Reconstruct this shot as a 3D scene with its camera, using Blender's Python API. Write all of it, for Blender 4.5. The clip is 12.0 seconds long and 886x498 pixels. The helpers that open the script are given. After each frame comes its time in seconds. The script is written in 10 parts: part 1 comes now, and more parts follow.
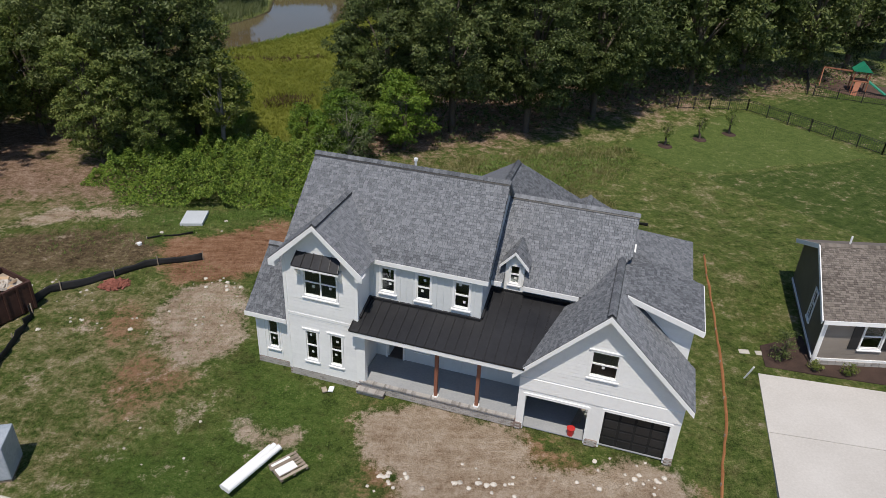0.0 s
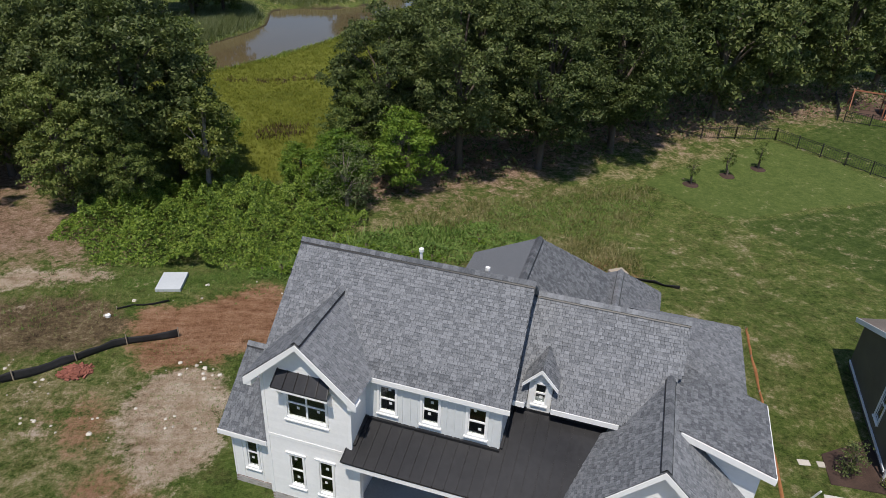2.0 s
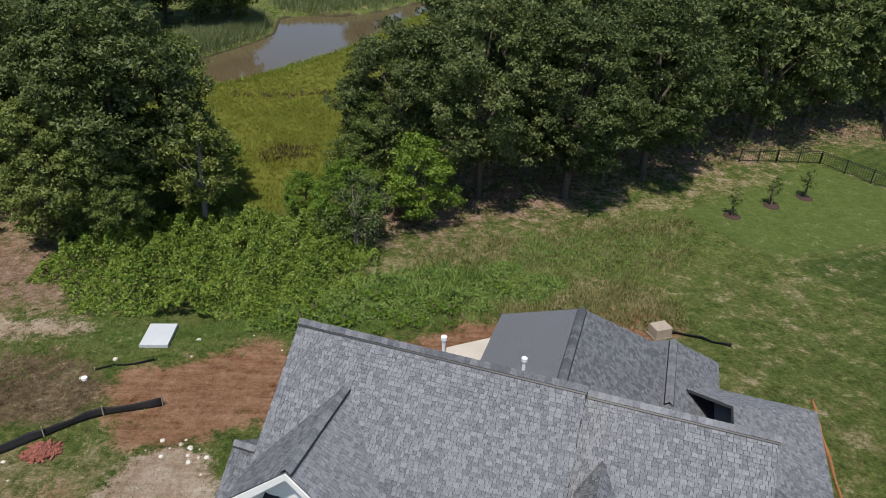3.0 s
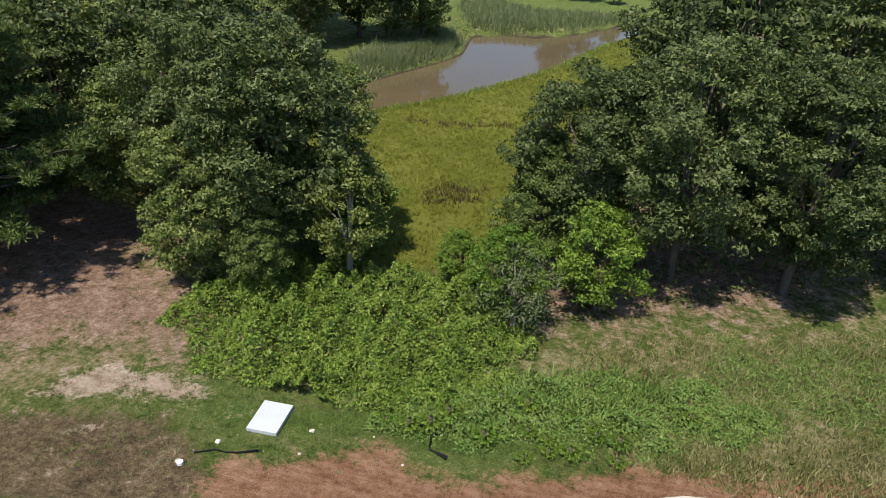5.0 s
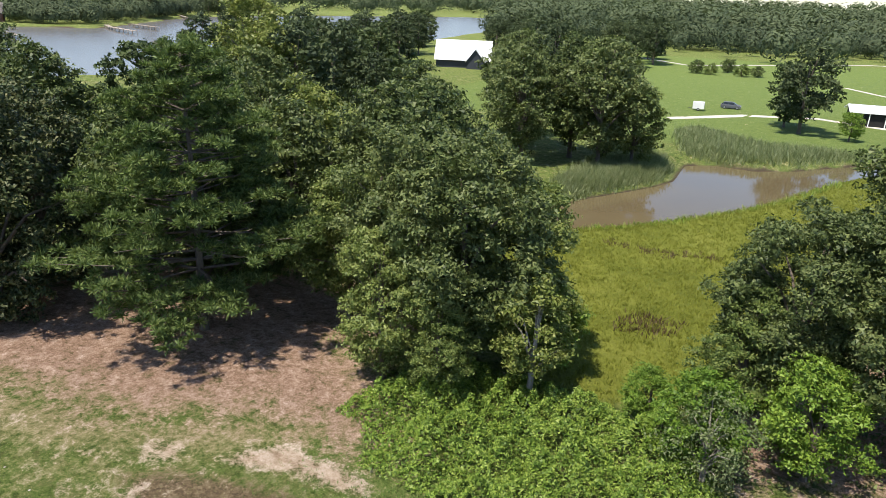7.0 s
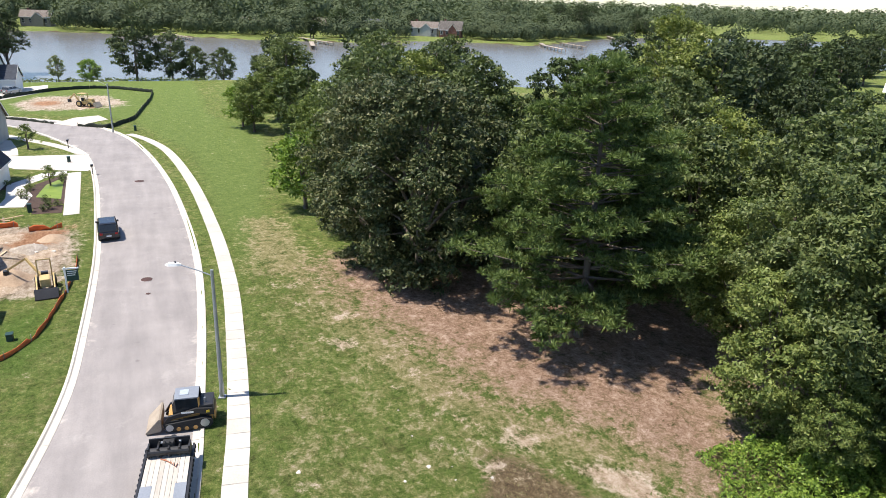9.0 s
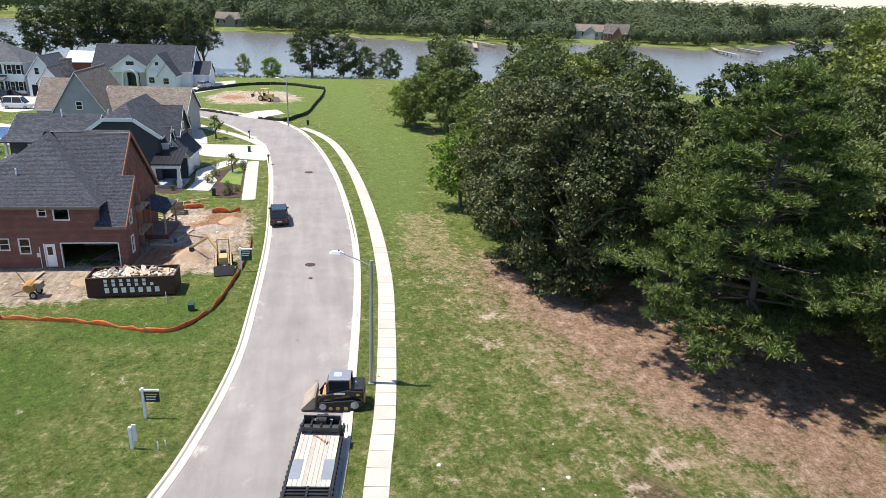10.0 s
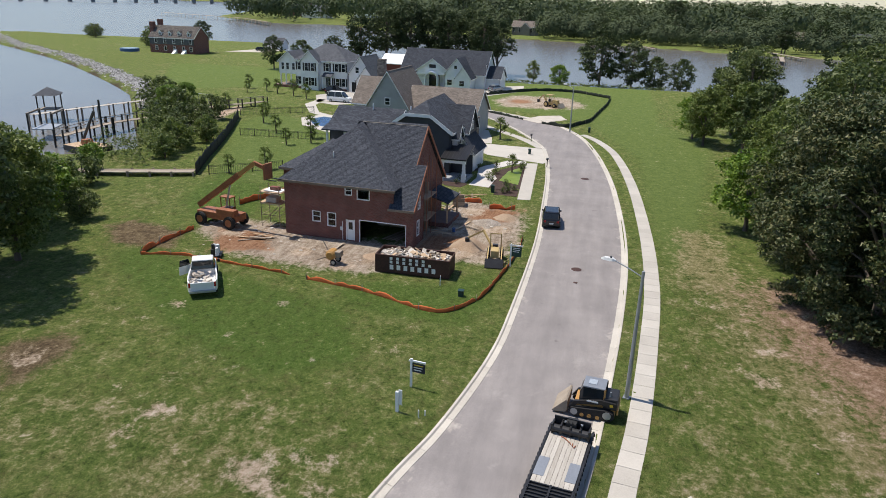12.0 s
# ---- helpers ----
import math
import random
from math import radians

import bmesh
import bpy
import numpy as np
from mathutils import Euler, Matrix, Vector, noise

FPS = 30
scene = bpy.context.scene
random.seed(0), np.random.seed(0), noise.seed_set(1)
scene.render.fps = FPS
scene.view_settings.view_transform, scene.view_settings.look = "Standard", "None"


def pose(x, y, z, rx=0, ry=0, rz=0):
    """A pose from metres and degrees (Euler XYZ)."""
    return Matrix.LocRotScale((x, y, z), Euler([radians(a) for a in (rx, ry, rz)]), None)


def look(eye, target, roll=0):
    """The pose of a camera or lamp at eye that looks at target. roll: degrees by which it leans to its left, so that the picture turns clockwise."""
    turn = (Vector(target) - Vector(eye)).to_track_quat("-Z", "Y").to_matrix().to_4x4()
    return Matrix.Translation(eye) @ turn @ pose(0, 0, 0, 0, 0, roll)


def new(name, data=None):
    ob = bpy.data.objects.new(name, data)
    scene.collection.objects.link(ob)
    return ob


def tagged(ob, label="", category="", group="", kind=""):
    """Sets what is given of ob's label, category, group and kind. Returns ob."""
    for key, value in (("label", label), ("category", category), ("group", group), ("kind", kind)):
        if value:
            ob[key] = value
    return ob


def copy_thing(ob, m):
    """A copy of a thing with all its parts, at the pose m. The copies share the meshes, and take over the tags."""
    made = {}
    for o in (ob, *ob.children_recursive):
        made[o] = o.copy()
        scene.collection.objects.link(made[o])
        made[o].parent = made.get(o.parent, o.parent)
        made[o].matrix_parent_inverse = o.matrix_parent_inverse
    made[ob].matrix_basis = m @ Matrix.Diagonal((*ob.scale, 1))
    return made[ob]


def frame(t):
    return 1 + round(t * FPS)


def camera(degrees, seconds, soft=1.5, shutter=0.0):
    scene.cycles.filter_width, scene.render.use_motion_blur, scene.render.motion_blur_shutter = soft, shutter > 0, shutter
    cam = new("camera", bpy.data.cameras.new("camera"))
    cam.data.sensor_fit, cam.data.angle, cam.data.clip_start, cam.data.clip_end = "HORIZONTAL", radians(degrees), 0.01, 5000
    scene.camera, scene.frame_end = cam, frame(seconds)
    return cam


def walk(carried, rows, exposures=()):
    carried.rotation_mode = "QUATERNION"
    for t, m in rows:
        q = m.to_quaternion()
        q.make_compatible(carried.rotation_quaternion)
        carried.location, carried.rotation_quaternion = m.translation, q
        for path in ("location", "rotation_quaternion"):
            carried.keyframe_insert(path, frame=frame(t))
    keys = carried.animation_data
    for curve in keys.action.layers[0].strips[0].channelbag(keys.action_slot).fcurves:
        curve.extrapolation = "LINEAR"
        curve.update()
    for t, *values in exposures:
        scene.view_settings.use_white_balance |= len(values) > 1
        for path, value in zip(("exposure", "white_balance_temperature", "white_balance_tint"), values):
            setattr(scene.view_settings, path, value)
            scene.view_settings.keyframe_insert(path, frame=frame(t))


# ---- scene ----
cam = camera(65.0, 12.0, soft=0.6)
METRES, EYE, TILT, LEAN, TURN = 24.0, 21.5, -29.2, -2.2, 0.0
ROWS = [
    (0.0, 0.0, 0.0, 0.0, -0.0, -0.0, -0.0),
    (0.5, -0.0015, 0.0267, 0.0396, 0.03, -0.08, -0.02),
    (1.0, -0.0036, 0.0697, 0.0859, 0.08, -0.13, -0.04),
    (1.5, -0.0076, 0.1323, 0.127, 0.11, -0.16, -0.04),
    (2.0, -0.0134, 0.2093, 0.1714, 0.17, -0.15, -0.05),
    (2.5, -0.0222, 0.2986, 0.2213, 0.19, -0.12, -0.04),
    (4.5, -0.0737, 0.6901, 0.4411, 10.59, 0.04, -5.27),
    (5.0, -0.0752, 0.7195, 0.4508, 14.88, -0.13, -7.66),
    (5.5, -0.073, 0.7306, 0.4535, 19.1, -0.17, -10.01),
    (6.0, -0.0784, 0.7368, 0.4636, 23.14, -0.13, -12.14),
    (6.5, -0.0792, 0.7419, 0.4631, 26.8, 3.26, -14.07),
    (7.0, -0.0851, 0.7409, 0.4632, 30.32, 5.93, -15.86),
    (7.5, -0.0875, 0.742, 0.4584, 37.95, 4.67, -19.29),
    (9.5, -0.1125, 0.7238, 0.4483, 70.24, -8.28, -28.96),
    (10.0, -0.1153, 0.7174, 0.443, 77.22, -11.56, -29.99),
    (10.5, -0.117, 0.7175, 0.4351, 85.68, -15.6, -30.78),
    (11.0, -0.1156, 0.714, 0.4291, 92.06, -18.71, -31.01),
    (11.5, -0.1158, 0.7114, 0.4209, 97.87, -21.49, -30.94),
    (12.0, -0.114, 0.7051, 0.4165, 103.44, -24.22, -30.64),
]
EXPOSURES = [(0, -0.38), (2.5, -0.2), (4.5, 0.14), (5.5, 0.34), (6.5, 0.56), (7.5, 0.76), (9.5, 0.7), (10.5, 0.5), (12, 0.06)]
walk(cam, [(t, pose(0, 0, EYE, TILT, LEAN, TURN) @ pose(METRES * x, METRES * y, METRES * z, 90 + pitch, roll, yaw)) for t, x, y, z, yaw, pitch, roll in ROWS],
     EXPOSURES)

# ---- light: high noon sun from behind the first view, clear summer sky ----
SUN_EL, SUN_AZ = 66.0, 193.0      # degrees; azimuth clockwise from +y
to_sun = Vector((math.sin(radians(SUN_AZ)) * math.cos(radians(SUN_EL)), math.cos(radians(SUN_AZ)) * math.cos(radians(SUN_EL)), math.sin(radians(SUN_EL))))
world = bpy.data.worlds.new("sky")
scene.world = world
world.use_nodes = True
wn = world.node_tree
sky = wn.nodes.new("ShaderNodeTexSky")
sky.sky_type, sky.sun_disc = "NISHITA", False
sky.sun_elevation, sky.sun_rotation = radians(SUN_EL), radians(SUN_AZ)
sky.air_density, sky.dust_density, sky.ozone_density = 1.0, 0.3, 3.0
haze = wn.nodes.new("ShaderNodeMix")
haze.data_type, haze.blend_type = "RGBA", "MULTIPLY"
haze.inputs[0].default_value, haze.inputs[7].default_value = 1.0, (1.0, 1.0, 1.05, 1)
wn.links.new(sky.outputs[0], haze.inputs[6])
wn.links.new(haze.outputs[2], wn.nodes["Background"].inputs[0])
wn.nodes["Background"].inputs[1].default_value = 0.125
sun_data = bpy.data.lights.new("sun", "SUN")
sun_data.energy, sun_data.angle, sun_data.color = 5.0, radians(0.53), (1.0, 0.925, 0.83)
sun = new("sun", sun_data)
sun.matrix_world = look(to_sun * 100, (0, 0, 0))

# ---- materials ----
def nodes_of(name):
    m = bpy.data.materials.new(name)
    m.use_nodes = True
    return m, m.node_tree, m.node_tree.nodes["Principled BSDF"]


def noise_of(nt, coord, scale, detail=3.0, rough=0.55):
    n = nt.nodes.new("ShaderNodeTexNoise")
    n.inputs["Scale"].default_value, n.inputs["Detail"].default_value, n.inputs["Roughness"].default_value = scale, detail, rough
    nt.links.new(coord, n.inputs["Vector"])
    return n.outputs["Fac"]


def ramp_of(nt, fac, stops):
    r = nt.nodes.new("ShaderNodeValToRGB")
    while len(r.color_ramp.elements) < len(stops):
        r.color_ramp.elements.new(0.5)
    for e, (p, c) in zip(r.color_ramp.elements, stops):
        e.position, e.color = p, (*c, 1)
    nt.links.new(fac, r.inputs[0])
    return r.outputs[0]


def mix_of(nt, fac, a, b, blend="MIX"):
    m = nt.nodes.new("ShaderNodeMix")
    m.data_type, m.blend_type = "RGBA", blend
    for sock, v in ((m.inputs[0], fac), (m.inputs[6], a), (m.inputs[7], b)):
        if isinstance(v, (int, float)):
            sock.default_value = v
        elif isinstance(v, tuple):
            sock.default_value = (*v, 1)
        else:
            nt.links.new(v, sock)
    return m.outputs[2]


def math_of(nt, op, a, b=0.0, clamp=False):
    m = nt.nodes.new("ShaderNodeMath")
    m.operation, m.use_clamp = op, clamp
    for sock, v in zip(m.inputs, (a, b)):
        if isinstance(v, (int, float)):
            sock.default_value = v
        else:
            nt.links.new(v, sock)
    return m.outputs[0]


def bump_of(nt, bsdf, height, strength=0.3, distance=0.02):
    b = nt.nodes.new("ShaderNodeBump")
    b.inputs["Strength"].default_value, b.inputs["Distance"].default_value = strength, distance
    nt.links.new(height, b.inputs["Height"])
    nt.links.new(b.outputs[0], bsdf.inputs["Normal"])


def surface(name, dark, light, rough=0.7, coarse=0.6, fine=9.0, metal=0.0, bump=0.2, pieces=0.0, spec=0.4, islands=0.0, stretch=(1, 1, 1)):
    """A plain surface: two scales of noise between two colours; pieces and islands vary it from piece to piece."""
    m, nt, bsdf = nodes_of(name)
    co = nt.nodes.new("ShaderNodeTexCoord").outputs["Object"]
    if stretch != (1, 1, 1):
        mp = nt.nodes.new("ShaderNodeMapping")
        mp.inputs["Scale"].default_value = stretch
        nt.links.new(co, mp.inputs["Vector"])
        co = mp.outputs[0]
    big, small = noise_of(nt, co, coarse, 4), noise_of(nt, co, fine, 5, 0.65)
    fac = math_of(nt, "ADD", math_of(nt, "MULTIPLY", big, 0.5), math_of(nt, "MULTIPLY", small, 0.5))
    if pieces:
        info = nt.nodes.new("ShaderNodeObjectInfo").outputs["Random"]
        fac = math_of(nt, "ADD", fac, math_of(nt, "MULTIPLY", math_of(nt, "SUBTRACT", info, 0.5), pieces))
    if islands:
        geo = nt.nodes.new("ShaderNodeNewGeometry").outputs["Random Per Island"]
        fac = math_of(nt, "ADD", fac, math_of(nt, "MULTIPLY", math_of(nt, "SUBTRACT", geo, 0.5), islands))
    col = ramp_of(nt, fac, [(0.3, dark), (0.7, light)])
    nt.links.new(col, bsdf.inputs["Base Color"])
    bsdf.inputs["Roughness"].default_value, bsdf.inputs["Metallic"].default_value = rough, metal
    bsdf.inputs["Specular IOR Level"].default_value = spec
    if bump:
        bump_of(nt, bsdf, small, bump, 0.02)
    return m


def leaf_material(name, dark, mid, light, translucent=0.25, gloss=0.45, clump_scale=0.55, clump_weight=0.5):
    m, nt, bsdf = nodes_of(name)
    rnd = nt.nodes.new("ShaderNodeNewGeometry").outputs["Random Per Island"]
    obj = nt.nodes.new("ShaderNodeObjectInfo").outputs["Random"]
    co = nt.nodes.new("ShaderNodeTexCoord").outputs["Object"]
    clump = noise_of(nt, co, clump_scale, 2)
    fac = math_of(nt, "ADD", math_of(nt, "MULTIPLY", rnd, 0.58), math_of(nt, "MULTIPLY", clump, clump_weight))
    fac = math_of(nt, "ADD", fac, math_of(nt, "MULTIPLY", math_of(nt, "SUBTRACT", obj, 0.5), 0.25))
    col = ramp_of(nt, fac, [(0.2, dark), (0.5, mid), (0.85, light)])
    nt.links.new(col, bsdf.inputs["Base Color"])
    bsdf.inputs["Roughness"].default_value = gloss
    bsdf.inputs["Specular IOR Level"].default_value = 0.22
    tr = nt.nodes.new("ShaderNodeBsdfTranslucent")
    nt.links.new(mix_of(nt, 0.5, col, (0.7, 0.85, 0.25), "MULTIPLY"), tr.inputs[0])
    mx = nt.nodes.new("ShaderNodeMixShader")
    mx.inputs[0].default_value = translucent
    nt.links.new(bsdf.outputs[0], mx.inputs[1])
    nt.links.new(tr.outputs[0], mx.inputs[2])
    nt.links.new(mx.outputs[0], nt.nodes["Material Output"].inputs[0])
    return m


def glass_material(name, tint, rough=0.03):
    m, nt, bsdf = nodes_of(name)
    bsdf.inputs["Base Color"].default_value = (*tint, 1)
    bsdf.inputs["Roughness"].default_value = rough
    bsdf.inputs["Transmission Weight"].default_value = 1.0
    bsdf.inputs["IOR"].default_value = 1.45
    return m


def water_material(name, body, rough=0.06):
    m, nt, bsdf = nodes_of(name)
    co = nt.nodes.new("ShaderNodeTexCoord").outputs["Object"]
    col = ramp_of(nt, noise_of(nt, co, 0.06, 3), [(0.35, tuple(v * 0.8 for v in body)), (0.7, body)])
    nt.links.new(col, bsdf.inputs["Base Color"])
    bsdf.inputs["Roughness"].default_value = rough
    bsdf.inputs["IOR"].default_value = 1.33
    bsdf.inputs["Specular IOR Level"].default_value = 0.5
    bump_of(nt, bsdf, noise_of(nt, co, 1.3, 3), 0.12, 0.03)
    return m


def ground_material():
    """Lawn, weeds, soil, pale dirt, leaf litter and marsh, blended by the ground's own zone layers."""
    m, nt, bsdf = nodes_of("ground_cover")
    co = nt.nodes.new("ShaderNodeTexCoord").outputs["Object"]
    def strong(n, gain):
        return math_of(nt, "ADD", math_of(nt, "MULTIPLY", math_of(nt, "SUBTRACT", n, 0.5), gain), 0.5)

    n1, n2 = strong(noise_of(nt, co, 0.09, 4), 1.6), strong(noise_of(nt, co, 0.55, 6, 0.7), 1.9)
    n3, n4 = strong(noise_of(nt, co, 4.0, 5, 0.8), 3.0), strong(noise_of(nt, co, 15.0, 4, 0.8), 3.0)

    def blend(*pairs):
        f = 0.0
        for n, w in pairs:
            f = math_of(nt, "ADD", f, math_of(nt, "MULTIPLY", n, w))
        return f

    def layer(name):
        a = nt.nodes.new("ShaderNodeAttribute")
        a.attribute_name = name
        return a.outputs["Fac"]

    def edge(name, pairs, width=0.22):
        """The layer's weight, its edge broken up by the noises."""
        v = math_of(nt, "ADD", layer(name), math_of(nt, "SUBTRACT", blend(*pairs), 0.5 * sum(w for _, w in pairs)))
        r = nt.nodes.new("ShaderNodeMapRange")
        r.inputs["From Min"].default_value, r.inputs["From Max"].default_value = 0.5 - width, 0.5 + width
        nt.links.new(v, r.inputs["Value"])
        return r.outputs[0]

    n5 = strong(noise_of(nt, co, 1.5, 3, 0.6), 2.2)
    fine = blend((n2, 0.22), (n5, 0.24), (n3, 0.29), (n4, 0.25))
    lawn = ramp_of(nt, fine, [(0.26, (0.036, 0.062, 0.012)), (0.43, (0.098, 0.143, 0.031)), (0.57, (0.166, 0.211, 0.053)), (0.72, (0.315, 0.31, 0.122))])
    dry = ramp_of(nt, fine, [(0.26, (0.075, 0.09, 0.028)), (0.43, (0.2, 0.19, 0.076)), (0.57, (0.33, 0.285, 0.14)), (0.74, (0.55, 0.47, 0.32))])
    fresh = ramp_of(nt, fine, [(0.28, (0.085, 0.135, 0.03)), (0.7, (0.2, 0.25, 0.072))])
    lush = ramp_of(nt, fine, [(0.28, (0.032, 0.062, 0.011)), (0.45, (0.075, 0.135, 0.024)), (0.58, (0.12, 0.185, 0.038)), (0.74, (0.26, 0.27, 0.1))])
    scrub = ramp_of(nt, fine, [(0.28, (0.05, 0.036, 0.02)), (0.46, (0.15, 0.108, 0.062)), (0.58, (0.22, 0.165, 0.09)), (0.74, (0.42, 0.34, 0.22))])
    rut = nt.nodes.new("ShaderNodeMapping")
    rut.inputs["Rotation"].default_value, rut.inputs["Scale"].default_value = (0, 0, radians(-24)), (0.22, 1.9, 1)
    nt.links.new(co, rut.inputs["Vector"])
    n6 = strong(noise_of(nt, rut.outputs[0], 1.5, 4, 0.6), 2.4)
    earth = blend((n2, 0.27), (n6, 0.17), (n5, 0.18), (n3, 0.2), (n4, 0.18))
    soil = ramp_of(nt, earth, [(0.28, (0.15, 0.065, 0.032)), (0.48, (0.34, 0.18, 0.1)), (0.7, (0.52, 0.32, 0.2))])
    pale = ramp_of(nt, earth, [(0.26, (0.22, 0.14, 0.085)), (0.42, (0.45, 0.33, 0.225)), (0.57, (0.6, 0.475, 0.355)), (0.75, (0.76, 0.66, 0.54))])
    litter = ramp_of(nt, fine, [(0.26, (0.115, 0.066, 0.042)), (0.45, (0.28, 0.178, 0.12)), (0.58, (0.41, 0.28, 0.2)), (0.74, (0.62, 0.48, 0.38))])
    marsh = ramp_of(nt, blend((n1, 0.45), (n2, 0.3), (n3, 0.25)), [(0.3, (0.115, 0.135, 0.02)), (0.5, (0.175, 0.195, 0.03)), (0.7, (0.235, 0.25, 0.048))])
    mud = ramp_of(nt, fine, [(0.3, (0.04, 0.03, 0.02)), (0.7, (0.11, 0.085, 0.055))])
    patch = nt.nodes.new("ShaderNodeMapRange")
    patch.inputs["From Min"].default_value, patch.inputs["From Max"].default_value, patch.inputs["To Max"].default_value = 0.54, 0.72, 0.36
    nt.links.new(blend((n1, 0.55), (n2, 0.45)), patch.inputs["Value"])
    col = mix_of(nt, patch.outputs[0], lawn, dry)
    mp2 = nt.nodes.new("ShaderNodeMapping")
    mp2.inputs["Location"].default_value = (37, 11, 5)
    nt.links.new(co, mp2.inputs["Vector"])
    thatch = nt.nodes.new("ShaderNodeMapRange")
    thatch.inputs["From Min"].default_value, thatch.inputs["From Max"].default_value, thatch.inputs["To Max"].default_value = 0.47, 0.68, 0.6
    nt.links.new(noise_of(nt, mp2.outputs[0], 1.1, 7, 0.78), thatch.inputs["Value"])
    straw = ramp_of(nt, fine, [(0.3, (0.085, 0.068, 0.026)), (0.5, (0.2, 0.165, 0.072)), (0.72, (0.4, 0.34, 0.19))])
    col = mix_of(nt, thatch.outputs[0], col, straw)
    rows = nt.nodes.new("ShaderNodeTexWave")
    rows.inputs["Scale"].default_value, rows.inputs["Distortion"].default_value = 0.32, 1.2
    turn = nt.nodes.new("ShaderNodeMapping")
    turn.inputs["Rotation"].default_value = (0, 0, radians(52))
    nt.links.new(co, turn.inputs["Vector"])
    nt.links.new(turn.outputs[0], rows.inputs["Vector"])
    mown = mix_of(nt, math_of(nt, "MULTIPLY", rows.outputs["Fac"], 0.4), (0.042, 0.078, 0.018), (0.11, 0.165, 0.042))
    mown = mix_of(nt, 0.5, mown, lawn)
    col = mix_of(nt, edge("mown", [(n2, 0.12)], 0.06), col, mown)
    col = mix_of(nt, edge("fresh", [(n2, 0.15), (n3, 0.1)], 0.08), col, fresh)
    col = mix_of(nt, edge("dry", [(n1, 0.3), (n2, 0.8), (n5, 0.45), (n3, 0.3)], 0.2), col, dry)
    col = mix_of(nt, edge("lush", [(n2, 0.6), (n5, 0.35), (n3, 0.25)], 0.18), col, lush)
    col = mix_of(nt, edge("scrub", [(n2, 0.7), (n5, 0.4), (n3, 0.3)], 0.2), col, scrub)
    col = mix_of(nt, edge("litter", [(n1, 0.25), (n2, 0.75), (n5, 0.45), (n3, 0.4), (n4, 0.2)], 0.22), col, litter)
    plot = ramp_of(nt, earth, [(0.27, (0.16, 0.112, 0.075)), (0.43, (0.36, 0.278, 0.204)), (0.57, (0.52, 0.43, 0.335)), (0.74, (0.7, 0.62, 0.52))])
    col = mix_of(nt, edge("plot", [(n2, 0.7), (n5, 0.4), (n3, 0.3)], 0.18), col, plot)
    col = mix_of(nt, edge("soil", [(n2, 0.6), (n5, 0.35), (n3, 0.35)], 0.16), col, soil)
    col = mix_of(nt, edge("pale", [(n2, 0.45), (n5, 0.3), (n3, 0.3), (n4, 0.15)], 0.13), col, pale)
    col = mix_of(nt, edge("marsh", [(n2, 0.4)], 0.12), col, marsh)
    col = mix_of(nt, edge("mud", [(n2, 0.3)], 0.12), col, mud)
    nt.links.new(col, bsdf.inputs["Base Color"])
    bsdf.inputs["Roughness"].default_value = 0.95
    bsdf.inputs["Specular IOR Level"].default_value = 0.1
    bump_of(nt, bsdf, blend((n3, 0.5), (n4, 0.5)), 0.9, 0.16)
    return m


def asphalt_material():
    """Worn grey asphalt: fine grain, long faint wheel wear, pale dusty blotches and small dark drips."""
    m, nt, bsdf = nodes_of("asphalt")
    co = nt.nodes.new("ShaderNodeTexCoord").outputs["Object"]
    mp = nt.nodes.new("ShaderNodeMapping")
    mp.inputs["Rotation"].default_value, mp.inputs["Scale"].default_value = (0, 0, radians(14)), (0.12, 1, 1)
    nt.links.new(co, mp.inputs["Vector"])
    streak, blot, grain = noise_of(nt, mp.outputs[0], 0.8, 4, 0.6), noise_of(nt, co, 0.3, 5, 0.65), noise_of(nt, co, 14.0, 5, 0.75)
    f = math_of(nt, "ADD", math_of(nt, "MULTIPLY", streak, 0.35), math_of(nt, "ADD", math_of(nt, "MULTIPLY", blot, 0.35), math_of(nt, "MULTIPLY", grain, 0.3)))
    col = ramp_of(nt, f, [(0.32, (0.165, 0.15, 0.143)), (0.5, (0.235, 0.214, 0.204)), (0.68, (0.33, 0.3, 0.28))])
    drip = ramp_of(nt, noise_of(nt, co, 0.75, 2), [(0.7, (1, 1, 1)), (0.78, (0.62, 0.6, 0.6))])
    dust = ramp_of(nt, noise_of(nt, co, 0.45, 5, 0.7), [(0.6, (0, 0, 0)), (0.78, (0.5, 0.5, 0.5))])
    col = mix_of(nt, dust, mix_of(nt, 1.0, col, drip, "MULTIPLY"), (0.4, 0.37, 0.34))
    side = nt.nodes.new("ShaderNodeAttribute")
    side.attribute_name = "side"
    silt = math_of(nt, "ADD", side.outputs["Fac"], math_of(nt, "MULTIPLY", math_of(nt, "SUBTRACT", noise_of(nt, co, 0.5, 6, 0.7), 0.5), 1.7))
    r = nt.nodes.new("ShaderNodeMapRange")
    r.inputs["From Min"].default_value, r.inputs["From Max"].default_value, r.inputs["To Max"].default_value = 0.93, 1.2, 0.75
    nt.links.new(silt, r.inputs["Value"])
    col = mix_of(nt, r.outputs[0], col, (0.5, 0.45, 0.39))
    nt.links.new(col, bsdf.inputs["Base Color"])
    bsdf.inputs["Roughness"].default_value = 0.9
    bump_of(nt, bsdf, grain, 0.2, 0.01)
    return m


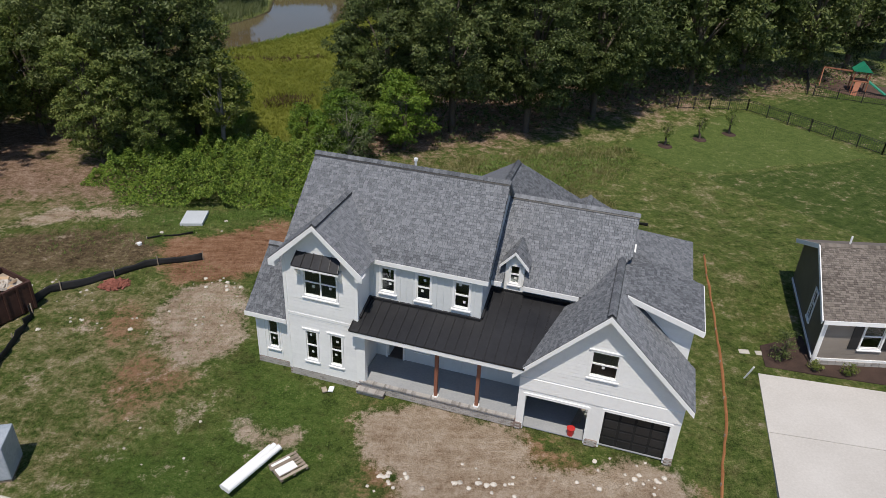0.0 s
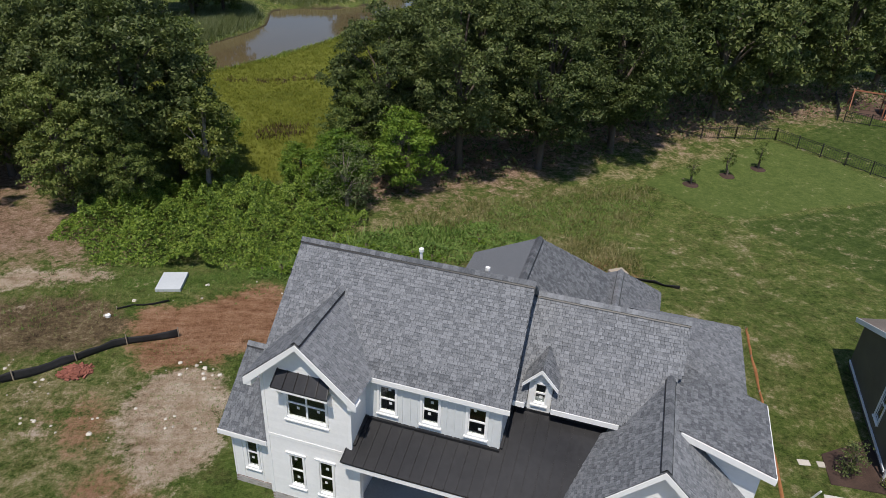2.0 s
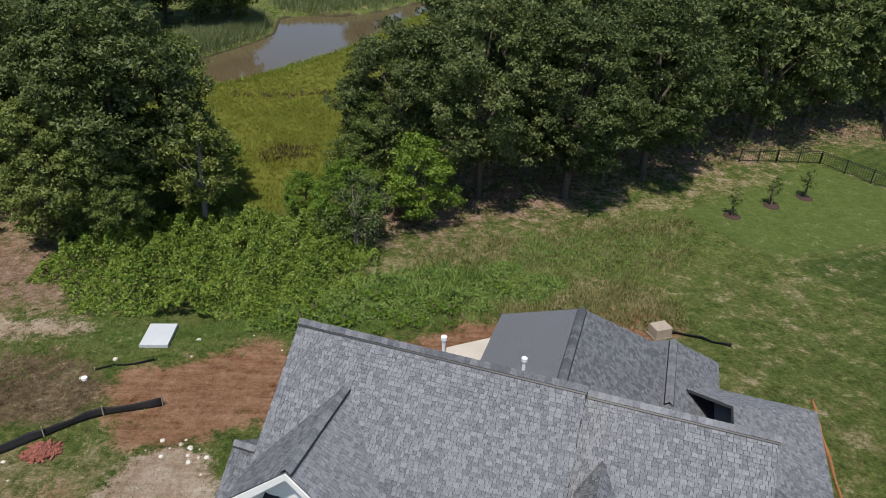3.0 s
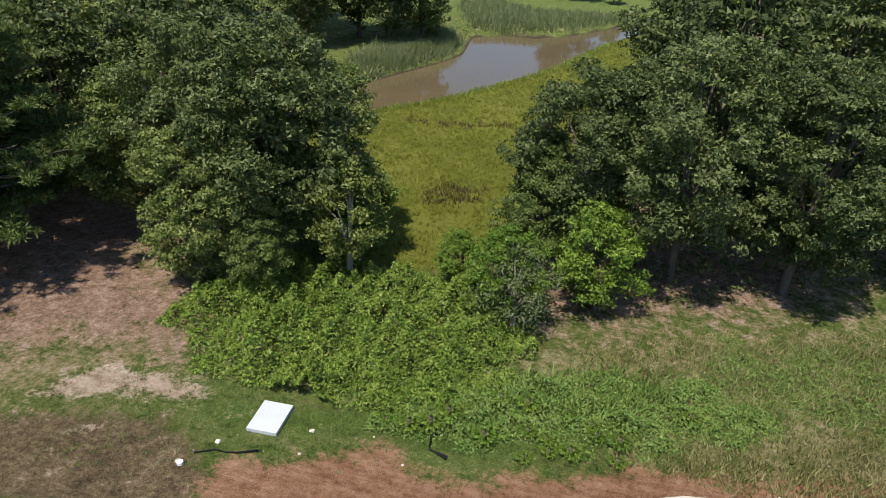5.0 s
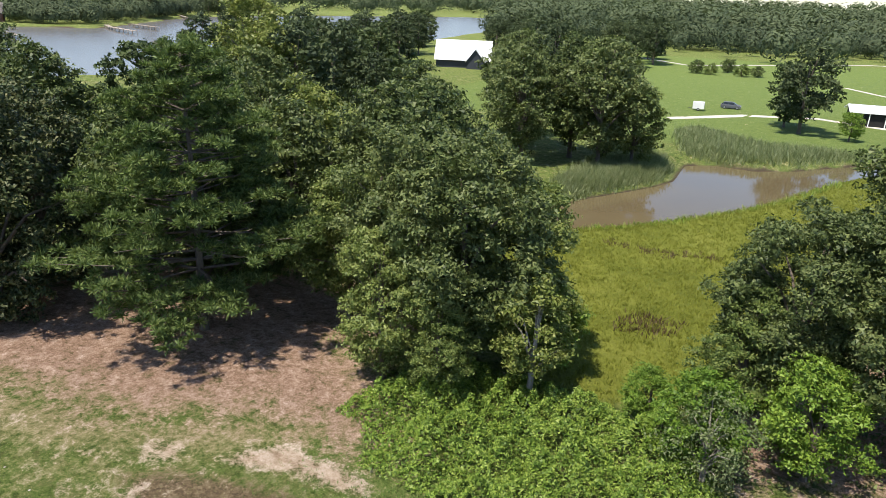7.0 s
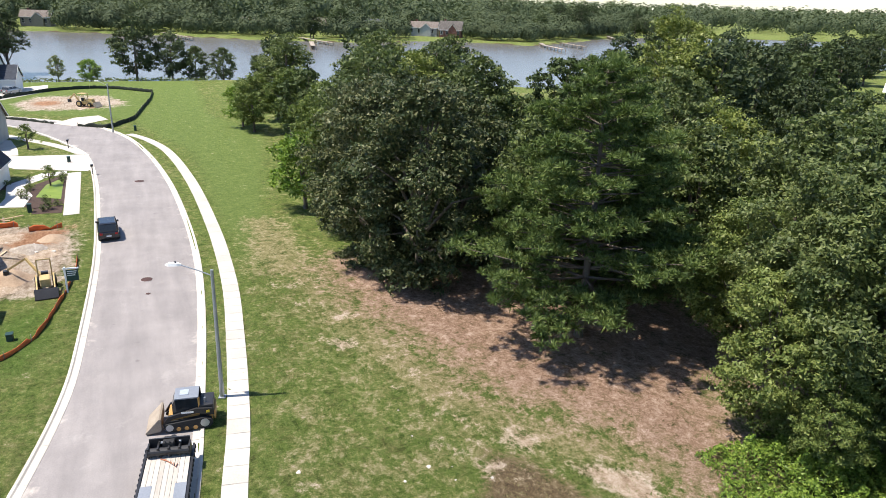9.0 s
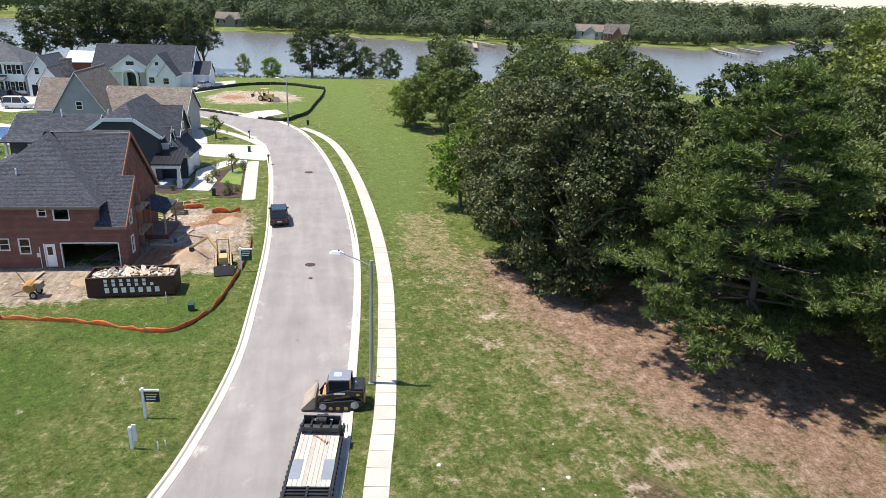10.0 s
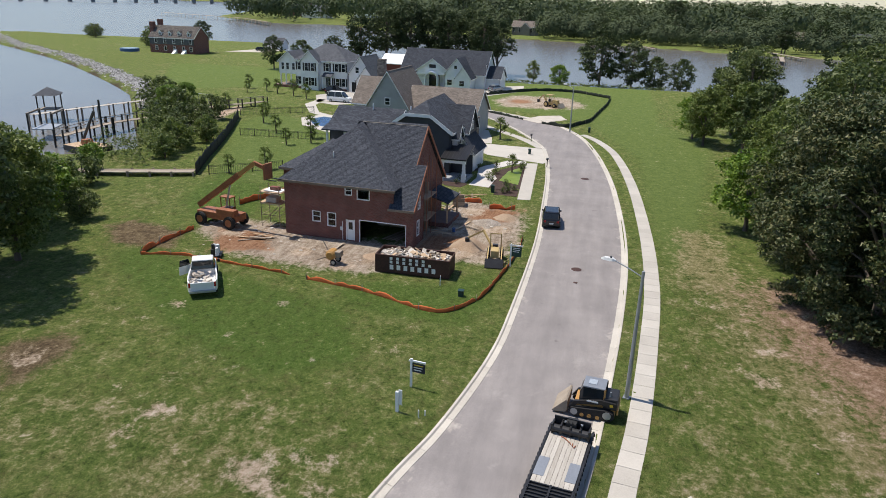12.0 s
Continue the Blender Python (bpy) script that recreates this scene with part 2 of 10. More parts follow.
MAT = dict(
    ground=ground_material(),
    asphalt=asphalt_material(),
    concrete=surface("concrete", (0.38, 0.352, 0.308), (0.51, 0.477, 0.42), 0.85, 0.5, 12.0, bump=0.1, pieces=0.25),
    kerb=surface("kerb_concrete", (0.42, 0.385, 0.33), (0.57, 0.53, 0.46), 0.85, 0.5, 12.0, bump=0.1, pieces=0.2),
    drive=surface("driveway_concrete", (0.46, 0.43, 0.39), (0.6, 0.57, 0.53), 0.85, 0.35, 10.0, bump=0.08, pieces=0.1),
    shingle=surface("grey_shingle", (0.08, 0.086, 0.096), (0.25, 0.26, 0.278), 0.92, 16.0, 45.0, bump=0.3, pieces=0.22, islands=0.22, spec=0.25),
    shingle_dark=surface("charcoal_shingle", (0.026, 0.03, 0.04), (0.1, 0.107, 0.125), 0.92, 16.0, 45.0, bump=0.3, pieces=0.22, islands=0.22, spec=0.25),
    shingle_brown=surface("brown_shingle", (0.1, 0.085, 0.072), (0.22, 0.19, 0.165), 0.92, 0.4, 25.0, bump=0.3, pieces=0.3, islands=0.4, spec=0.25),
    underlay=surface("roof_underlay", (0.03, 0.032, 0.036), (0.06, 0.062, 0.068), 0.9, 0.5, 8.0),
    white=surface("white_painted_board", (0.76, 0.76, 0.75), (0.86, 0.86, 0.85), 0.55, 0.4, 6.0, bump=0.05, pieces=0.15),
    trim=surface("white_trim", (0.8, 0.8, 0.79), (0.88, 0.88, 0.87), 0.45, 0.5, 6.0, bump=0.03),
    wrap=surface("primed_panel", (0.62, 0.64, 0.64), (0.72, 0.74, 0.74), 0.6, 0.4, 6.0, bump=0.04),
    metal_roof=surface("black_standing_seam", (0.018, 0.018, 0.02), (0.04, 0.04, 0.043), 0.38, 0.5, 5.0, metal=0.35, bump=0.04),
    black=surface("black_metal", (0.012, 0.012, 0.013), (0.03, 0.03, 0.032), 0.45, 1.0, 9.0, bump=0.05),
    # near-black: black doors, and the shade of the shed's open sides
    dark=surface("black_door_open_side_shade", (0.008, 0.008, 0.008), (0.018, 0.018, 0.018), 0.9),
    slab=surface("porch_slab", (0.27, 0.28, 0.29), (0.38, 0.39, 0.4), 0.8, 0.7, 10.0, bump=0.08),
    post=surface("rust_red_post", (0.2, 0.075, 0.045), (0.33, 0.14, 0.085), 0.75, 1.0, 14.0, stretch=(1, 1, 0.15)),
    grey_brick=surface("grey_brick", (0.2, 0.185, 0.17), (0.42, 0.395, 0.37), 0.9, 2.0, 20.0, bump=0.3, pieces=0.6, islands=0.6),
    brick=surface("red_brick", (0.13, 0.042, 0.03), (0.26, 0.095, 0.066), 0.9, 0.8, 12.0, bump=0.3, pieces=0.5, islands=0.7),
    mortar=surface("mortar", (0.2, 0.15, 0.13), (0.3, 0.24, 0.21), 0.95, 1.0, 12.0),
    glass=glass_material("window_glass", (0.42, 0.46, 0.46)),
    pad=surface("pale_blue_grey_slab", (0.45, 0.48, 0.5), (0.54, 0.57, 0.59), 0.7, 0.5, 8.0, bump=0.05),
    sticker=surface("paper", (0.6, 0.6, 0.58), (0.8, 0.8, 0.78), 0.7),
    bark=surface("bark", (0.07, 0.055, 0.042), (0.17, 0.14, 0.11), 0.95, 1.5, 14.0, bump=0.6, stretch=(1, 1, 0.3)),
    pale_bark=surface("pale_bark", (0.2, 0.17, 0.14), (0.38, 0.34, 0.29), 0.95, 1.5, 14.0, bump=0.5, stretch=(1, 1, 0.3)),
    oak=leaf_material("oak_leaves", (0.034, 0.052, 0.016), (0.086, 0.116, 0.036), (0.19, 0.222, 0.078), 0.3, 0.5),
    maple=leaf_material("maple_leaves", (0.055, 0.088, 0.02), (0.13, 0.172, 0.042), (0.235, 0.27, 0.08), 0.3, 0.5),
    lime=leaf_material("yellow_green_leaves", (0.075, 0.105, 0.02), (0.15, 0.185, 0.04), (0.25, 0.27, 0.075)),
    magnolia=leaf_material("magnolia_leaves", (0.02, 0.036, 0.012), (0.049, 0.069, 0.023), (0.18, 0.18, 0.08), 0.14, 0.5),
    pine=leaf_material("pine_needles", (0.05, 0.08, 0.022), (0.115, 0.165, 0.046), (0.23, 0.275, 0.085), 0.3, 0.6),
    vine=leaf_material("vine_leaves", (0.07, 0.125, 0.018), (0.185, 0.27, 0.042), (0.33, 0.4, 0.085)),
    reed=leaf_material("reed_blades", (0.11, 0.15, 0.055), (0.19, 0.23, 0.1), (0.3, 0.33, 0.17), 0.4),
    bright=leaf_material("bright_leaves", (0.06, 0.12, 0.014), (0.13, 0.215, 0.028), (0.21, 0.295, 0.045)),
    weed=leaf_material("weed_leaves", (0.07, 0.135, 0.025), (0.145, 0.235, 0.05), (0.25, 0.32, 0.09)),
    straw=leaf_material("dry_grass_blades", (0.14, 0.15, 0.05), (0.26, 0.25, 0.1), (0.42, 0.37, 0.2), 0.3),
    reed_yellow=leaf_material("marsh_blades", (0.15, 0.17, 0.024), (0.22, 0.24, 0.038), (0.3, 0.31, 0.066), 0.4),
    dead_reed=leaf_material("brown_marsh_grass", (0.05, 0.035, 0.018), (0.1, 0.07, 0.035), (0.16, 0.12, 0.06), 0.2),
    # the distant crowns' self-shadow is put into these two darker leaf colours
    far_oak=leaf_material("distant_self_shaded_leaves", (0.026, 0.04, 0.018), (0.055, 0.077, 0.031), (0.105, 0.13, 0.054), 0.2, 0.7),
    far_maple=leaf_material("distant_self_shaded_light_leaves", (0.03, 0.05, 0.016), (0.062, 0.088, 0.03), (0.11, 0.14, 0.05), 0.2, 0.7),
    # blue distance haze and canopy self-shadow are put into this leaf colour
    woods=leaf_material("hazed_woodland_leaves", (0.019, 0.033, 0.018), (0.044, 0.064, 0.032), (0.09, 0.113, 0.054), 0.15, 0.8, 0.07, 0.95),
    dead=surface("dead_twigs", (0.16, 0.14, 0.11), (0.34, 0.3, 0.25), 0.95, 2.0, 14.0),
    water=water_material("river_water", (0.16, 0.152, 0.14), 0.22),
    pond=water_material("pond_water", (0.125, 0.098, 0.052)),
)

# ---- building helpers ----
def part(name, bm, material, parent=None, label=""):
    """Links a bmesh as one mesh object under a thing or part (in the parent's own space)."""
    data = bpy.data.meshes.new(name)
    bmesh.ops.recalc_face_normals(bm, faces=bm.faces)
    bm.to_mesh(data)
    bm.free()
    data.materials.append(MAT[material])
    ob = new(name, data)
    ob.parent = parent
    return tagged(ob, label)


def piece(name, data, parent, m=None):
    ob = new(name, data)
    ob.parent = parent
    if m is not None:
        ob.matrix_local = m
    return ob


def raw(name, verts, faces, material, parent=None, label="", smooth=False):
    data = bpy.data.meshes.new(name)
    data.from_pydata(verts, [], faces)
    data.materials.append(MAT[material])
    if smooth:
        data.polygons.foreach_set("use_smooth", [True] * len(data.polygons))
    ob = new(name, data)
    ob.parent = parent
    return tagged(ob, label)


def thing(name, m, label, category, group="", kind=""):
    ob = new(name)
    ob.matrix_world = m
    return tagged(ob, label, category, group, kind)


def box(bm, x0, y0, z0, x1, y1, z1, bevel=0.0, m=None):
    r = bmesh.ops.create_cube(bm, size=1.0)
    s = Matrix.LocRotScale(((x0 + x1) / 2, (y0 + y1) / 2, (z0 + z1) / 2), None, (abs(x1 - x0), abs(y1 - y0), abs(z1 - z0)))
    bmesh.ops.transform(bm, verts=r["verts"], matrix=(m @ s) if m is not None else s)
    if bevel:
        edges = list({e for v in r["verts"] for e in v.link_edges})
        bmesh.ops.bevel(bm, geom=edges, offset=bevel, segments=2, affect="EDGES", profile=0.6)
    return bm


def boxed(*a, **k):
    return box(bmesh.new(), *a, **k)


def rod(bm, a, b, r0, r1=None, n=8):
    """A round bar from a to b."""
    a, b = Vector(a), Vector(b)
    d = b - a
    r = bmesh.ops.create_cone(bm, cap_ends=True, segments=n, radius1=r0, radius2=r0 if r1 is None else r1, depth=d.length)
    bmesh.ops.transform(bm, verts=r["verts"], matrix=Matrix.Translation((a + b) / 2) @ d.to_track_quat("Z", "Y").to_matrix().to_4x4())
    return bm


def beam(bm, a, b, w, h, up=(0, 0, 1)):
    """A square bar from a to b, w wide and h high."""
    a, b = Vector(a), Vector(b)
    d = (b - a).normalized()
    s = d.cross(Vector(up))
    s = s.normalized() if s.length > 1e-4 else Vector((1, 0, 0))
    t = s.cross(d).normalized()
    vs = [bm.verts.new(p + s * (w / 2) * i + t * (h / 2) * j) for p in (a, b) for i, j in ((-1, -1), (1, -1), (1, 1), (-1, 1))]
    for f in ((3, 2, 1, 0), (4, 5, 6, 7), (0, 1, 5, 4), (1, 2, 6, 5), (2, 3, 7, 6), (3, 0, 4, 7)):
        bm.faces.new([vs[i] for i in f])
    return bm


def slab(bm, pts, vec):
    """A flat polygon given thickness along vec."""
    vec = Vector(vec)
    lo = [bm.verts.new(Vector(p)) for p in pts]
    hi = [bm.verts.new(Vector(p) + vec) for p in pts]
    bm.faces.new(lo)
    bm.faces.new(hi[::-1])
    n = len(pts)
    for i in range(n):
        bm.faces.new((lo[i], lo[(i + 1) % n], hi[(i + 1) % n], hi[i]))
    return bm


def spans(poly, y):
    """The stretches in x that lie inside a 2D polygon at height y."""
    xs = []
    for (x0, y0), (x1, y1) in zip(poly, poly[1:] + poly[:1]):
        if (y0 <= y) != (y1 <= y):
            xs.append(x0 + (y - y0) / (y1 - y0) * (x1 - x0))
    xs.sort()
    return list(zip(xs[::2], xs[1::2]))


def wall_panel(bm, origin, along, out, poly, openings, thick):
    """A wall in the plane of along and z, cut through by its openings (x0, z0, x1, z1); out points outwards."""
    origin, along, out = Vector(origin), Vector(along), Vector(out)
    cuts = sorted({p[0] for p in poly} | {o[0] for o in openings} | {o[2] for o in openings})
    def edges_at(x):
        zs = []
        for (x0, z0), (x1, z1) in zip(poly, poly[1:] + poly[:1]):
            if (x0 <= x) != (x1 <= x):
                zs.append(z0 + (x - x0) / (x1 - x0) * (z1 - z0))
        return min(zs), max(zs)
    for a, b in zip(cuts, cuts[1:]):
        if b - a < 1e-4:
            continue
        (l0, h0), (l1, h1) = edges_at(a + 1e-4), edges_at(b - 1e-4)
        holes = sorted((o[1], o[3]) for o in openings if o[0] <= a + 1e-3 and o[2] >= b - 1e-3)
        low = (l0, l1)
        for z0, z1 in holes + [(None, None)]:
            top = (h0, h1) if z0 is None else (z0, z0)
            if top[0] - low[0] > 1e-3 or top[1] - low[1] > 1e-3:
                pts = [origin + along * x + Vector((0, 0, z)) for x, z in ((a, low[0]), (b, low[1]), (b, top[1]), (a, top[0]))]
                slab(bm, pts, -out * thick)
            low = (z1, z1)
    bmesh.ops.remove_doubles(bm, verts=bm.verts, dist=1e-4)
    return bm


def lap_boards(parent, origin, along, out, poly, openings, course=0.17, thick=0.01, material="white", name="siding_board"):
    """Lapped boards over a wall, each a piece of its own, stopping at the openings."""
    origin, along, out = Vector(origin), Vector(along), Vector(out)
    z, top = min(p[1] for p in poly), max(p[1] for p in poly)
    while z < top - 0.03:
        h = min(course, top - z)
        for x0, x1 in spans(poly, z + h * 0.5):
            runs = [(x0, x1)]
            for ox0, oz0, ox1, oz1 in openings:
                if oz0 < z + h * 0.6 and oz1 > z + h * 0.4:
                    runs = [r for a, b in runs for r in ((a, min(b, ox0)), (max(a, ox1), b)) if r[1] - r[0] > 0.02]
            for a, b in runs:
                bm = bmesh.new()
                v = []
                for x in (a, b):
                    for d, zz in ((0.002, z), (thick + 0.008, z), (0.008, z + h + 0.01), (0.002, z + h + 0.01)):
                        v.append(bm.verts.new(origin + along * x + out * d + Vector((0, 0, zz))))
                for f in ((0, 1, 2, 3), (7, 6, 5, 4), (0, 4, 5, 1), (1, 5, 6, 2), (2, 6, 7, 3), (3, 7, 4, 0)):
                    bm.faces.new([v[i] for i in f])
                part(name, bm, material, parent)
        z += course


TAB = {}


def tab_mesh(width, depth, lift, material):
    """One shingle tab: a wedge lying on the roof, thick at its lower edge."""
    key = (width, depth, lift, material)
    if key not in TAB:
        d = bpy.data.meshes.new("shingle")
        w = width / 2
        d.from_pydata([(-w, 0, 0), (w, 0, 0), (w, 0, lift), (-w, 0, lift), (w, depth, 0.003), (-w, depth, 0.003)], [],
                      [(3, 2, 4, 5), (0, 1, 2, 3), (1, 4, 2), (0, 3, 5)])
        d.materials.append(MAT[material])
        TAB[key] = d
    return TAB[key]


def shingles(parent, pts, material, row=0.135, wide=(0.1, 0.15, 0.2), lift=0.02, singles=0, seed=1):
    """Shingle courses over a flat roof polygon whose first edge is its eave: singles pieces of their own, the rest joined."""
    rng = random.Random(seed)
    o = Vector(pts[0])
    ex = (Vector(pts[1]) - o).normalized()
    n = ex.cross(Vector(pts[-1]) - o).normalized()
    if n.z < 0:
        n = -n
    ey = n.cross(ex)
    if ey.z < 0:
        ey = -ey
    flat = [((Vector(p) - o).dot(ex), (Vector(p) - o).dot(ey)) for p in pts]
    basis = Matrix((ex, ey, n)).transposed().to_4x4()
    verts, faces, made = [], [], 0
    y, top = min(p[1] for p in flat), max(p[1] for p in flat)
    while y < top - 0.02:
        d = min(row, top - y)
        for x0, x1 in spans(flat, y + d / 2):
            x = x0 - rng.random() * 0.2
            while x < x1 - 0.01:
                w = rng.choice(wide)
                a, b = max(x, x0), min(x + w, x1)
                up = lift * rng.choice((0.6, 1.0, 1.3))
                if b - a > 0.03:
                    if made < singles and b - a > w - 1e-4 and d == row:
                        m = Matrix.Translation(o + ex * ((a + b) / 2) + ey * y + n * 0.004) @ basis
                        piece("shingle", tab_mesh(round(w - 0.012, 3), row + 0.02, round(up, 4), material), parent, m)
                        made += 1
                    else:
                        i = len(verts)
                        for px, py, pz in ((a + .006, y, 0), (b - .006, y, 0), (b - .006, y, up), (a + .006, y, up), (b - .006, y + d + .01, .003), (a + .006, y + d + .01, .003)):
                            verts.append(o + ex * px + ey * py + n * (pz + 0.004))
                        faces += [(i + 3, i + 2, i + 4, i + 5), (i, i + 1, i + 2, i + 3), (i + 1, i + 4, i + 2), (i, i + 3, i + 5)]
                x += w
        y += row
    if verts:
        tagged(raw("shingle_covering", verts, faces, material, parent), kind="stuff")


def roof_plane(parent, pts, material="shingle", thick=0.1, fine=True, singles=0, seed=1, name="roof_slope"):
    """One roof slope, first edge the eave: a deck with shingles on it."""
    a, b, c = (Vector(p) for p in (pts[0], pts[1], pts[-1]))
    n = (b - a).cross(c - a).normalized()
    if n.z < 0:
        n = -n
    deck = part(name, slab(bmesh.new(), pts, -n * thick), "underlay" if fine else material, parent)
    if fine:
        shingles(deck if singles == 0 else parent, pts, material, singles=singles, seed=seed)
    return deck


def cap_row(parent, a, b, material="shingle", step=0.2, width=0.3, drop=0.13):
    """Ridge caps: short folded pieces overlapping along a ridge, over a black folded strip added as their shadow lines.
    """
    a, b = Vector(a), Vector(b)
    d = b - a
    s = d.normalized().cross(Vector((0, 0, 1))).normalized()
    up = s.cross(d.normalized())

    def fold(p, q, lift, half, low):
        return [p - s * half + up * (lift - low), p + up * lift, p + s * half + up * (lift - low), q - s * half + up * (lift - low), q + up * lift, q + s * half + up * (lift - low)]

    raw("ridge_vent", fold(a, b, 0.045, width * 0.6, drop * 1.2), [(0, 1, 4, 3), (1, 2, 5, 4)], "black", parent, "black strip under the ridge caps, drawn as their shadow line")
    n = max(1, int(d.length / step))
    verts, faces = [], []
    for i in range(n):
        p, q = a + d * (i / n), a + d * ((i + 1.1) / n)
        j = len(verts)
        v = fold(p, q, 0.09, width / 2, drop)
        verts += v[:3] + [c - up * 0.018 for c in v[3:]]
        faces += [(j, j + 1, j + 4, j + 3), (j + 1, j + 2, j + 5, j + 4)]
    tagged(raw("ridge_capping", verts, faces, material, parent), kind="stuff")


def window(parent, origin, along, out, x0, z0, x1, z1, panes=((0, 0, 1, .5), (0, .5, 1, 1)), frame="trim", casing=0.09, name="window", marks=0, seed=0, sill=True):
    """A sash window in an opening: casing, sashes with panes, sill."""
    origin, along, out = Vector(origin), Vector(along), Vector(out)
    def pt(x, z, d):
        return origin + along * x + out * d + Vector((0, 0, z))
    def bar(bm, xa, za, xb, zb, d0, d1):
        slab(bm, [pt(xa, za, d0), pt(xb, za, d0), pt(xb, zb, d0), pt(xa, zb, d0)], out * (d1 - d0))
    bm = bmesh.new()
    c = casing
    bar(bm, x0 - c, z0 - c, x0, z1 + c, 0.0, 0.045)
    bar(bm, x1, z0 - c, x1 + c, z1 + c, 0.0, 0.045)
    bar(bm, x0, z1, x1, z1 + c, 0.0, 0.045)
    bar(bm, x0, z0 - c, x1, z0, 0.0, 0.045)
    w = part(name, bm, frame, parent)
    bm = bmesh.new()
    f = 0.035
    for a, b, cc, e in panes:
        xa, xb, za, zb = x0 + (x1 - x0) * a, x0 + (x1 - x0) * cc, z0 + (z1 - z0) * b, z0 + (z1 - z0) * e
        for q in ((xa, za, xa + f, zb), (xb - f, za, xb, zb), (xa + f, za, xb - f, za + f), (xa + f, zb - f, xb - f, zb)):
            bar(bm, *q, -0.07, -0.02)
    part("sash", bm, frame, w)
    for a, b, cc, e in panes:
        xa, xb, za, zb = x0 + (x1 - x0) * a + f, x0 + (x1 - x0) * cc - f, z0 + (z1 - z0) * b + f, z0 + (z1 - z0) * e - f
        bm = bmesh.new()
        bar(bm, xa, za, xb, zb, -0.055, -0.047)
        g = part("pane", bm, "glass", w)
        g.visible_shadow = False
    if sill:
        bm = bmesh.new()
        bar(bm, x0 - c - 0.03, z0 - c - 0.05, x1 + c + 0.03, z0 - c, 0.0, 0.09)
        part("sill", bm, frame, w)
    rng = random.Random(seed)
    for i in range(marks):
        a, b, cc, e = panes[i % len(panes)]
        xx, zz = x0 + (x1 - x0) * (a + (cc - a) * rng.uniform(.25, .6)), z0 + (z1 - z0) * (b + (e - b) * rng.uniform(.3, .7))
        bm = bmesh.new()
        bar(bm, xx, zz, xx + 0.11, zz + 0.12, -0.045, -0.042)
        part("sticker", bm, "sticker", w, "white paper sticker on the pane")
    return w


def lofted(sections):
    """A closed body through rings of points."""
    bm = bmesh.new()
    rings = [[bm.verts.new(p) for p in s] for s in sections]
    n = len(rings[0])
    for a, b in zip(rings, rings[1:]):
        for k in range(n):
            bm.faces.new((a[k], a[(k + 1) % n], b[(k + 1) % n], b[k]))
    bm.faces.new(rings[0][::-1])
    bm.faces.new(rings[-1])
    return bm

# ---- the land: one sheet to the horizon ----
KERB_S = [(60, -11), (35, -5), (15, 0.4), (-5, 6), (-18, 9.3), (-29, 12), (-34.5, 13.6), (-43, 15.2), (-51.3, 15.8), (-66, 16.3), (-79.5, 16.1), (-96, 15.5), (-110, 14.2), (-118, 12), (-132, 5.8), (-143, -2), (-150, -10), (-156, -22), (-160, -40)]
KERB_N = [(62, -2), (37, 4), (17, 9.4), (-3, 15), (-17, 18.4), (-30, 21.2), (-41, 22.7), (-53.5, 24), (-65, 24.7), (-78, 24.7), (-94, 24), (-111, 22.2), (-125, 19.4), (-135.5, 14.8), (-142.5, 8.3), (-151, -2.8), (-159, -13), (-165, -25), (-169, -41)]
WALK = [(40, 8), (18, 13.2), (-3, 18.6), (-17, 21.2), (-29.5, 22.9), (-37, 24.2), (-47.4, 25.5), (-58.2, 26.5), (-72.7, 26.9), (-92.5, 26.5), (-110.3, 25), (-120.6, 22.6), (-126.5, 19.9)]


def curve(pts, step=1.0):
    """A smooth line through points, sampled about every step."""
    p = [Vector((*q, 0)) for q in pts]
    out = []
    for i in range(len(p) - 1):
        a, b, c, d = p[max(i - 1, 0)], p[i], p[i + 1], p[min(i + 2, len(p) - 1)]
        n = max(1, int((c - b).length / step))
        for k in range(n):
            t = k / n
            out.append(0.5 * ((2 * b) + (c - a) * t + (2 * a - 5 * b + 4 * c - d) * t * t + (3 * b - a - 3 * c + d) * t ** 3))
    return out + [p[-1]]


def inside_depth(poly, X, Y):
    """How far points lie inside a polygon (minus: outside)."""
    best = np.full(X.shape, 1e9)
    odd = np.zeros(X.shape, bool)
    for (x0, y0), (x1, y1) in zip(poly, poly[1:] + poly[:1]):
        dx, dy = x1 - x0, y1 - y0
        t = np.clip(((X - x0) * dx + (Y - y0) * dy) / (dx * dx + dy * dy), 0, 1)
        best = np.minimum(best, np.hypot(X - x0 - t * dx, Y - y0 - t * dy))
        if y0 != y1:
            odd ^= ((y0 <= Y) != (y1 <= Y)) & (X < x0 + (Y - y0) / (y1 - y0) * dx)
    return np.where(odd, best, -best)


def zone(poly, X, Y, soft):
    return np.clip(0.5 + inside_depth(poly, X, Y) / (2 * soft), 0, 1)


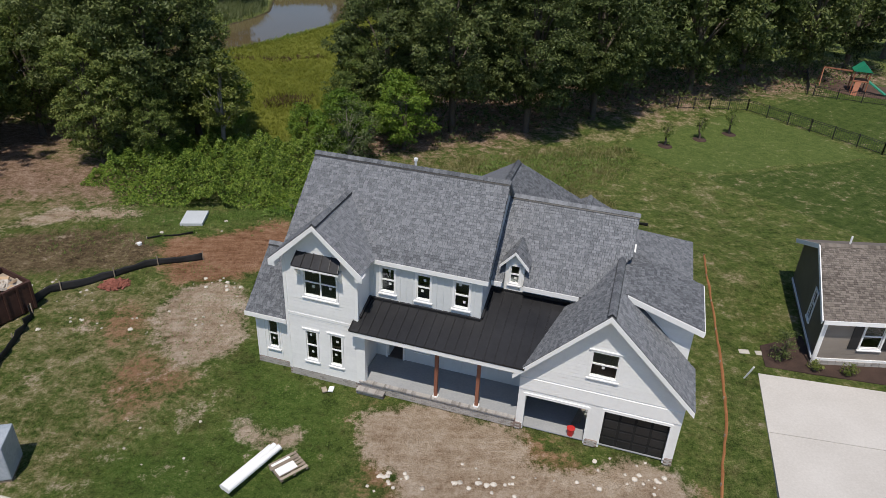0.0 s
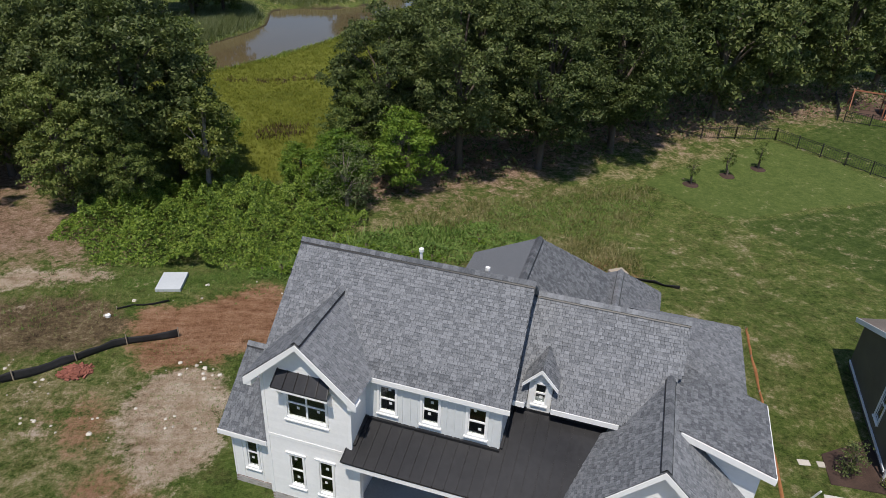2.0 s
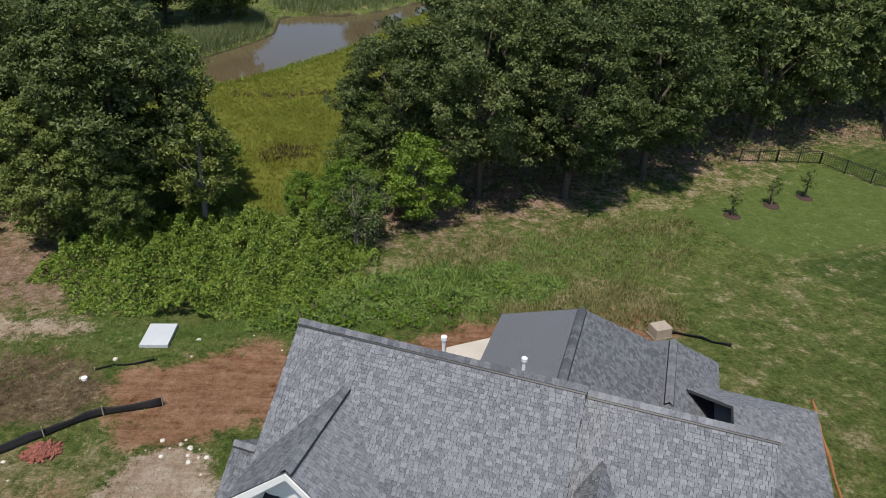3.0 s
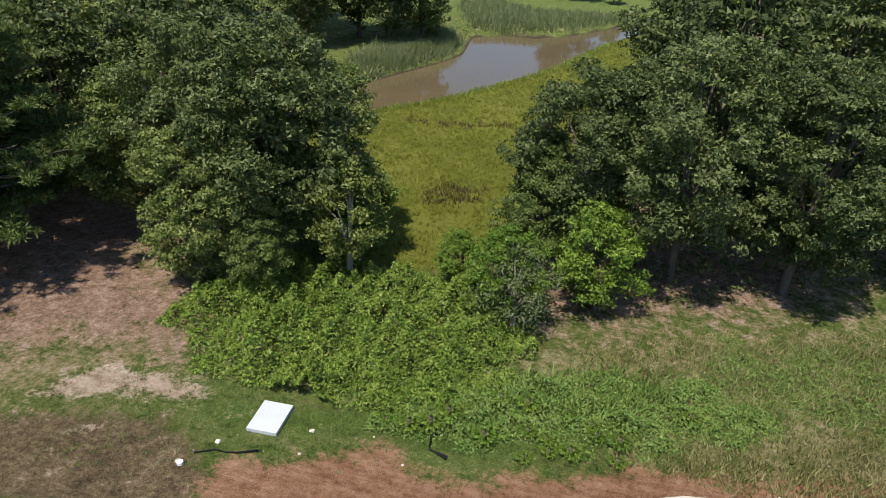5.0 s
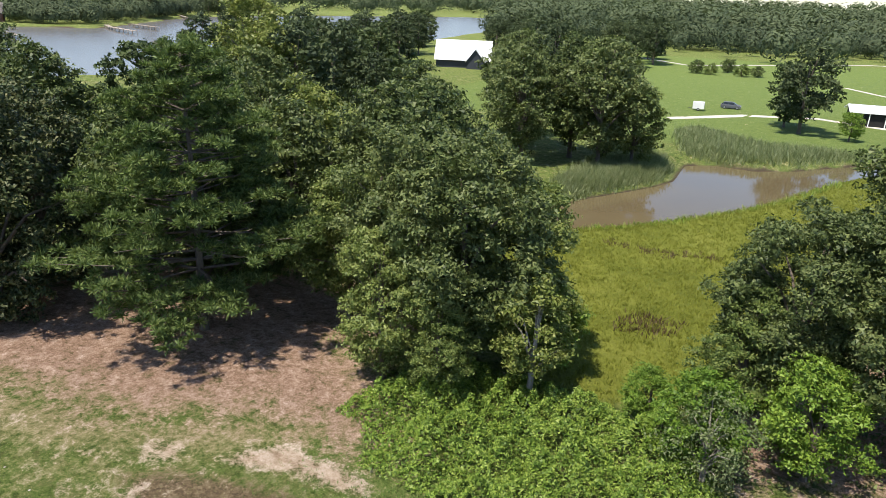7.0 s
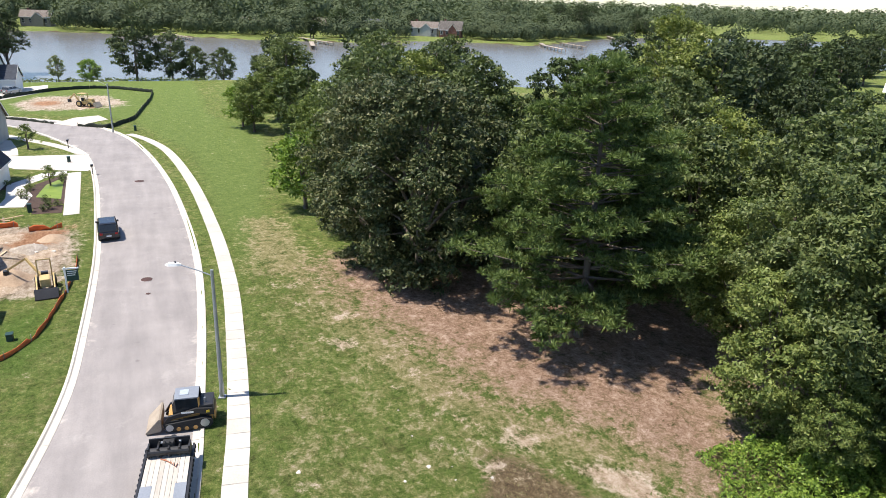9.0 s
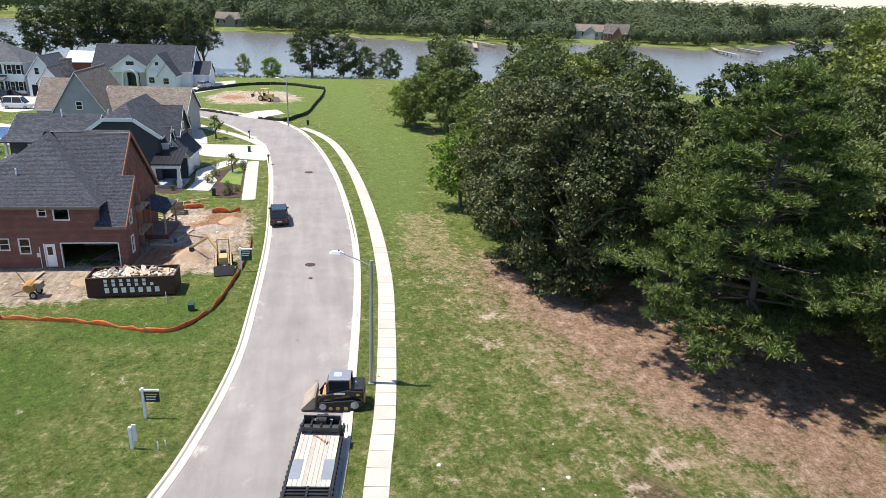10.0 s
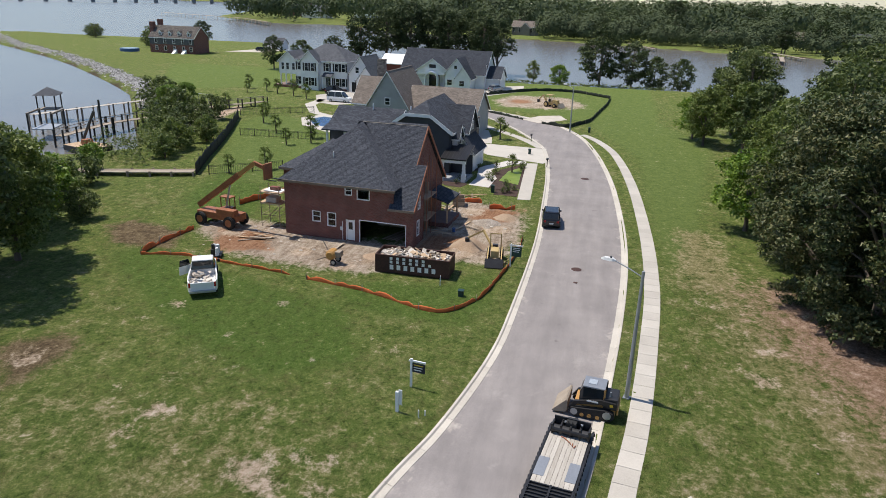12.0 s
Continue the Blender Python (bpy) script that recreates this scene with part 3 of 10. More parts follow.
ROAD_POLY = KERB_S + KERB_N[::-1]
HOUSE_PAD = [(-11, 23.5), (0, 20), (26, 15.5), (45, 20), (40, 36), (14, 43), (-10, 34)]
LOW_LAWN = [(8, 50), (60, 42), (110, 70), (60, 110), (20, 66)]
MARSH = [(-40, 78), (-34, 70), (-22, 58), (-14, 56), (-9, 60), (-5, 80), (-3, 112), (2, 138), (-5, 139), (-11, 125), (-14, 116), (-17, 109), (-20, 103), (-23, 98), (-26.5, 93), (-30, 88.7), (-34, 85)]
POND = [(-66, 72), (-50, 75), (-40, 80), (-34, 85.4), (-30.2, 88.7), (-26.5, 93), (-23, 98), (-20, 103.4), (-17, 109), (-14, 116), (-11.5, 124.5), (-8, 135), (-4.5, 142), (4, 147), (20, 146), (44, 143), (44, 150), (22, 153), (2, 155), (-3.5, 152), (-8, 146), (-14.2, 136.6), (-19.5, 132), (-25, 131.8), (-29, 129.5), (-28, 122), (-27.3, 116.5), (-29.3, 110.3), (-33.4, 100.8), (-36.2, 95.2), (-38.4, 91.5), (-44, 87), (-56, 83), (-70, 80)]
RIVER = [(-201, -60), (-206, -30), (-207, 0), (-207, 42), (-192, 90), (-172, 150), (-182, 220), (-215, 320), (-260, 480), (-330, 700), (-420, 690), (-482, 480), (-470, 377), (-384, 264), (-365, 238), (-391, 217), (-402, 182), (-382, 140), (-400, 81), (-431, 37), (-453, -18), (-480, -110), (-560, -180), (-545, -225), (-640, -330),
         (-1500, -620), (-1700, -1500), (-400, -900), (-300, -330), (-325, -262), (-322, -215), (-318, -128), (-272, -95), (-240, -84)]
INLET = [(-84, -60), (-90, -50), (-96, -46), (-110, -56), (-128, -69), (-147, -82.5), (-164, -100), (-184, -122), (-211, -154), (-252, -212), (-330, -300), (-420, -900), (-200, -600), (-110, -200), (-70, -100)]


def spot(x, y, r, n=7):
    """A small uneven patch."""
    g = random.Random(int(x * 31 + y * 17))
    return [(x + r * g.uniform(.6, 1.3) * math.cos(6.283 * k / n), y + r * g.uniform(.6, 1.3) * math.sin(6.283 * k / n)) for k in range(n)]


PLOT = [  # trodden grey-brown building ground
    [(-66, -16), (-61, -16), (-57, -11), (-55.6, -9), (-54.6, -3), (-54.4, 3), (-57, 4.2), (-58.6, 9), (-60.4, 13.6), (-66, 14.6), (-72, 14.6), (-76, 14), (-80, 7), (-62, 4)],
    [(-161, -1.6), (-171, 1), (-175.7, 9), (-173, 16), (-159.5, 21.7), (-157.6, 14.4), (-156, 10), (-154.5, 5)],
]
PALE = [  # bare tan earth
    [(-14.5, 31.4), (-13.8, 33), (-11.6, 33.8), (-10, 32.4), (-9.3, 29), (-9.5, 27), (-11.4, 26), (-13.4, 27.9)],
    [(-2.7, 23), (0.2, 23.6), (3.9, 22.2), (4.3, 20.3), (6.7, 19.8), (8.2, 20.9), (10.1, 20.2), (11.2, 16.5), (4, 15), (0, 16.4), (-1.3, 19.8), (-2.5, 20.6)],
    [(-7.9, 22.7), (-7.3, 22.1), (-6.4, 21.7), (-5.3, 21.9), (-5.1, 21.2), (-6.5, 21), (-7.7, 21.6)],
    spot(-61.5, 9.6, 1.5), spot(-55.6, .4, 1.1), spot(-69.5, 11.6, 1.8), spot(-58, -4, 1.3), spot(-57.4, 2.4, .9), spot(-75, 9, 1.5), spot(-61, -12.6, 1.3),
    [(3, 38), (8, 38.5), (10, 43), (6, 43.4), (0, 41.5)],
    [(-105, -44), (-135, -47), (-136, -50), (-105, -47)],
    [(-27.1, 39.6), (-26, 41.4), (-25.1, 42.4), (-23.6, 42.2), (-20.5, 42.5), (-19.4, 41.7), (-21, 41.1), (-23.8, 40.8), (-26.1, 39.4)],
]


rw = random.Random(77)
THIN = [spot(*q) for q in (  # worn places where earth shows through the grass
    (-35.7, -3, .9), (-33.4, -5.3, .8), (-32.1, -2.1, 1.1), (-34.9, -12.8, 1.2), (-36.3, -13.2, 1), (-28.6, 5.3, 1.6), (-30, 7.1, 1), (-30, 9.1, .8), (-27.9, 9.3, .9),
    (-37.5, -.2, .5), (-41.8, 9.1, .6), (-29.9, -2.3, .9), (-27.6, 6.4, 1.3), (-47, -1, .7), (-45, -8.6, 1.2), (-33, 3, .7),
    (-55.8, 33.3, .9), (-44, 32.1, 1.3), (-30.2, 38.1, 1.5), (-31.3, 33.6, 1.1), (-28.5, 35.2, 1.2), (-26.4, 40.4, 1.2), (-30.4, 26.3, .6), (-48.4, 33.1, 1.1), (-33, 36, .9), (-37, 33.5, .8), (-41, 34, .8),
    *((*q, r_) for q, r_ in zip(((rw.uniform(-20, -8), rw.uniform(18, 33)) for _ in range(46)), (rw.uniform(.2, .62) for _ in range(46)))),
    *((x_, 30.2 + (x_ + 56) * .24 + rw.uniform(-2, 2.4), rw.uniform(.25, .8)) for x_ in (rw.uniform(-56, -23) for _ in range(44))),
    *((rw.uniform(-44, -24), rw.uniform(-14, 9), rw.uniform(.2, .55)) for _ in range(34)),
    (-17.4, 29, .8), (-19.4, 31.4, .9), (-9.2, 24.1, .6), (-10.1, 22.5, .7), (-16.2, 19, .8), (-24, 33.8, .7), (-5, 24.6, .5), (7, 20, .8), (-23.5, 37, .6), (-13, 20.4, .6), (-18.2, 25.2, .7))]
SOIL = [  # red-brown earth
    [(-66, 6), (-60, 5), (-61, 9), (-66, 10.4)],
    [(-76, 9), (-72, 8.4), (-72, 13), (-77, 14)],
    [(-62, -14), (-56, -12), (-57.6, -7), (-62, -9)],
    [(-16.7, 38.4), (-14, 39), (-12.1, 40.4), (-10, 41.6), (-9, 40.4), (-7.7, 40.2), (-5.4, 40.7), (-4.6, 41.5), (-2.3, 42.1), (-.5, 43.4), (2.3, 44), (4.6, 44.4), (9.3, 46), (12, 46), (13, 44), (8.8, 41), (-1, 37), (-8, 35), (-9.8, 35.4), (-10.4, 34.2), (-12.4, 33.2), (-14.5, 33.6), (-15.9, 35.6)],
    spot(-166, 5, 4), spot(-161, 13, 3),
]
FAINT_SOIL = [  # the same earth under thin grass
    [(-15.2, 26), (-14.1, 28), (-12, 26.8), (-11, 26.2), (-9.8, 24.4), (-12.1, 22.6), (-13.1, 21.6), (-15.4, 24)],
    [(-18.8, 30), (-16.6, 31.8), (-14.4, 31), (-13.4, 28), (-15.6, 27)],
    [(-3, 24), (1, 23.8), (4, 22.6), (11, 19), (13, 15), (2, 14.6), (-3.2, 19)],
    [(9, 20.4), (13.6, 18), (13, 14), (8, 15)],
]
SCRUB = [  # dark dead turf
    [(-27.6, 37.7), (-23.8, 39.1), (-20.3, 39.9), (-18.1, 38.8), (-16.3, 37.6), (-16.8, 35.2), (-21.5, 34.2), (-25.7, 33.6), (-29.6, 36)],
    [(-36.4, -15.8), (-38.8, -13.2), (-37.7, -11), (-34.7, -11), (-31.8, -11.6)],
    [(-59.5, -24.8), (-61.9, -23.4), (-60.1, -16.7), (-55.5, -15.6), (-55.4, -21.3)],
]
LUSH = [  # deep green turf and weeds
    [(-10, 26.3), (-8.8, 27.9), (-8.2, 31), (-6.8, 26.2), (-3, 24.4), (-2.6, 20.8), (-4.5, 17.6), (-8, 16.6), (-12.6, 17.4), (-13.6, 20.4), (-11, 21.8), (-9, 22), (-8.4, 23.4)],
    [(-27.9, 38.3), (-26.4, 39.4), (-20.9, 41.1), (-18.2, 42.7), (-14.8, 43), (-10.9, 44.7), (-9, 44.3), (-5.3, 45), (-2.8, 45.8), (-1.2, 45.5), (.3, 44.7), (-1, 43), (-4.6, 41.8), (-7.8, 40.8), (-9.6, 41), (-10, 41.9), (-13, 40.8), (-15, 40.4), (-17.2, 39.3), (-19.4, 40.2), (-23.8, 39.3), (-27.1, 37.8)],
    [(-54, 3.8), (-54, 9.5), (-57, 11.6), (-58, 14), (-51, 14.8), (-46, 13), (-47, 4), (-50, 1)],
    [(-56, -19), (-52, -20), (-40, -6), (-36, 2), (-40, 8), (-48, 4), (-52, -8)],
    [(-70, -24), (-62, -17), (-66, -12), (-78, -16), (-84, -26)],
]
LITTER = [
    [(-58.5, 33.6), (-53.2, 33.9), (-47.4, 35.4), (-42.5, 36.6), (-36.2, 37.7), (-32.7, 39.3), (-30.3, 41.6), (-28.2, 42.7), (-24.7, 43.7), (-21.3, 43.8), (-20.2, 45), (-22.6, 47.4), (-24.3, 50), (-29, 53), (-26, 60), (-52, 60), (-56, 46), (-62, 36)],
    [(-8, 52.5), (-4.3, 53.4), (0, 54), (2.4, 56), (7.7, 58.4), (11.2, 62), (15, 65.6), (20, 67.4), (27, 71.6), (33, 76), (44, 80), (60, 88), (56, 96), (30, 88), (0, 74), (-8, 62)],
]
DRY = [
    LITTER[0],
    [(-70, 31), (-66, 32.5), (-58, 34), (-53, 33.7), (-42.5, 36.5), (-32.7, 39.1), (-28, 43.7), (-24.4, 45.8), (-22, 44), (-24.7, 42.4), (-28, 38), (-37, 33.4), (-48.8, 31.4), (-59, 30.6)],
    [(-7.8, 46.2), (-8, 48.4), (-5, 51), (0, 51.4), (2.2, 54.2), (7.7, 56), (14.3, 62), (20, 65.6), (28, 70), (28, 68), (20, 62.6), (13.9, 59.6), (8.1, 55), (2.2, 51), (-.4, 48.7), (-4.4, 48.6)],
    [(.6, 44), (4.8, 47.5), (8.5, 49.8), (12, 48.6), (12.6, 46), (5.8, 45.2)],
    [(-21.3, 32.8), (-18.1, 34.2), (-16.4, 31.9), (-17.5, 29.4), (-18.4, 28.5), (-20.4, 30.4)],
    [(-75, 30), (-58, 28), (-56, 34), (-74, 34)],
]
FRESH = [[(17, 59.6), (22.2, 53.5), (30, 56.5), (40, 59.3), (37, 66), (33, 71.5), (24, 66)],
         [(-210, -110), (-205, 36), (-180, 36), (-145, 34), (-122, 41), (-96, 36), (-72, 32), (-60, 29), (-72, 28), (-110, 28), (-142, 20), (-158, -8), (-165, -60), (-150, -78)],
         [(-100, 150), (-35, 140), (0, 150), (60, 150), (60, 380), (-110, 330)],
         [(-115, -40), (-80, -25), (-80, -18), (-104, -19), (-122, -24), (-128, -40)]]
MOWN = [[(22.5, 53), (40, 59), (60, 52), (62, 30), (34, 37)], [(34, 72), (41.5, 60.5), (70, 52), (90, 80), (60, 92)]]


def land_height(X, Y):
    h = 0.45 * zone(HOUSE_PAD, X, Y, 4.0) - 0.6 * zone(LOW_LAWN, X, Y, 8.0) - 0.45 * zone(MARSH, X, Y, 4.0)
    for w in (POND, RIVER, INLET):
        h = h - 2.4 * np.clip(0.42 + inside_depth(w, X, Y) / 8.0, 0, 1)
    h = h - 0.35 * np.clip(inside_depth(ROAD_POLY, X, Y) / 0.7, 0, 1)
    return h


def axis(lo, hi, far, step=0.8, growth=0.06):
    mid = list(np.arange(lo, hi + step / 2, step))
    a, b, s = [], [], step
    x = hi
    while x < far:
        s = min(s * (1 + growth), 8.0) if x < 120 else s * (1 + growth)
        x += s
        b.append(x)
    x, s = lo, step
    while x > -far:
        s = min(s * (1 + growth), 8.0) if x > -500 else s * (1 + growth)
        x -= s
        a.append(x)
    return np.array(a[::-1] + mid + b)


gx, gy = axis(-62, 26, 4600, 0.55), axis(-16, 66, 4600, 0.55, 0.055)
GX, GY = np.meshgrid(gx, gy)
GZ = land_height(GX, GY)
bumps = np.array([noise.noise((x * 0.35, y * 0.35, 0)) * 0.06 + noise.noise((x * 1.1, y * 1.1, 3)) * 0.035 for y in gy for x in gx]).reshape(GX.shape)
GZ = GZ + bumps * np.clip(inside_depth(ROAD_POLY, GX, GY) / -1.5, 0, 1)
nx, ny = len(gx), len(gy)
idx = np.arange(nx * ny).reshape(ny, nx)
quads = np.stack([idx[:-1, :-1], idx[:-1, 1:], idx[1:, 1:], idx[1:, :-1]], -1).reshape(-1, 4)
land = bpy.data.meshes.new("ground")
land.from_pydata(np.stack([GX, GY, GZ], -1).reshape(-1, 3).tolist(), [], quads.tolist())
land.polygons.foreach_set("use_smooth", [True] * len(land.polygons))
for layer_name, polys, soft in (("plot", PLOT, 1.6), ("pale", PALE, 1.0), ("soil", SOIL, 1.3), ("litter", LITTER, 4.2), ("dry", DRY, 1.9), ("lush", LUSH, 1.2), ("scrub", SCRUB, 1.2), ("fresh", FRESH, 0.7), ("mown", MOWN, 0.7), ("marsh", [MARSH], 3.0)):
    w = np.zeros(GX.shape)
    for p in polys:
        w = np.maximum(w, zone(p, GX, GY, 6.0 if layer_name == "fresh" and p is not FRESH[0] else soft))
    if layer_name == "soil":
        for p in FAINT_SOIL:
            w = np.maximum(w, 0.52 * zone(p, GX, GY, 1.2))
    if layer_name == "dry":
        w = w * 0.78
        w = np.maximum(w, 0.2 * zone([(14, 24), (13, 46), (20, 56), (40, 59), (60, 52), (70, 20), (40, 8)], GX, GY, 4.0))
        w = np.maximum(w, 0.4 * zone([(-62, 30), (-50, 29), (-40, 31), (-29, 34), (-22, 39), (-20, 43), (-24, 44), (-30, 41), (-40, 35.4), (-52, 33.6)], GX, GY, 1.5))
        w = np.maximum(w, 0.34 * zone([(-72, 28.6), (-60, 28), (-46, 26.6), (-30, 24.4), (-24, 27), (-24, 36), (-30, 36), (-44, 32), (-60, 31)], GX, GY, 1.5))
        w = np.maximum(w, 0.5 * zone([(-21, 34.4), (-13, 34), (-9, 30), (-9.4, 25), (-11, 21.6), (-15, 17), (-24, 18), (-26, 28)], GX, GY, 2.0))
        w = np.maximum(w, 0.36 * zone([(-26, 2), (-24, 11), (-31, 13), (-36, 4), (-33, -8), (-38, -16), (-28, -14)], GX, GY, 2.0))
    if layer_name == "litter":
        w = w * 0.86
    if layer_name == "lush":
        w = w * 0.6
    if layer_name == "pale":
        for p in THIN:
            w = np.maximum(w, 0.62 * zone(p, GX, GY, 0.9))
    land.attributes.new(layer_name, "FLOAT", "POINT").data.foreach_set("value", w.ravel())
w = np.zeros(GX.shape)
for p in (POND, RIVER, INLET):
    w = np.maximum(w, np.clip(0.5 + (inside_depth(p, GX, GY) + 0.2) / 2.0, 0, 1))
land.attributes.new("mud", "FLOAT", "POINT").data.foreach_set("value", w.ravel())
land.materials.append(MAT["ground"])
tagged(new("ground", land), "patchy green lawn with bare earth and leaf litter", "ground", kind="structure")


WET = w


def cell(x, y):
    i, j = min(max(int(np.searchsorted(gx, x)) - 1, 0), nx - 2), min(max(int(np.searchsorted(gy, y)) - 1, 0), ny - 2)
    return i, j, (x - gx[i]) / (gx[i + 1] - gx[i]), (y - gy[j]) / (gy[j + 1] - gy[j])


def gz(x, y):
    """The ground's height."""
    i, j, u, v = cell(x, y)
    return float((GZ[j, i] * (1 - u) + GZ[j, i + 1] * u) * (1 - v) + (GZ[j + 1, i] * (1 - u) + GZ[j + 1, i + 1] * u) * v)


def sheet(name, poly, z, material, label, category):
    bm = bmesh.new()
    f = bm.faces.new([bm.verts.new((x, y, z)) for x, y in poly])
    bmesh.ops.triangulate(bm, faces=[f])
    return tagged(part(name, bm, material, None), label, category, kind="structure")


def widened(poly, by):
    """The polygon pushed outwards, so that the water reaches under its banks."""
    out, n = [], len(poly)
    area = sum(poly[i][0] * poly[(i + 1) % n][1] - poly[(i + 1) % n][0] * poly[i][1] for i in range(n))
    s = 1 if area > 0 else -1
    for i in range(n):
        a, b, c = (Vector(poly[(i + k) % n]) for k in (-1, 0, 1))
        d = ((b - a).normalized() + (c - b).normalized()).normalized()
        out.append(tuple(b + Vector((d.y, -d.x)) * by * s))
    return out


sheet("water", widened(RIVER, 4), -1.05, "water", "wide grey tidal river with light ripples", "river")
sheet("water", widened(INLET, 2), -1.05, "water", "still grey inlet beside the stone bank", "inlet")
sheet("water", widened(POND, 1.5), -1.05, "pond", "muddy brown tidal creek reflecting the sky", "creek")

# the street: asphalt between concrete kerbs, with a panelled pavement
ks, kn = curve(KERB_S, 1.0), curve(KERB_N, 1.0)


def resample(line, n):
    d = [0.0]
    for a, b in zip(line, line[1:]):
        d.append(d[-1] + (b - a).length)
    return [Vector((np.interp(s, d, [p.x for p in line]), np.interp(s, d, [p.y for p in line]), 0)) for s in np.linspace(0, d[-1], n)]


ns = 240
ks, kn = resample(ks, ns), resample(kn, ns)
rv, rf = [], []
for a, b in zip(ks, kn):
    for k in range(9):
        p = a.lerp(b, k / 8)
        rv.append((p.x, p.y, -0.07 + 0.07 * (1 - (k / 4 - 1) ** 2)))
for i in range(ns - 1):
    for k in range(8):
        j = i * 9 + k
        rf.append((j, j + 1, j + 10, j + 9))
street = tagged(raw("road", rv, rf, "asphalt", None, smooth=True), "curving grey asphalt street with dried silt along the gutters", "road", kind="structure")
street.data.attributes.new("side", "FLOAT", "POINT").data.foreach_set("value", [abs(k / 4 - 1) for _ in range(ns) for k in range(9)])


def sweep(name, line, profile, material, label, category, side=1, every=0, kind="structure"):
    """A profile (offset to the side, height) carried along a line; every: length in samples of each piece."""
    runs = [(0, len(line) - 1)] if not every else [(i, min(i + every, len(line) - 1)) for i in range(0, len(line) - 1, every)]
    root = thing(name, Matrix(), label, category, kind=kind) if every else None
    for a, b in runs:
        v, f = [], []
        m = len(profile)
        for i in range(a, b + 1):
            p = line[i]
            d = (line[min(i + 1, len(line) - 1)] - line[max(i - 1, 0)]).normalized()
            nrm = Vector((-d.y, d.x, 0)) * side
            q = p
            if every and i == b:
                q = p - d * 0.012
            if every and i == a:
                q = p + d * 0.012
            for o, z in profile:
                w = q + nrm * o
                v.append((w.x, w.y, z))
        for i in range(b - a):
            for k in range(m):
                f.append((i * m + k, i * m + (k + 1) % m, (i + 1) * m + (k + 1) % m, (i + 1) * m + k))
        f += [tuple(range(m)), tuple(range((b - a) * m, (b - a + 1) * m))[::-1]]
        ob = raw("kerb_stone" if every else name, v, f, material, root)
        if not every:
            tagged(ob, label, category, kind=kind)
    return root


KERB = [(0.17, -0.3), (0.17, 0.05), (0.13, 0.065), (0.02, 0.065), (-0.06, -0.02), (-0.42, -0.036), (-0.42, -0.3)]
sweep("kerb", ks, KERB, "kerb", "pale concrete kerb with a gutter", "kerb", 1, 3)
sweep("kerb", kn, KERB, "kerb", "pale concrete kerb with a gutter", "kerb", -1, 3)
walk_line = resample(curve(WALK, 0.5), 121)
pavement = thing("pavement", Matrix(), "pale concrete pavement in square panels", "pavement", kind="structure")
for a, b in zip(walk_line, walk_line[1:]):
    d = (b - a).normalized()
    nrm = Vector((-d.y, d.x, 0))
    if -132 < a.x < -23:
        bm = bmesh.new()
        slab(bm, [a + d * .012 - nrm * .62, b - d * .012 - nrm * .62, b - d * .012 + nrm * .62, a + d * .012 + nrm * .62], (0, 0, -0.14))
        for q in bm.verts:
            q.co.z += 0.05
        part("paving_slab", bm, "concrete", pavement)

# ---- trees and undergrowth ----
def leaf_tris(rng, centres, normals, size, slim=0.6):
    """Pointed leaf triangles at the given places, facing the given ways."""
    n = len(centres)
    nn = normals / np.linalg.norm(normals, axis=1, keepdims=True)
    t = np.cross(nn, rng.normal(size=(n, 3)))
    t /= np.linalg.norm(t, axis=1, keepdims=True) + 1e-9
    b = np.cross(nn, t)
    s = size * rng.uniform(0.6, 1.35, (n, 1))
    v = np.empty((n, 3, 3))
    v[:, 0] = centres + t * s * 0.62 - nn * s * 0.12
    v[:, 1] = centres - t * s * 0.38 + b * s * slim * 0.5
    v[:, 2] = centres - t * s * 0.38 - b * s * slim * 0.5
    return v


def leaf_mesh(name, v, material):
    n = len(v)
    data = bpy.data.meshes.new(name)
    data.vertices.add(n * 3)
    data.vertices.foreach_set("co", v.reshape(-1))
    data.loops.add(n * 3)
    data.loops.foreach_set("vertex_index", np.arange(n * 3))
    data.polygons.add(n)
    data.polygons.foreach_set("loop_start", np.arange(0, n * 3, 3))
    data.update(calc_edges=True)
    data.materials.append(MAT[material])
    return data


def branch_mesh(name, rng, runs, material):
    """Tapered limbs: each run is a list of (point, radius)."""
    verts, faces = [], []
    for run in runs:
        n, base = 5, len(verts)
        for i, (p, r) in enumerate(run):
            d = (run[min(i + 1, len(run) - 1)][0] - run[max(i - 1, 0)][0]).normalized()
            s = d.cross(Vector((0.3, 1, 0.2))).normalized()
            t = s.cross(d)
            for k in range(n):
                a = 2 * math.pi * k / n
                verts.append(p + (s * math.cos(a) + t * math.sin(a)) * r)
        for i in range(len(run) - 1):
            for k in range(n):
                faces.append((base + i * n + k, base + i * n + (k + 1) % n, base + (i + 1) * n + (k + 1) % n, base + (i + 1) * n + k))
        faces.append(tuple(range(len(verts) - n, len(verts))))
    data = bpy.data.meshes.new(name)
    data.from_pydata(verts, [], faces)
    data.polygons.foreach_set("use_smooth", [True] * len(data.polygons))
    data.materials.append(MAT[material])
    return data


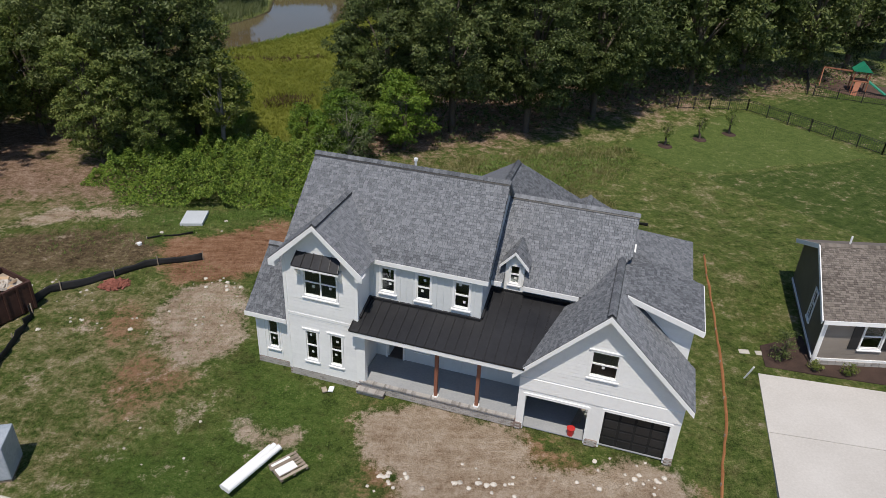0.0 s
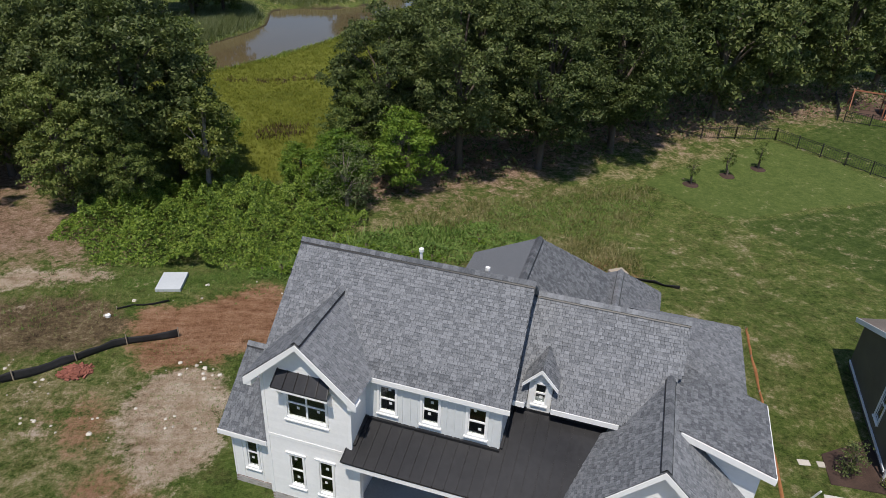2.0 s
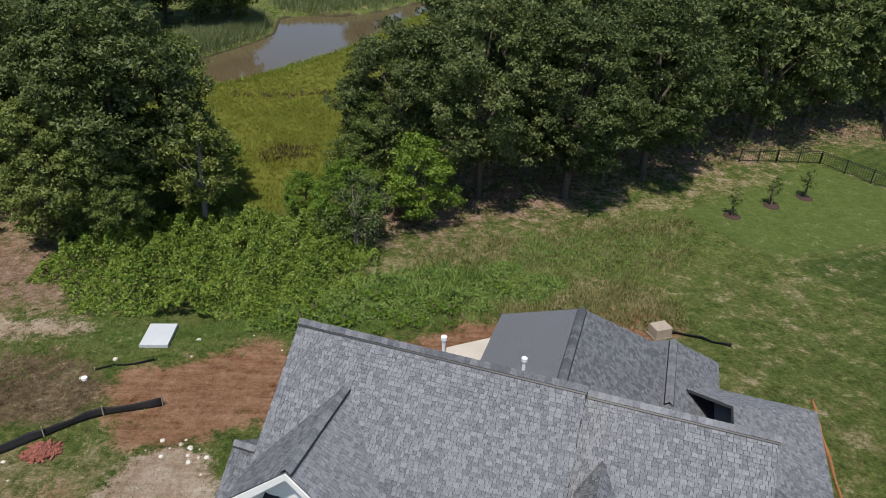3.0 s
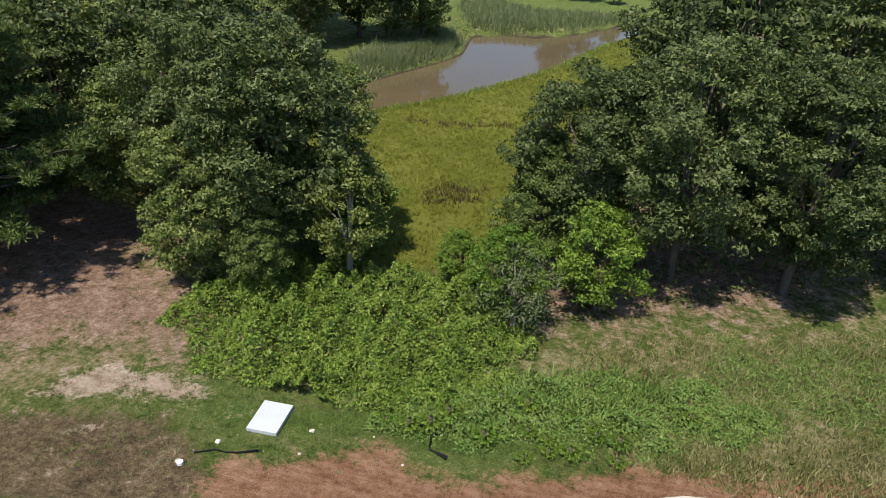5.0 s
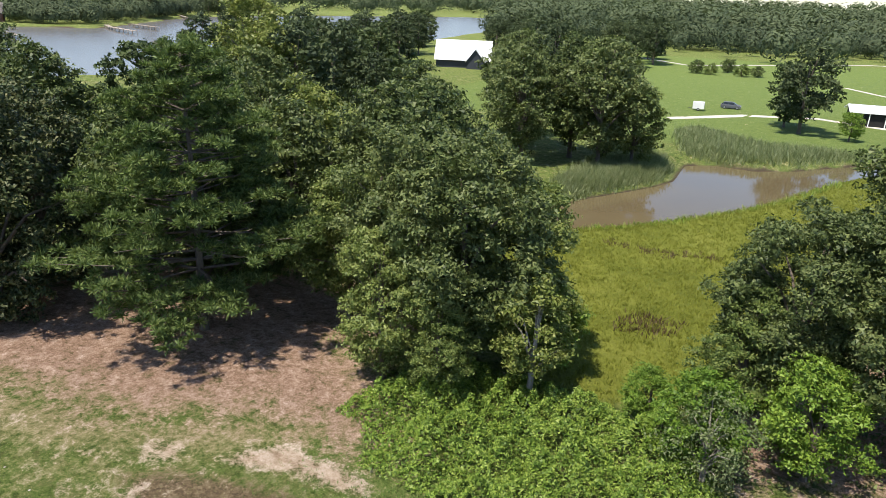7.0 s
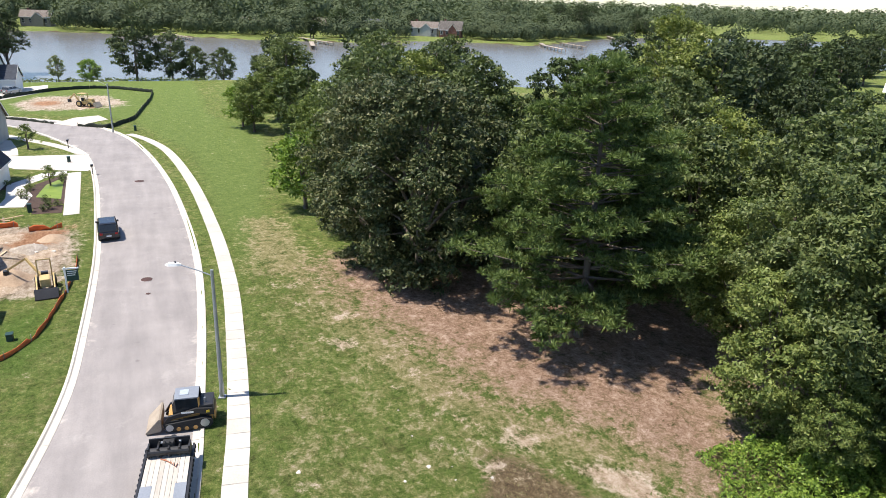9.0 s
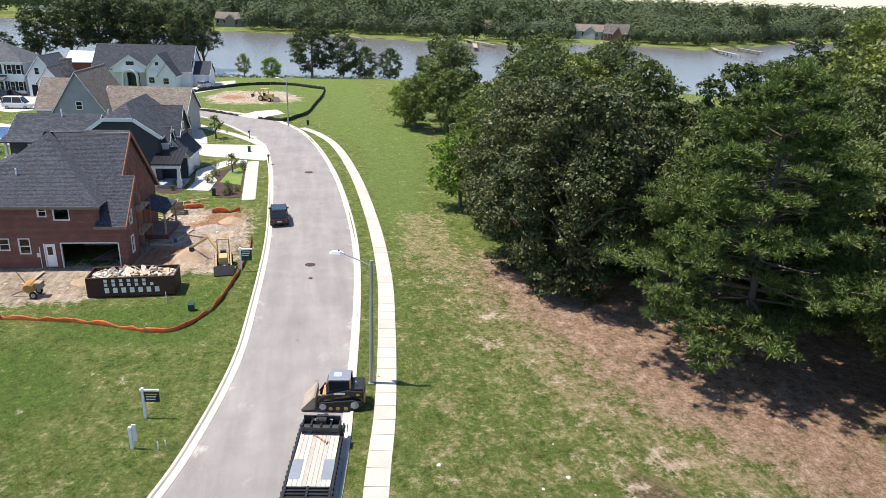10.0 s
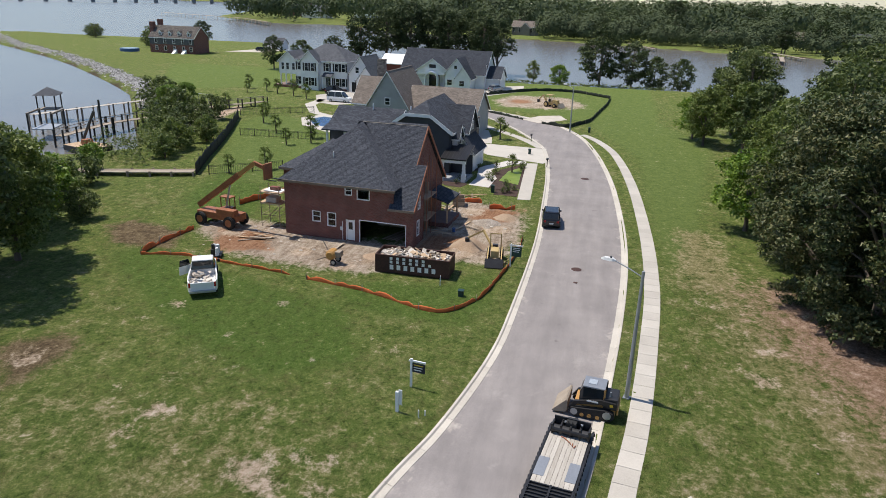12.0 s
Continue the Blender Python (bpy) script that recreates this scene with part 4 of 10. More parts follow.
def broadleaf(seed, height, radius, leaves, material, size=0.3, low=0.22, lobes=26, lobe=0.34, bark="bark", open_=0.0, label="", flat=1.0, limbs=3):
    """A broadleaved tree: trunk, limbs to every lobe, and a crown of leaves on uneven lobes."""
    rng = np.random.default_rng(seed)
    root = thing("tree", Matrix(), label, "tree")
    zc = height * (low + 1) / 2
    hz = height * (1 - low) / 2
    cs, rs = [], []
    for i in range(lobes):
        u = 1 - 2 * (i + 0.5) / lobes
        a = i * 2.39996 + rng.uniform(-0.5, 0.5)
        q = math.sqrt(max(0, 1 - u * u))
        reach = radius * (1.0 - 0.22 * max(0, u)) * rng.uniform(0.5, 0.86)
        cs.append((q * math.cos(a) * reach, q * math.sin(a) * reach, zc + u * hz * rng.uniform(0.64, 0.9)))
        rs.append(radius * lobe * rng.uniform(0.55, 1.2))
    cs, rs = np.array(cs), np.array(rs)
    # sprays: each lobe carries twig ends, and the leaves gather round them
    sprays = 22
    tw = rng.normal(size=(len(cs), sprays, 3))
    tw[:, :, 2] += 0.35
    tw /= np.linalg.norm(tw, axis=2, keepdims=True)
    sr = rs[:, None] * rng.uniform(0.62, 1.08, (len(cs), sprays))
    sc = cs[:, None, :] + tw * sr[:, :, None] * np.array((1, 1, 0.8 * flat))
    share = rng.choice(len(cs), size=leaves, p=rs ** 2 / (rs ** 2).sum())
    spray = rng.integers(0, sprays, leaves)
    spread = (0.17 + 0.12 * open_) * rs[share] + 0.1
    off = rng.normal(size=(leaves, 3)) * spread[:, None] * np.array((0.75, 0.75, 0.36))
    c = sc[share, spray] + off
    inner = rng.random(leaves) < 0.12
    c[inner] = cs[share][inner] + (c[inner] - cs[share][inner]) * rng.uniform(0.2, 0.8, (inner.sum(), 1))
    nrm = tw[share, spray] * 0.6 + rng.normal(size=(leaves, 3)) * 0.62 + np.array((0, 0, 0.42))
    c[:, 2] = np.maximum(c[:, 2], 0.3)
    crown = new("crown", leaf_mesh("crown", leaf_tris(rng, c, nrm, size), material))
    crown.parent = root
    top = Vector((rng.uniform(-.4, .4), rng.uniform(-.4, .4), height * 0.8))
    r0 = 0.018 * height + 0.06
    runs = [[(Vector((0, 0, -0.3)), r0 * 1.35), (Vector((0, 0, 0.5)), r0), (top * 0.35, r0 * 0.8), (top * 0.7, r0 * 0.5), (top, r0 * 0.15)]]
    for cc in cs[::limbs]:
        cc = Vector(cc)
        s = top * min(0.75, max(0.18, (cc.z / height) * 0.62))
        m = s.lerp(cc, 0.5) + Vector((0, 0, 0.06 * height))
        runs.append([(s, r0 * 0.4), (m, r0 * 0.26), (cc, r0 * 0.08)])
    t = new("trunk", branch_mesh("trunk", rng, runs, bark))
    t.parent = root
    return root


def pine_tree(seed, height, radius, blades, label, material="pine", low=0.1, size=0.34, spread=1.0):
    """A loblolly-like pine: whorls of drooping boughs carrying brushes of needles."""
    rng = np.random.default_rng(seed)
    root = thing("pine_tree", Matrix(), label, "tree")
    r0 = 0.3
    runs = [[(Vector((0, 0, -0.3)), r0 * 1.3), (Vector((0, 0, 1)), r0), (Vector((0.1, 0.1, height * .5)), r0 * .65), (Vector((0, 0, height * .97)), 0.04)]]
    cc, dd, ww = [], [], []
    z = height * low
    while z < height * 0.97:
        f = (z / height - low) / (1 - low)
        reach = radius * (1 - f) ** 0.72 * (0.75 if f < 0.08 else 1.0) + 0.5
        for k in range(rng.integers(6, 9)):
            a = rng.uniform(0, 2 * math.pi)
            L = reach * rng.uniform(0.6, 1.12)
            rise = rng.uniform(-0.05, 0.22) + 0.25 * f
            p0 = Vector((0, 0, z))
            end = Vector((math.cos(a) * L, math.sin(a) * L, z + L * rise))
            mid = p0.lerp(end, 0.5) - Vector((0, 0, 0.04 * L))
            runs.append([(p0, 0.09 * (1 - f) + 0.02), (mid, 0.05 * (1 - f) + 0.015), (end, 0.012)])
            for j in range(max(3, int(L * 2.3))):
                s = rng.uniform(0.36, 1.0) ** 0.75
                q = p0.lerp(mid, s * 2) if s < 0.5 else mid.lerp(end, s * 2 - 1)
                q = q + Vector((rng.normal() * 0.09 * L, rng.normal() * 0.09 * L, rng.uniform(0.0, 0.3)))
                cc.append(q)
                ww.append(rng.uniform(0.45, 0.85))
        z += height * 0.034
    cc, ww = np.array(cc), np.array(ww)
    who = rng.choice(len(cc), blades, p=ww ** 2 / (ww ** 2).sum())
    d = rng.normal(size=(blades, 3)) * np.array((1, 1, 0.75)) + np.array((0, 0, 0.5))
    d /= np.linalg.norm(d, axis=1, keepdims=True)
    c = cc[who] + d * (rng.uniform(0.1, 0.75, blades) * ww[who])[:, None] * np.array((1, 1, 0.7)) * spread
    side = np.cross(d, rng.normal(size=(blades, 3)))
    side /= np.linalg.norm(side, axis=1, keepdims=True) + 1e-9
    L = (size * rng.uniform(0.7, 1.3, blades))[:, None]
    v = np.empty((blades, 3, 3))
    v[:, 0] = c + d * L * 0.6
    v[:, 1], v[:, 2] = c - d * L * 0.4 + side * L * 0.17, c - d * L * 0.4 - side * L * 0.17
    crown = new("crown", leaf_mesh("crown", v, material))
    crown.parent = root
    t = new("trunk", branch_mesh("trunk", rng, runs, "bark"))
    t.parent = root
    return root


def stand(proto, x, y, turn=0.0, s=1.0, label=""):
    """A copy of a tree, on the ground at x, y."""
    c = copy_thing(proto, Matrix.Translation((x, y, gz(x, y) - 0.05)) @ pose(0, 0, 0, 0, 0, turn) @ Matrix.Diagonal((s, s, s, 1)))
    if label:
        tagged(c, label)
    return c


OAK = "large dark green broadleaved tree at the wood's edge"
oak_a = broadleaf(11, 17.0, 6.6, 50000, "oak", 0.25, 0.1, 46, 0.27, label=OAK)
oak_b = broadleaf(12, 16.0, 6.0, 46000, "oak", 0.245, 0.12, 42, 0.28, label=OAK)
oak_c = broadleaf(13, 18.5, 6.2, 42000, "oak", 0.25, 0.26, 40, 0.28, label=OAK)
mid_a = broadleaf(14, 17.0, 6.4, 15000, "oak", 0.41, 0.1, 40, 0.29, label=OAK)
mid_b = broadleaf(15, 15.0, 5.8, 14000, "maple", 0.4, 0.1, 36, 0.29, label="mid green broadleaved tree in full leaf")
maple_a = broadleaf(21, 12.5, 4.6, 25000, "maple", 0.23, 0.08, 34, 0.29, label="mid green maple-like tree in full leaf")
maple_c = broadleaf(23, 8.0, 3.4, 5000, "bright", 0.36, 0.05, 26, 0.31, label="bright green small tree in full leaf")
maple_b = broadleaf(22, 8.0, 3.4, 15000, "bright", 0.21, 0.05, 26, 0.31, label="bright green small tree in full leaf")
lime_a = broadleaf(31, 8.4, 2.5, 6500, "lime", 0.21, 0.18, 30, 0.24, "pale_bark", 0.8, label="young yellow-green tree with pale forked stems")
lime_b = broadleaf(32, 14.0, 5.0, 15000, "lime", 0.3, 0.15, 30, 0.3, open_=0.4, label="tall yellow-green broadleaved tree")
mag_a = broadleaf(41, 17.0, 6.4, 40000, "magnolia", 0.27, -0.12, 52, 0.24, label="dense dark glossy-leaved evergreen tree")
mag_b = broadleaf(42, 16.0, 6.0, 36000, "magnolia", 0.27, -0.12, 46, 0.25, label="dense dark glossy-leaved evergreen tree")
pine_a = pine_tree(51, 18.6, 8.6, 150000, "tall dark green pine with clumped needles", low=0.135, size=0.27)
pine_b = pine_tree(52, 20.0, 6.2, 50000, "tall dark green pine with clumped needles", low=0.12, size=0.32)
far_a = broadleaf(61, 15.0, 5.6, 4600, "far_oak", 0.62, 0.08, 26, 0.32, limbs=9, label="distant dark green broadleaved tree")
far_b = broadleaf(62, 14.0, 5.8, 4600, "far_maple", 0.62, 0.08, 26, 0.32, limbs=9, label="distant mid green broadleaved tree")
far_p = broadleaf(63, 22.0, 6.6, 6800, "far_oak", 0.6, 0.3, 30, 0.3, limbs=4, label="distant tall dark tree with a bare lower trunk")
shrub_a = broadleaf(71, 2.6, 1.7, 2600, "maple", 0.22, 0.02, 16, 0.36, label="rounded mid green shrub")
shrub_d = broadleaf(72, 3.0, 1.8, 2600, "oak", 0.22, 0.02, 16, 0.36, label="rounded dark green shrub")
shrub_v = broadleaf(73, 5.6, 2.3, 4200, "reed", 0.15, 0.04, 20, 0.34, bark="dead", open_=1.0, limbs=1, label="vine-hung shrub with bare grey dead branches")
PROTOS = [shrub_v, maple_c, oak_a, oak_b, oak_c, mid_a, mid_b, maple_a, maple_b, lime_a, lime_b, mag_a, mag_b, pine_a, pine_b, far_a, far_b, far_p, shrub_a, shrub_d]

PLACED = [
    # the wood behind the house, from the creek towards the play yard
    (oak_b, -4.5, 60.5, 0, 0.86), (oak_a, 1.6, 60.4, 60, 0.95), (oak_a, 8.4, 61.4, 200, 0.9), (oak_b, 15.5, 66, 150, 1.0), (oak_b, 4, 71, 20, 1.08),
    (oak_c, 21, 73.5, 80, 1.05), (oak_c, 28.5, 77, 310, 1.05), (oak_b, 12, 79, 100, 1.1), (oak_c, 36, 82, 30, 1.05), (oak_a, 25, 87, 240, 1.0), (oak_c, 45, 86, 190, 1.0), (oak_b, 37, 93, 70, 1.1), (oak_c, 54, 92, 260, 1.0), (oak_a, 50, 104, 10, 1.05), (oak_c, 63, 99, 130, 1.0), (oak_b, 1, 84, 300, 0.95), (oak_a, 15, 95, 45, 0.95),
    (maple_b, -2.5, 55.5, 40, 0.86), (maple_b, -7.2, 53.2, 130, 0.75), (maple_a, -6.5, 58.5, 10, 0.72), (shrub_v, -6.6, 51.8, 0, 1.0), (maple_b, -10.6, 55.4, 60, 0.5), (maple_b, -9.2, 53.6, 220, 0.36),
    # between the creek and the pine
    (oak_b, -22.5, 55, 210, 1.02), (oak_a, -27, 56.5, 30, 0.92), (maple_a, -20.5, 58, 320, 1.02), (maple_a, -25.5, 50.5, 100, 0.82), (maple_a, -21.5, 50.6, 70, 0.55), (oak_b, -31, 64, 100, 0.95), (lime_a, -17, 53.4, 0, 1.02), (maple_b, -18.2, 57.5, 10, 0.85), (oak_a, -38, 66, 260, 0.92),
    (pine_a, -39.4, 48.2, 0, 1.04), (oak_b, -50, 57.5, 200, 0.95), (oak_b, -49, 49.8, 110, 0.82), (maple_a, -47.5, 62, 20, 1.1), (pine_b, -45.5, 53.5, 90, 0.95), (lime_b, -49.5, 69, 0, 1.05), (oak_b, -42, 60, 140, 0.85), (maple_a, -33, 56, 240, 0.95), (oak_b, -58, 64, 10, 1.0), (oak_a, -64, 72, 80, 0.95), (maple_a, -56, 78, 0, 1.1), (oak_c, -70, 82, 200, 0.95), (oak_a, -48, 84, 300, 1.0), (oak_b, -40, 76, 220, 0.9),
    # dark evergreens along the meadow
    (mag_a, -51.9, 40.9, 0, 1.08), (mag_b, -59.2, 39.3, 70, 1.04), (mag_a, -66.0, 40.6, 200, 0.97), (mag_b, -56.5, 46.5, 160, 1.0), (maple_a, -71.5, 40.5, 60, 1.05), (oak_b, -76, 44, 0, 1.0), (maple_b, -76.5, 37.2, 0, 1.15), (lime_b, -90, 55, 40, 1.2), (oak_a, -84, 48, 100, 1.0), (maple_a, -86, 41.5, 300, 0.95), (maple_a, -97, 46, 10, 1.0), (oak_b, -95, 60, 0, 1.0), (oak_b, -72, 56, 190, 1.0), (oak_a, -104, 55, 30, 1.05),
    (far_b, -112, 46, 10, 0.85), (maple_a, -120, 45, 80, 0.95), (oak_a, -127, 46, 0, 0.95), (maple_a, -124, 39.5, 200, 0.85), (oak_b, -136, 46, 60, 0.92), (far_a, -118, 58, 90, 1.05), (maple_b, -129.5, 38.5, 30, 1.0), (oak_b, -110, 70, 90, 1.0),
    (lime_b, -85, 95, 120, 1.6), (oak_a, -106, 94, 0, 0.86), (oak_b, -98, 106, 30, 1.0), (far_b, -92, 80, 0, 1.1), (far_a, -78, 96, 0, 1.1), (oak_a, -132, 152, 0, 1.1), (far_b, -120, 140, 40, 1.2), (far_a, -140, 128, 0, 1.0),
    # beyond the creek
    (oak_a, -37, 113, 0, 1.05), (oak_b, -43, 117, 80, 1.05), (oak_a, -47, 109, 160, 0.95), (oak_b, -52, 118, 30, 1.05), (oak_c, -58, 126, 0, 1.0), (oak_a, -40, 124, 220, 1.0), (maple_a, -33.5, 117, 0, 1.05),
    (oak_a, -18.5, 166, 0, 1.02), (maple_b, -10, 164, 0, 0.72), (maple_b, 2, 168, 80, 0.9), (far_b, -22, 172, 30, 0.9), (shrub_d, -64.5, 268, 0, 1.6), (shrub_a, -59.5, 267, 50, 1.4), (shrub_d, -57, 280, 80, 1.7), (shrub_a, -50.4, 270, 20, 1.5), (shrub_d, -46, 272, 10, 1.3),
    # left bank, seen last
    (oak_b, -43.5, -25, 0, 0.95), (maple_a, -49.5, -26, 60, 1.0), (oak_a, -36.5, -26, 200, 0.9), (maple_a, -55.5, -31, 0, 0.85), (oak_b, -46, -34, 100, 0.95), (maple_b, -60, -31.5, 0, 0.9), (shrub_a, -64.5, -34, 0, 1.5), (shrub_d, -61, -28.8, 50, 1.1), (shrub_a, -68, -36.5, 90, 1.4), (shrub_d, -72, -37, 90, 1.3), (maple_b, -78, -40, 10, 0.5),
    (shrub_d, -98, -42, 0, 1.9), (shrub_d, -104, -46, 70, 2.0), (shrub_a, -93, -38, 0, 1.7), (shrub_d, -112, -49, 140, 2.2), (maple_b, -118, -54, 10, 0.8), (shrub_a, -100, -37, 50, 1.5), (shrub_d, -124, -60, 30, 2.3), (shrub_d, -108, -42, 0, 1.5), (shrub_a, -88, -36.5, 20, 1.2), (shrub_d, -118, -46, 80, 1.6), (maple_b, -128, -57, 200, 0.7),
    # the far bank of the meadow, by the river
    (far_p, -226, -44, 0, 1.0), (far_p, -229, -37, 60, 1.1), (far_p, -231, -30, 110, 1.05), (far_p, -226, -24, 0, 1.0), (far_p, -229, -17, 200, 1.05), (far_p, -222, -12, 20, 0.95), (far_p, -218, -50, 20, 0.9), (far_p, -232, -9, 20, 0.9), (far_a, -214, -58, 0, 0.75), (far_b, -209, -66, 60, 0.7), (far_a, -206, -74, 60, 0.6),
    (oak_a, -211, 23, 0, 1.1), (far_a, -211, 32, 40, 0.85), (far_b, -210, 38, 0, 0.75), (maple_b, -208, 12, 0, 0.9), (lime_a, -207, 4.5, 0, 0.9), (far_b, -207, 45, 10, 0.7),
    (shrub_d, -276, -160, 0, 2.6), (shrub_d, -262, -152, 40, 2.2), (shrub_a, -270, -140, 0, 1.5), (shrub_d, -300, -205, 0, 2.2), (shrub_d, -308, -214, 0, 1.8), (far_p, -250, -122, 0, 0.55),
]
for proto, px_, py_, turn_, s_ in PLACED:
    if math.hypot(px_ + 3, py_ - 18) > 53:
        deep = math.hypot(px_ + 3, py_ - 18) > 128 or (px_ > 10 and py_ > 98)
        proto = {oak_a: far_a if deep else mid_a, oak_b: far_a if deep else mid_a, oak_c: far_a if deep else mid_a, maple_a: far_b if deep else mid_b, maple_b: maple_c}.get(proto, proto)
        s_ = s_ * (0.8 if proto is mid_b else 1.1 if proto is far_a else 1.0)
    stand(proto, px_, py_, turn_, s_)

rng = random.Random(7)
# woods across the water and on the skyline, each tree placed with gaps
def woods(n, box_, protos, keep=lambda x, y: True, s0=0.8, s1=1.2):
    x0, y0, x1, y1 = box_
    k = 0
    while k < n:
        x, y = rng.uniform(x0, x1), rng.uniform(y0, y1)
        if keep(x, y):
            stand(rng.choice(protos), x, y, rng.uniform(0, 360), rng.uniform(s0, s1))
            k += 1


def dry_land(x, y):
    i, j, u, v = cell(x, y)
    return WET[j:j + 2, i:i + 2].max() < 0.02


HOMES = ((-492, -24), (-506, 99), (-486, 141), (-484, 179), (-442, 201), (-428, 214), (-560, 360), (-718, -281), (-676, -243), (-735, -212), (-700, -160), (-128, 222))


def clear_of_house_views(x, y):
    """Off the houses and off a strip from each towards the viewpoint, kept treeless so that they show."""
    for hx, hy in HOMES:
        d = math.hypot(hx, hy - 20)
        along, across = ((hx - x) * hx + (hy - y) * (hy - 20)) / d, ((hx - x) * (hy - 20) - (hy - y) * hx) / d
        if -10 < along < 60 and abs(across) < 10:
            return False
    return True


# no trees on the lines of view to the river and the hall
woods(76, (-215, 70, -60, 340), [far_a, far_b, far_a], lambda x, y: dry_land(x, y) and x < -50 - 0.12 * y and y > 80 and x + 2 > -(0.86 if y < 105 else 1.22) * (y - 21) and math.hypot(x + 128, y - 215) > 22 and not (y > 120 and abs((x + 2) * 0.847 + (y - 22) * 0.534) < 12))
woods(82, (-620, -120, -350, 460), [far_a, far_b, far_a, far_p], lambda x, y: dry_land(x, y) and x < -375 and clear_of_house_views(x, y))


def far_woods(name, line, depth, n, height, label, seed, per, leaf):
    """Far woods as one sheet of tree crowns along a line."""
    r = np.random.default_rng(seed)
    pts = np.array([tuple(p)[:2] for p in resample([Vector((*q, 0)) for q in line], 400)])
    i = r.integers(0, len(pts), n)
    base = pts[i] + r.normal(size=(n, 2)) * depth
    h = height * r.uniform(0.7, 1.2, n)
    d = r.normal(size=(n, per, 3))
    d[:, :, 2] = np.maximum(d[:, :, 2], -0.75) + 0.12
    d /= np.linalg.norm(d, axis=2, keepdims=True)
    rr = h * r.uniform(0.34, 0.5, n)
    c = np.empty((n, per, 3))
    c[:, :, 0] = base[:, None, 0] + d[:, :, 0] * rr[:, None]
    c[:, :, 1] = base[:, None, 1] + d[:, :, 1] * rr[:, None]
    c[:, :, 2] = h[:, None] * 0.5 + d[:, :, 2] * h[:, None] * 0.5 * r.uniform(0.75, 1, (n, per))
    ok = np.array([dry_land(*b) and clear_of_house_views(*b) for b in base])
    c, d = c[ok].reshape(-1, 3), d[ok].reshape(-1, 3)
    v = leaf_tris(r, c, d + np.array((0, 0, 0.15)), height * leaf, 0.8)
    ob = new(name, leaf_mesh(name, v, "woods"))
    return tagged(ob, label, "woodland", kind="stuff")


far_woods("far_woods", [(-500, -60), (-492, 20), (-474, 90), (-458, 150), (-462, 210), (-452, 290), (-512, 390), (-600, 540)], 24, 420, 16, "dense green woodland along the far bank", 1, 300, 0.08)
far_woods("far_woods", [(-700, -560), (-620, -260), (-640, 0), (-620, 300), (-700, 600), (-500, 900), (-200, 1000)], 60, 800, 24, "wooded skyline beyond the river", 2, 170, 0.095)
far_woods("far_woods", [(-1500, -1500), (-1750, -900), (-1700, -300), (-1500, 100), (-1300, 900), (-700, 1500), (0, 1500), (700, 1400)], 140, 1500, 30, "wooded skyline on the horizon", 3, 70, 0.165)
far_woods("far_woods", [(-230, 420), (-130, 400), (-60, 410), (60, 420), (200, 420)], 16, 320, 12, "dark tree belt along a field's end", 4, 300, 0.085)
far_woods("far_woods", [(-420, 520), (-200, 560), (0, 540), (240, 560)], 75, 620, 20, "rolling woodland behind the fields", 5, 260, 0.08)

far_woods("far_woods", [(-470, -190), (-500, -110), (-520, -60)], 14, 110, 15, "wooded point across the river", 6, 200, 0.105)
far_woods("far_woods", [(-460, -30), (-450, 40), (-424, 88), (-404, 140), (-420, 184), (-410, 228), (-388, 246), (-404, 272), (-486, 384)], 9, 460, 11, "trees between the houses on the far bank", 7, 170, 0.1)
far_woods("far_woods", [(-1080, -420), (-980, -300), (-900, -200), (-800, -100)], 50, 260, 19, "wooded far shore beyond the bridge", 8, 110, 0.145)

# the vine-covered thicket below the wood
def thicket(name, poly, n, height, material, size, label, seed, slim=0.6):
    r = np.random.default_rng(seed)
    xs, ys = [p[0] for p in poly], [p[1] for p in poly]
    X, Y = r.uniform(min(xs), max(xs), int(n * 2.2)), r.uniform(min(ys), max(ys), int(n * 2.2))
    dep = inside_depth(poly, X, Y) + np.array([noise.noise((x * 0.5, y * 0.5, seed + 9)) * 1.7 + noise.noise((x * 1.6, y * 1.6, seed)) * 0.6 for x, y in zip(X, Y)])
    k = np.where(dep > r.uniform(-0.6, 0.6, int(n * 2.2)))[0][:n]
    X, Y, dep = X[k], Y[k], dep[k]
    hump = np.array([noise.noise((x * 0.45, y * 0.45, seed)) * 0.55 + noise.noise((x * 1.4, y * 1.4, seed)) * 0.5 for x, y in zip(X, Y)])
    top = height * np.clip(dep / 2.0 + 0.15, 0.08, 1) * np.clip(0.6 + hump * 1.5, 0.06, 1.6)
    Z = land_height(X, Y) + top * r.uniform(0.6, 1.0, len(X)) ** 0.4 + 0.05
    nrm = r.normal(size=(len(X), 3)) * 0.75 + np.array((0, -0.2, 0.8))
    v = leaf_tris(r, np.stack([X, Y, Z], -1), nrm, size, slim)
    return tagged(new(name, leaf_mesh(name, v, material)), label, "undergrowth", kind="stuff")


thicket("vine_thicket", [(-25.5, 50.5), (-24.5, 46.5), (-20.2, 44), (-14.5, 43), (-9, 44.5), (-6.5, 47), (-5, 50), (-8, 54), (-14, 56), (-21, 55)], 70000, 1.8, "vine", 0.17, "bright green vine-covered thicket under the trees", 1)
thicket("undergrowth", [(-8, 51), (0, 57), (10, 61.5), (24, 71), (45, 81), (60, 91), (50, 96), (20, 84), (-2, 68)], 22000, 1.6, "oak", 0.28, "dark shrubby undergrowth beneath the wood", 2)
thicket("weeds", [(-11.5, 42), (-5, 42.8), (1.5, 45.4), (7, 48), (4, 51), (-4, 48.6), (-9, 46.4)], 22000, 0.5, "weed", 0.13, "low green weeds behind the building plot", 3)
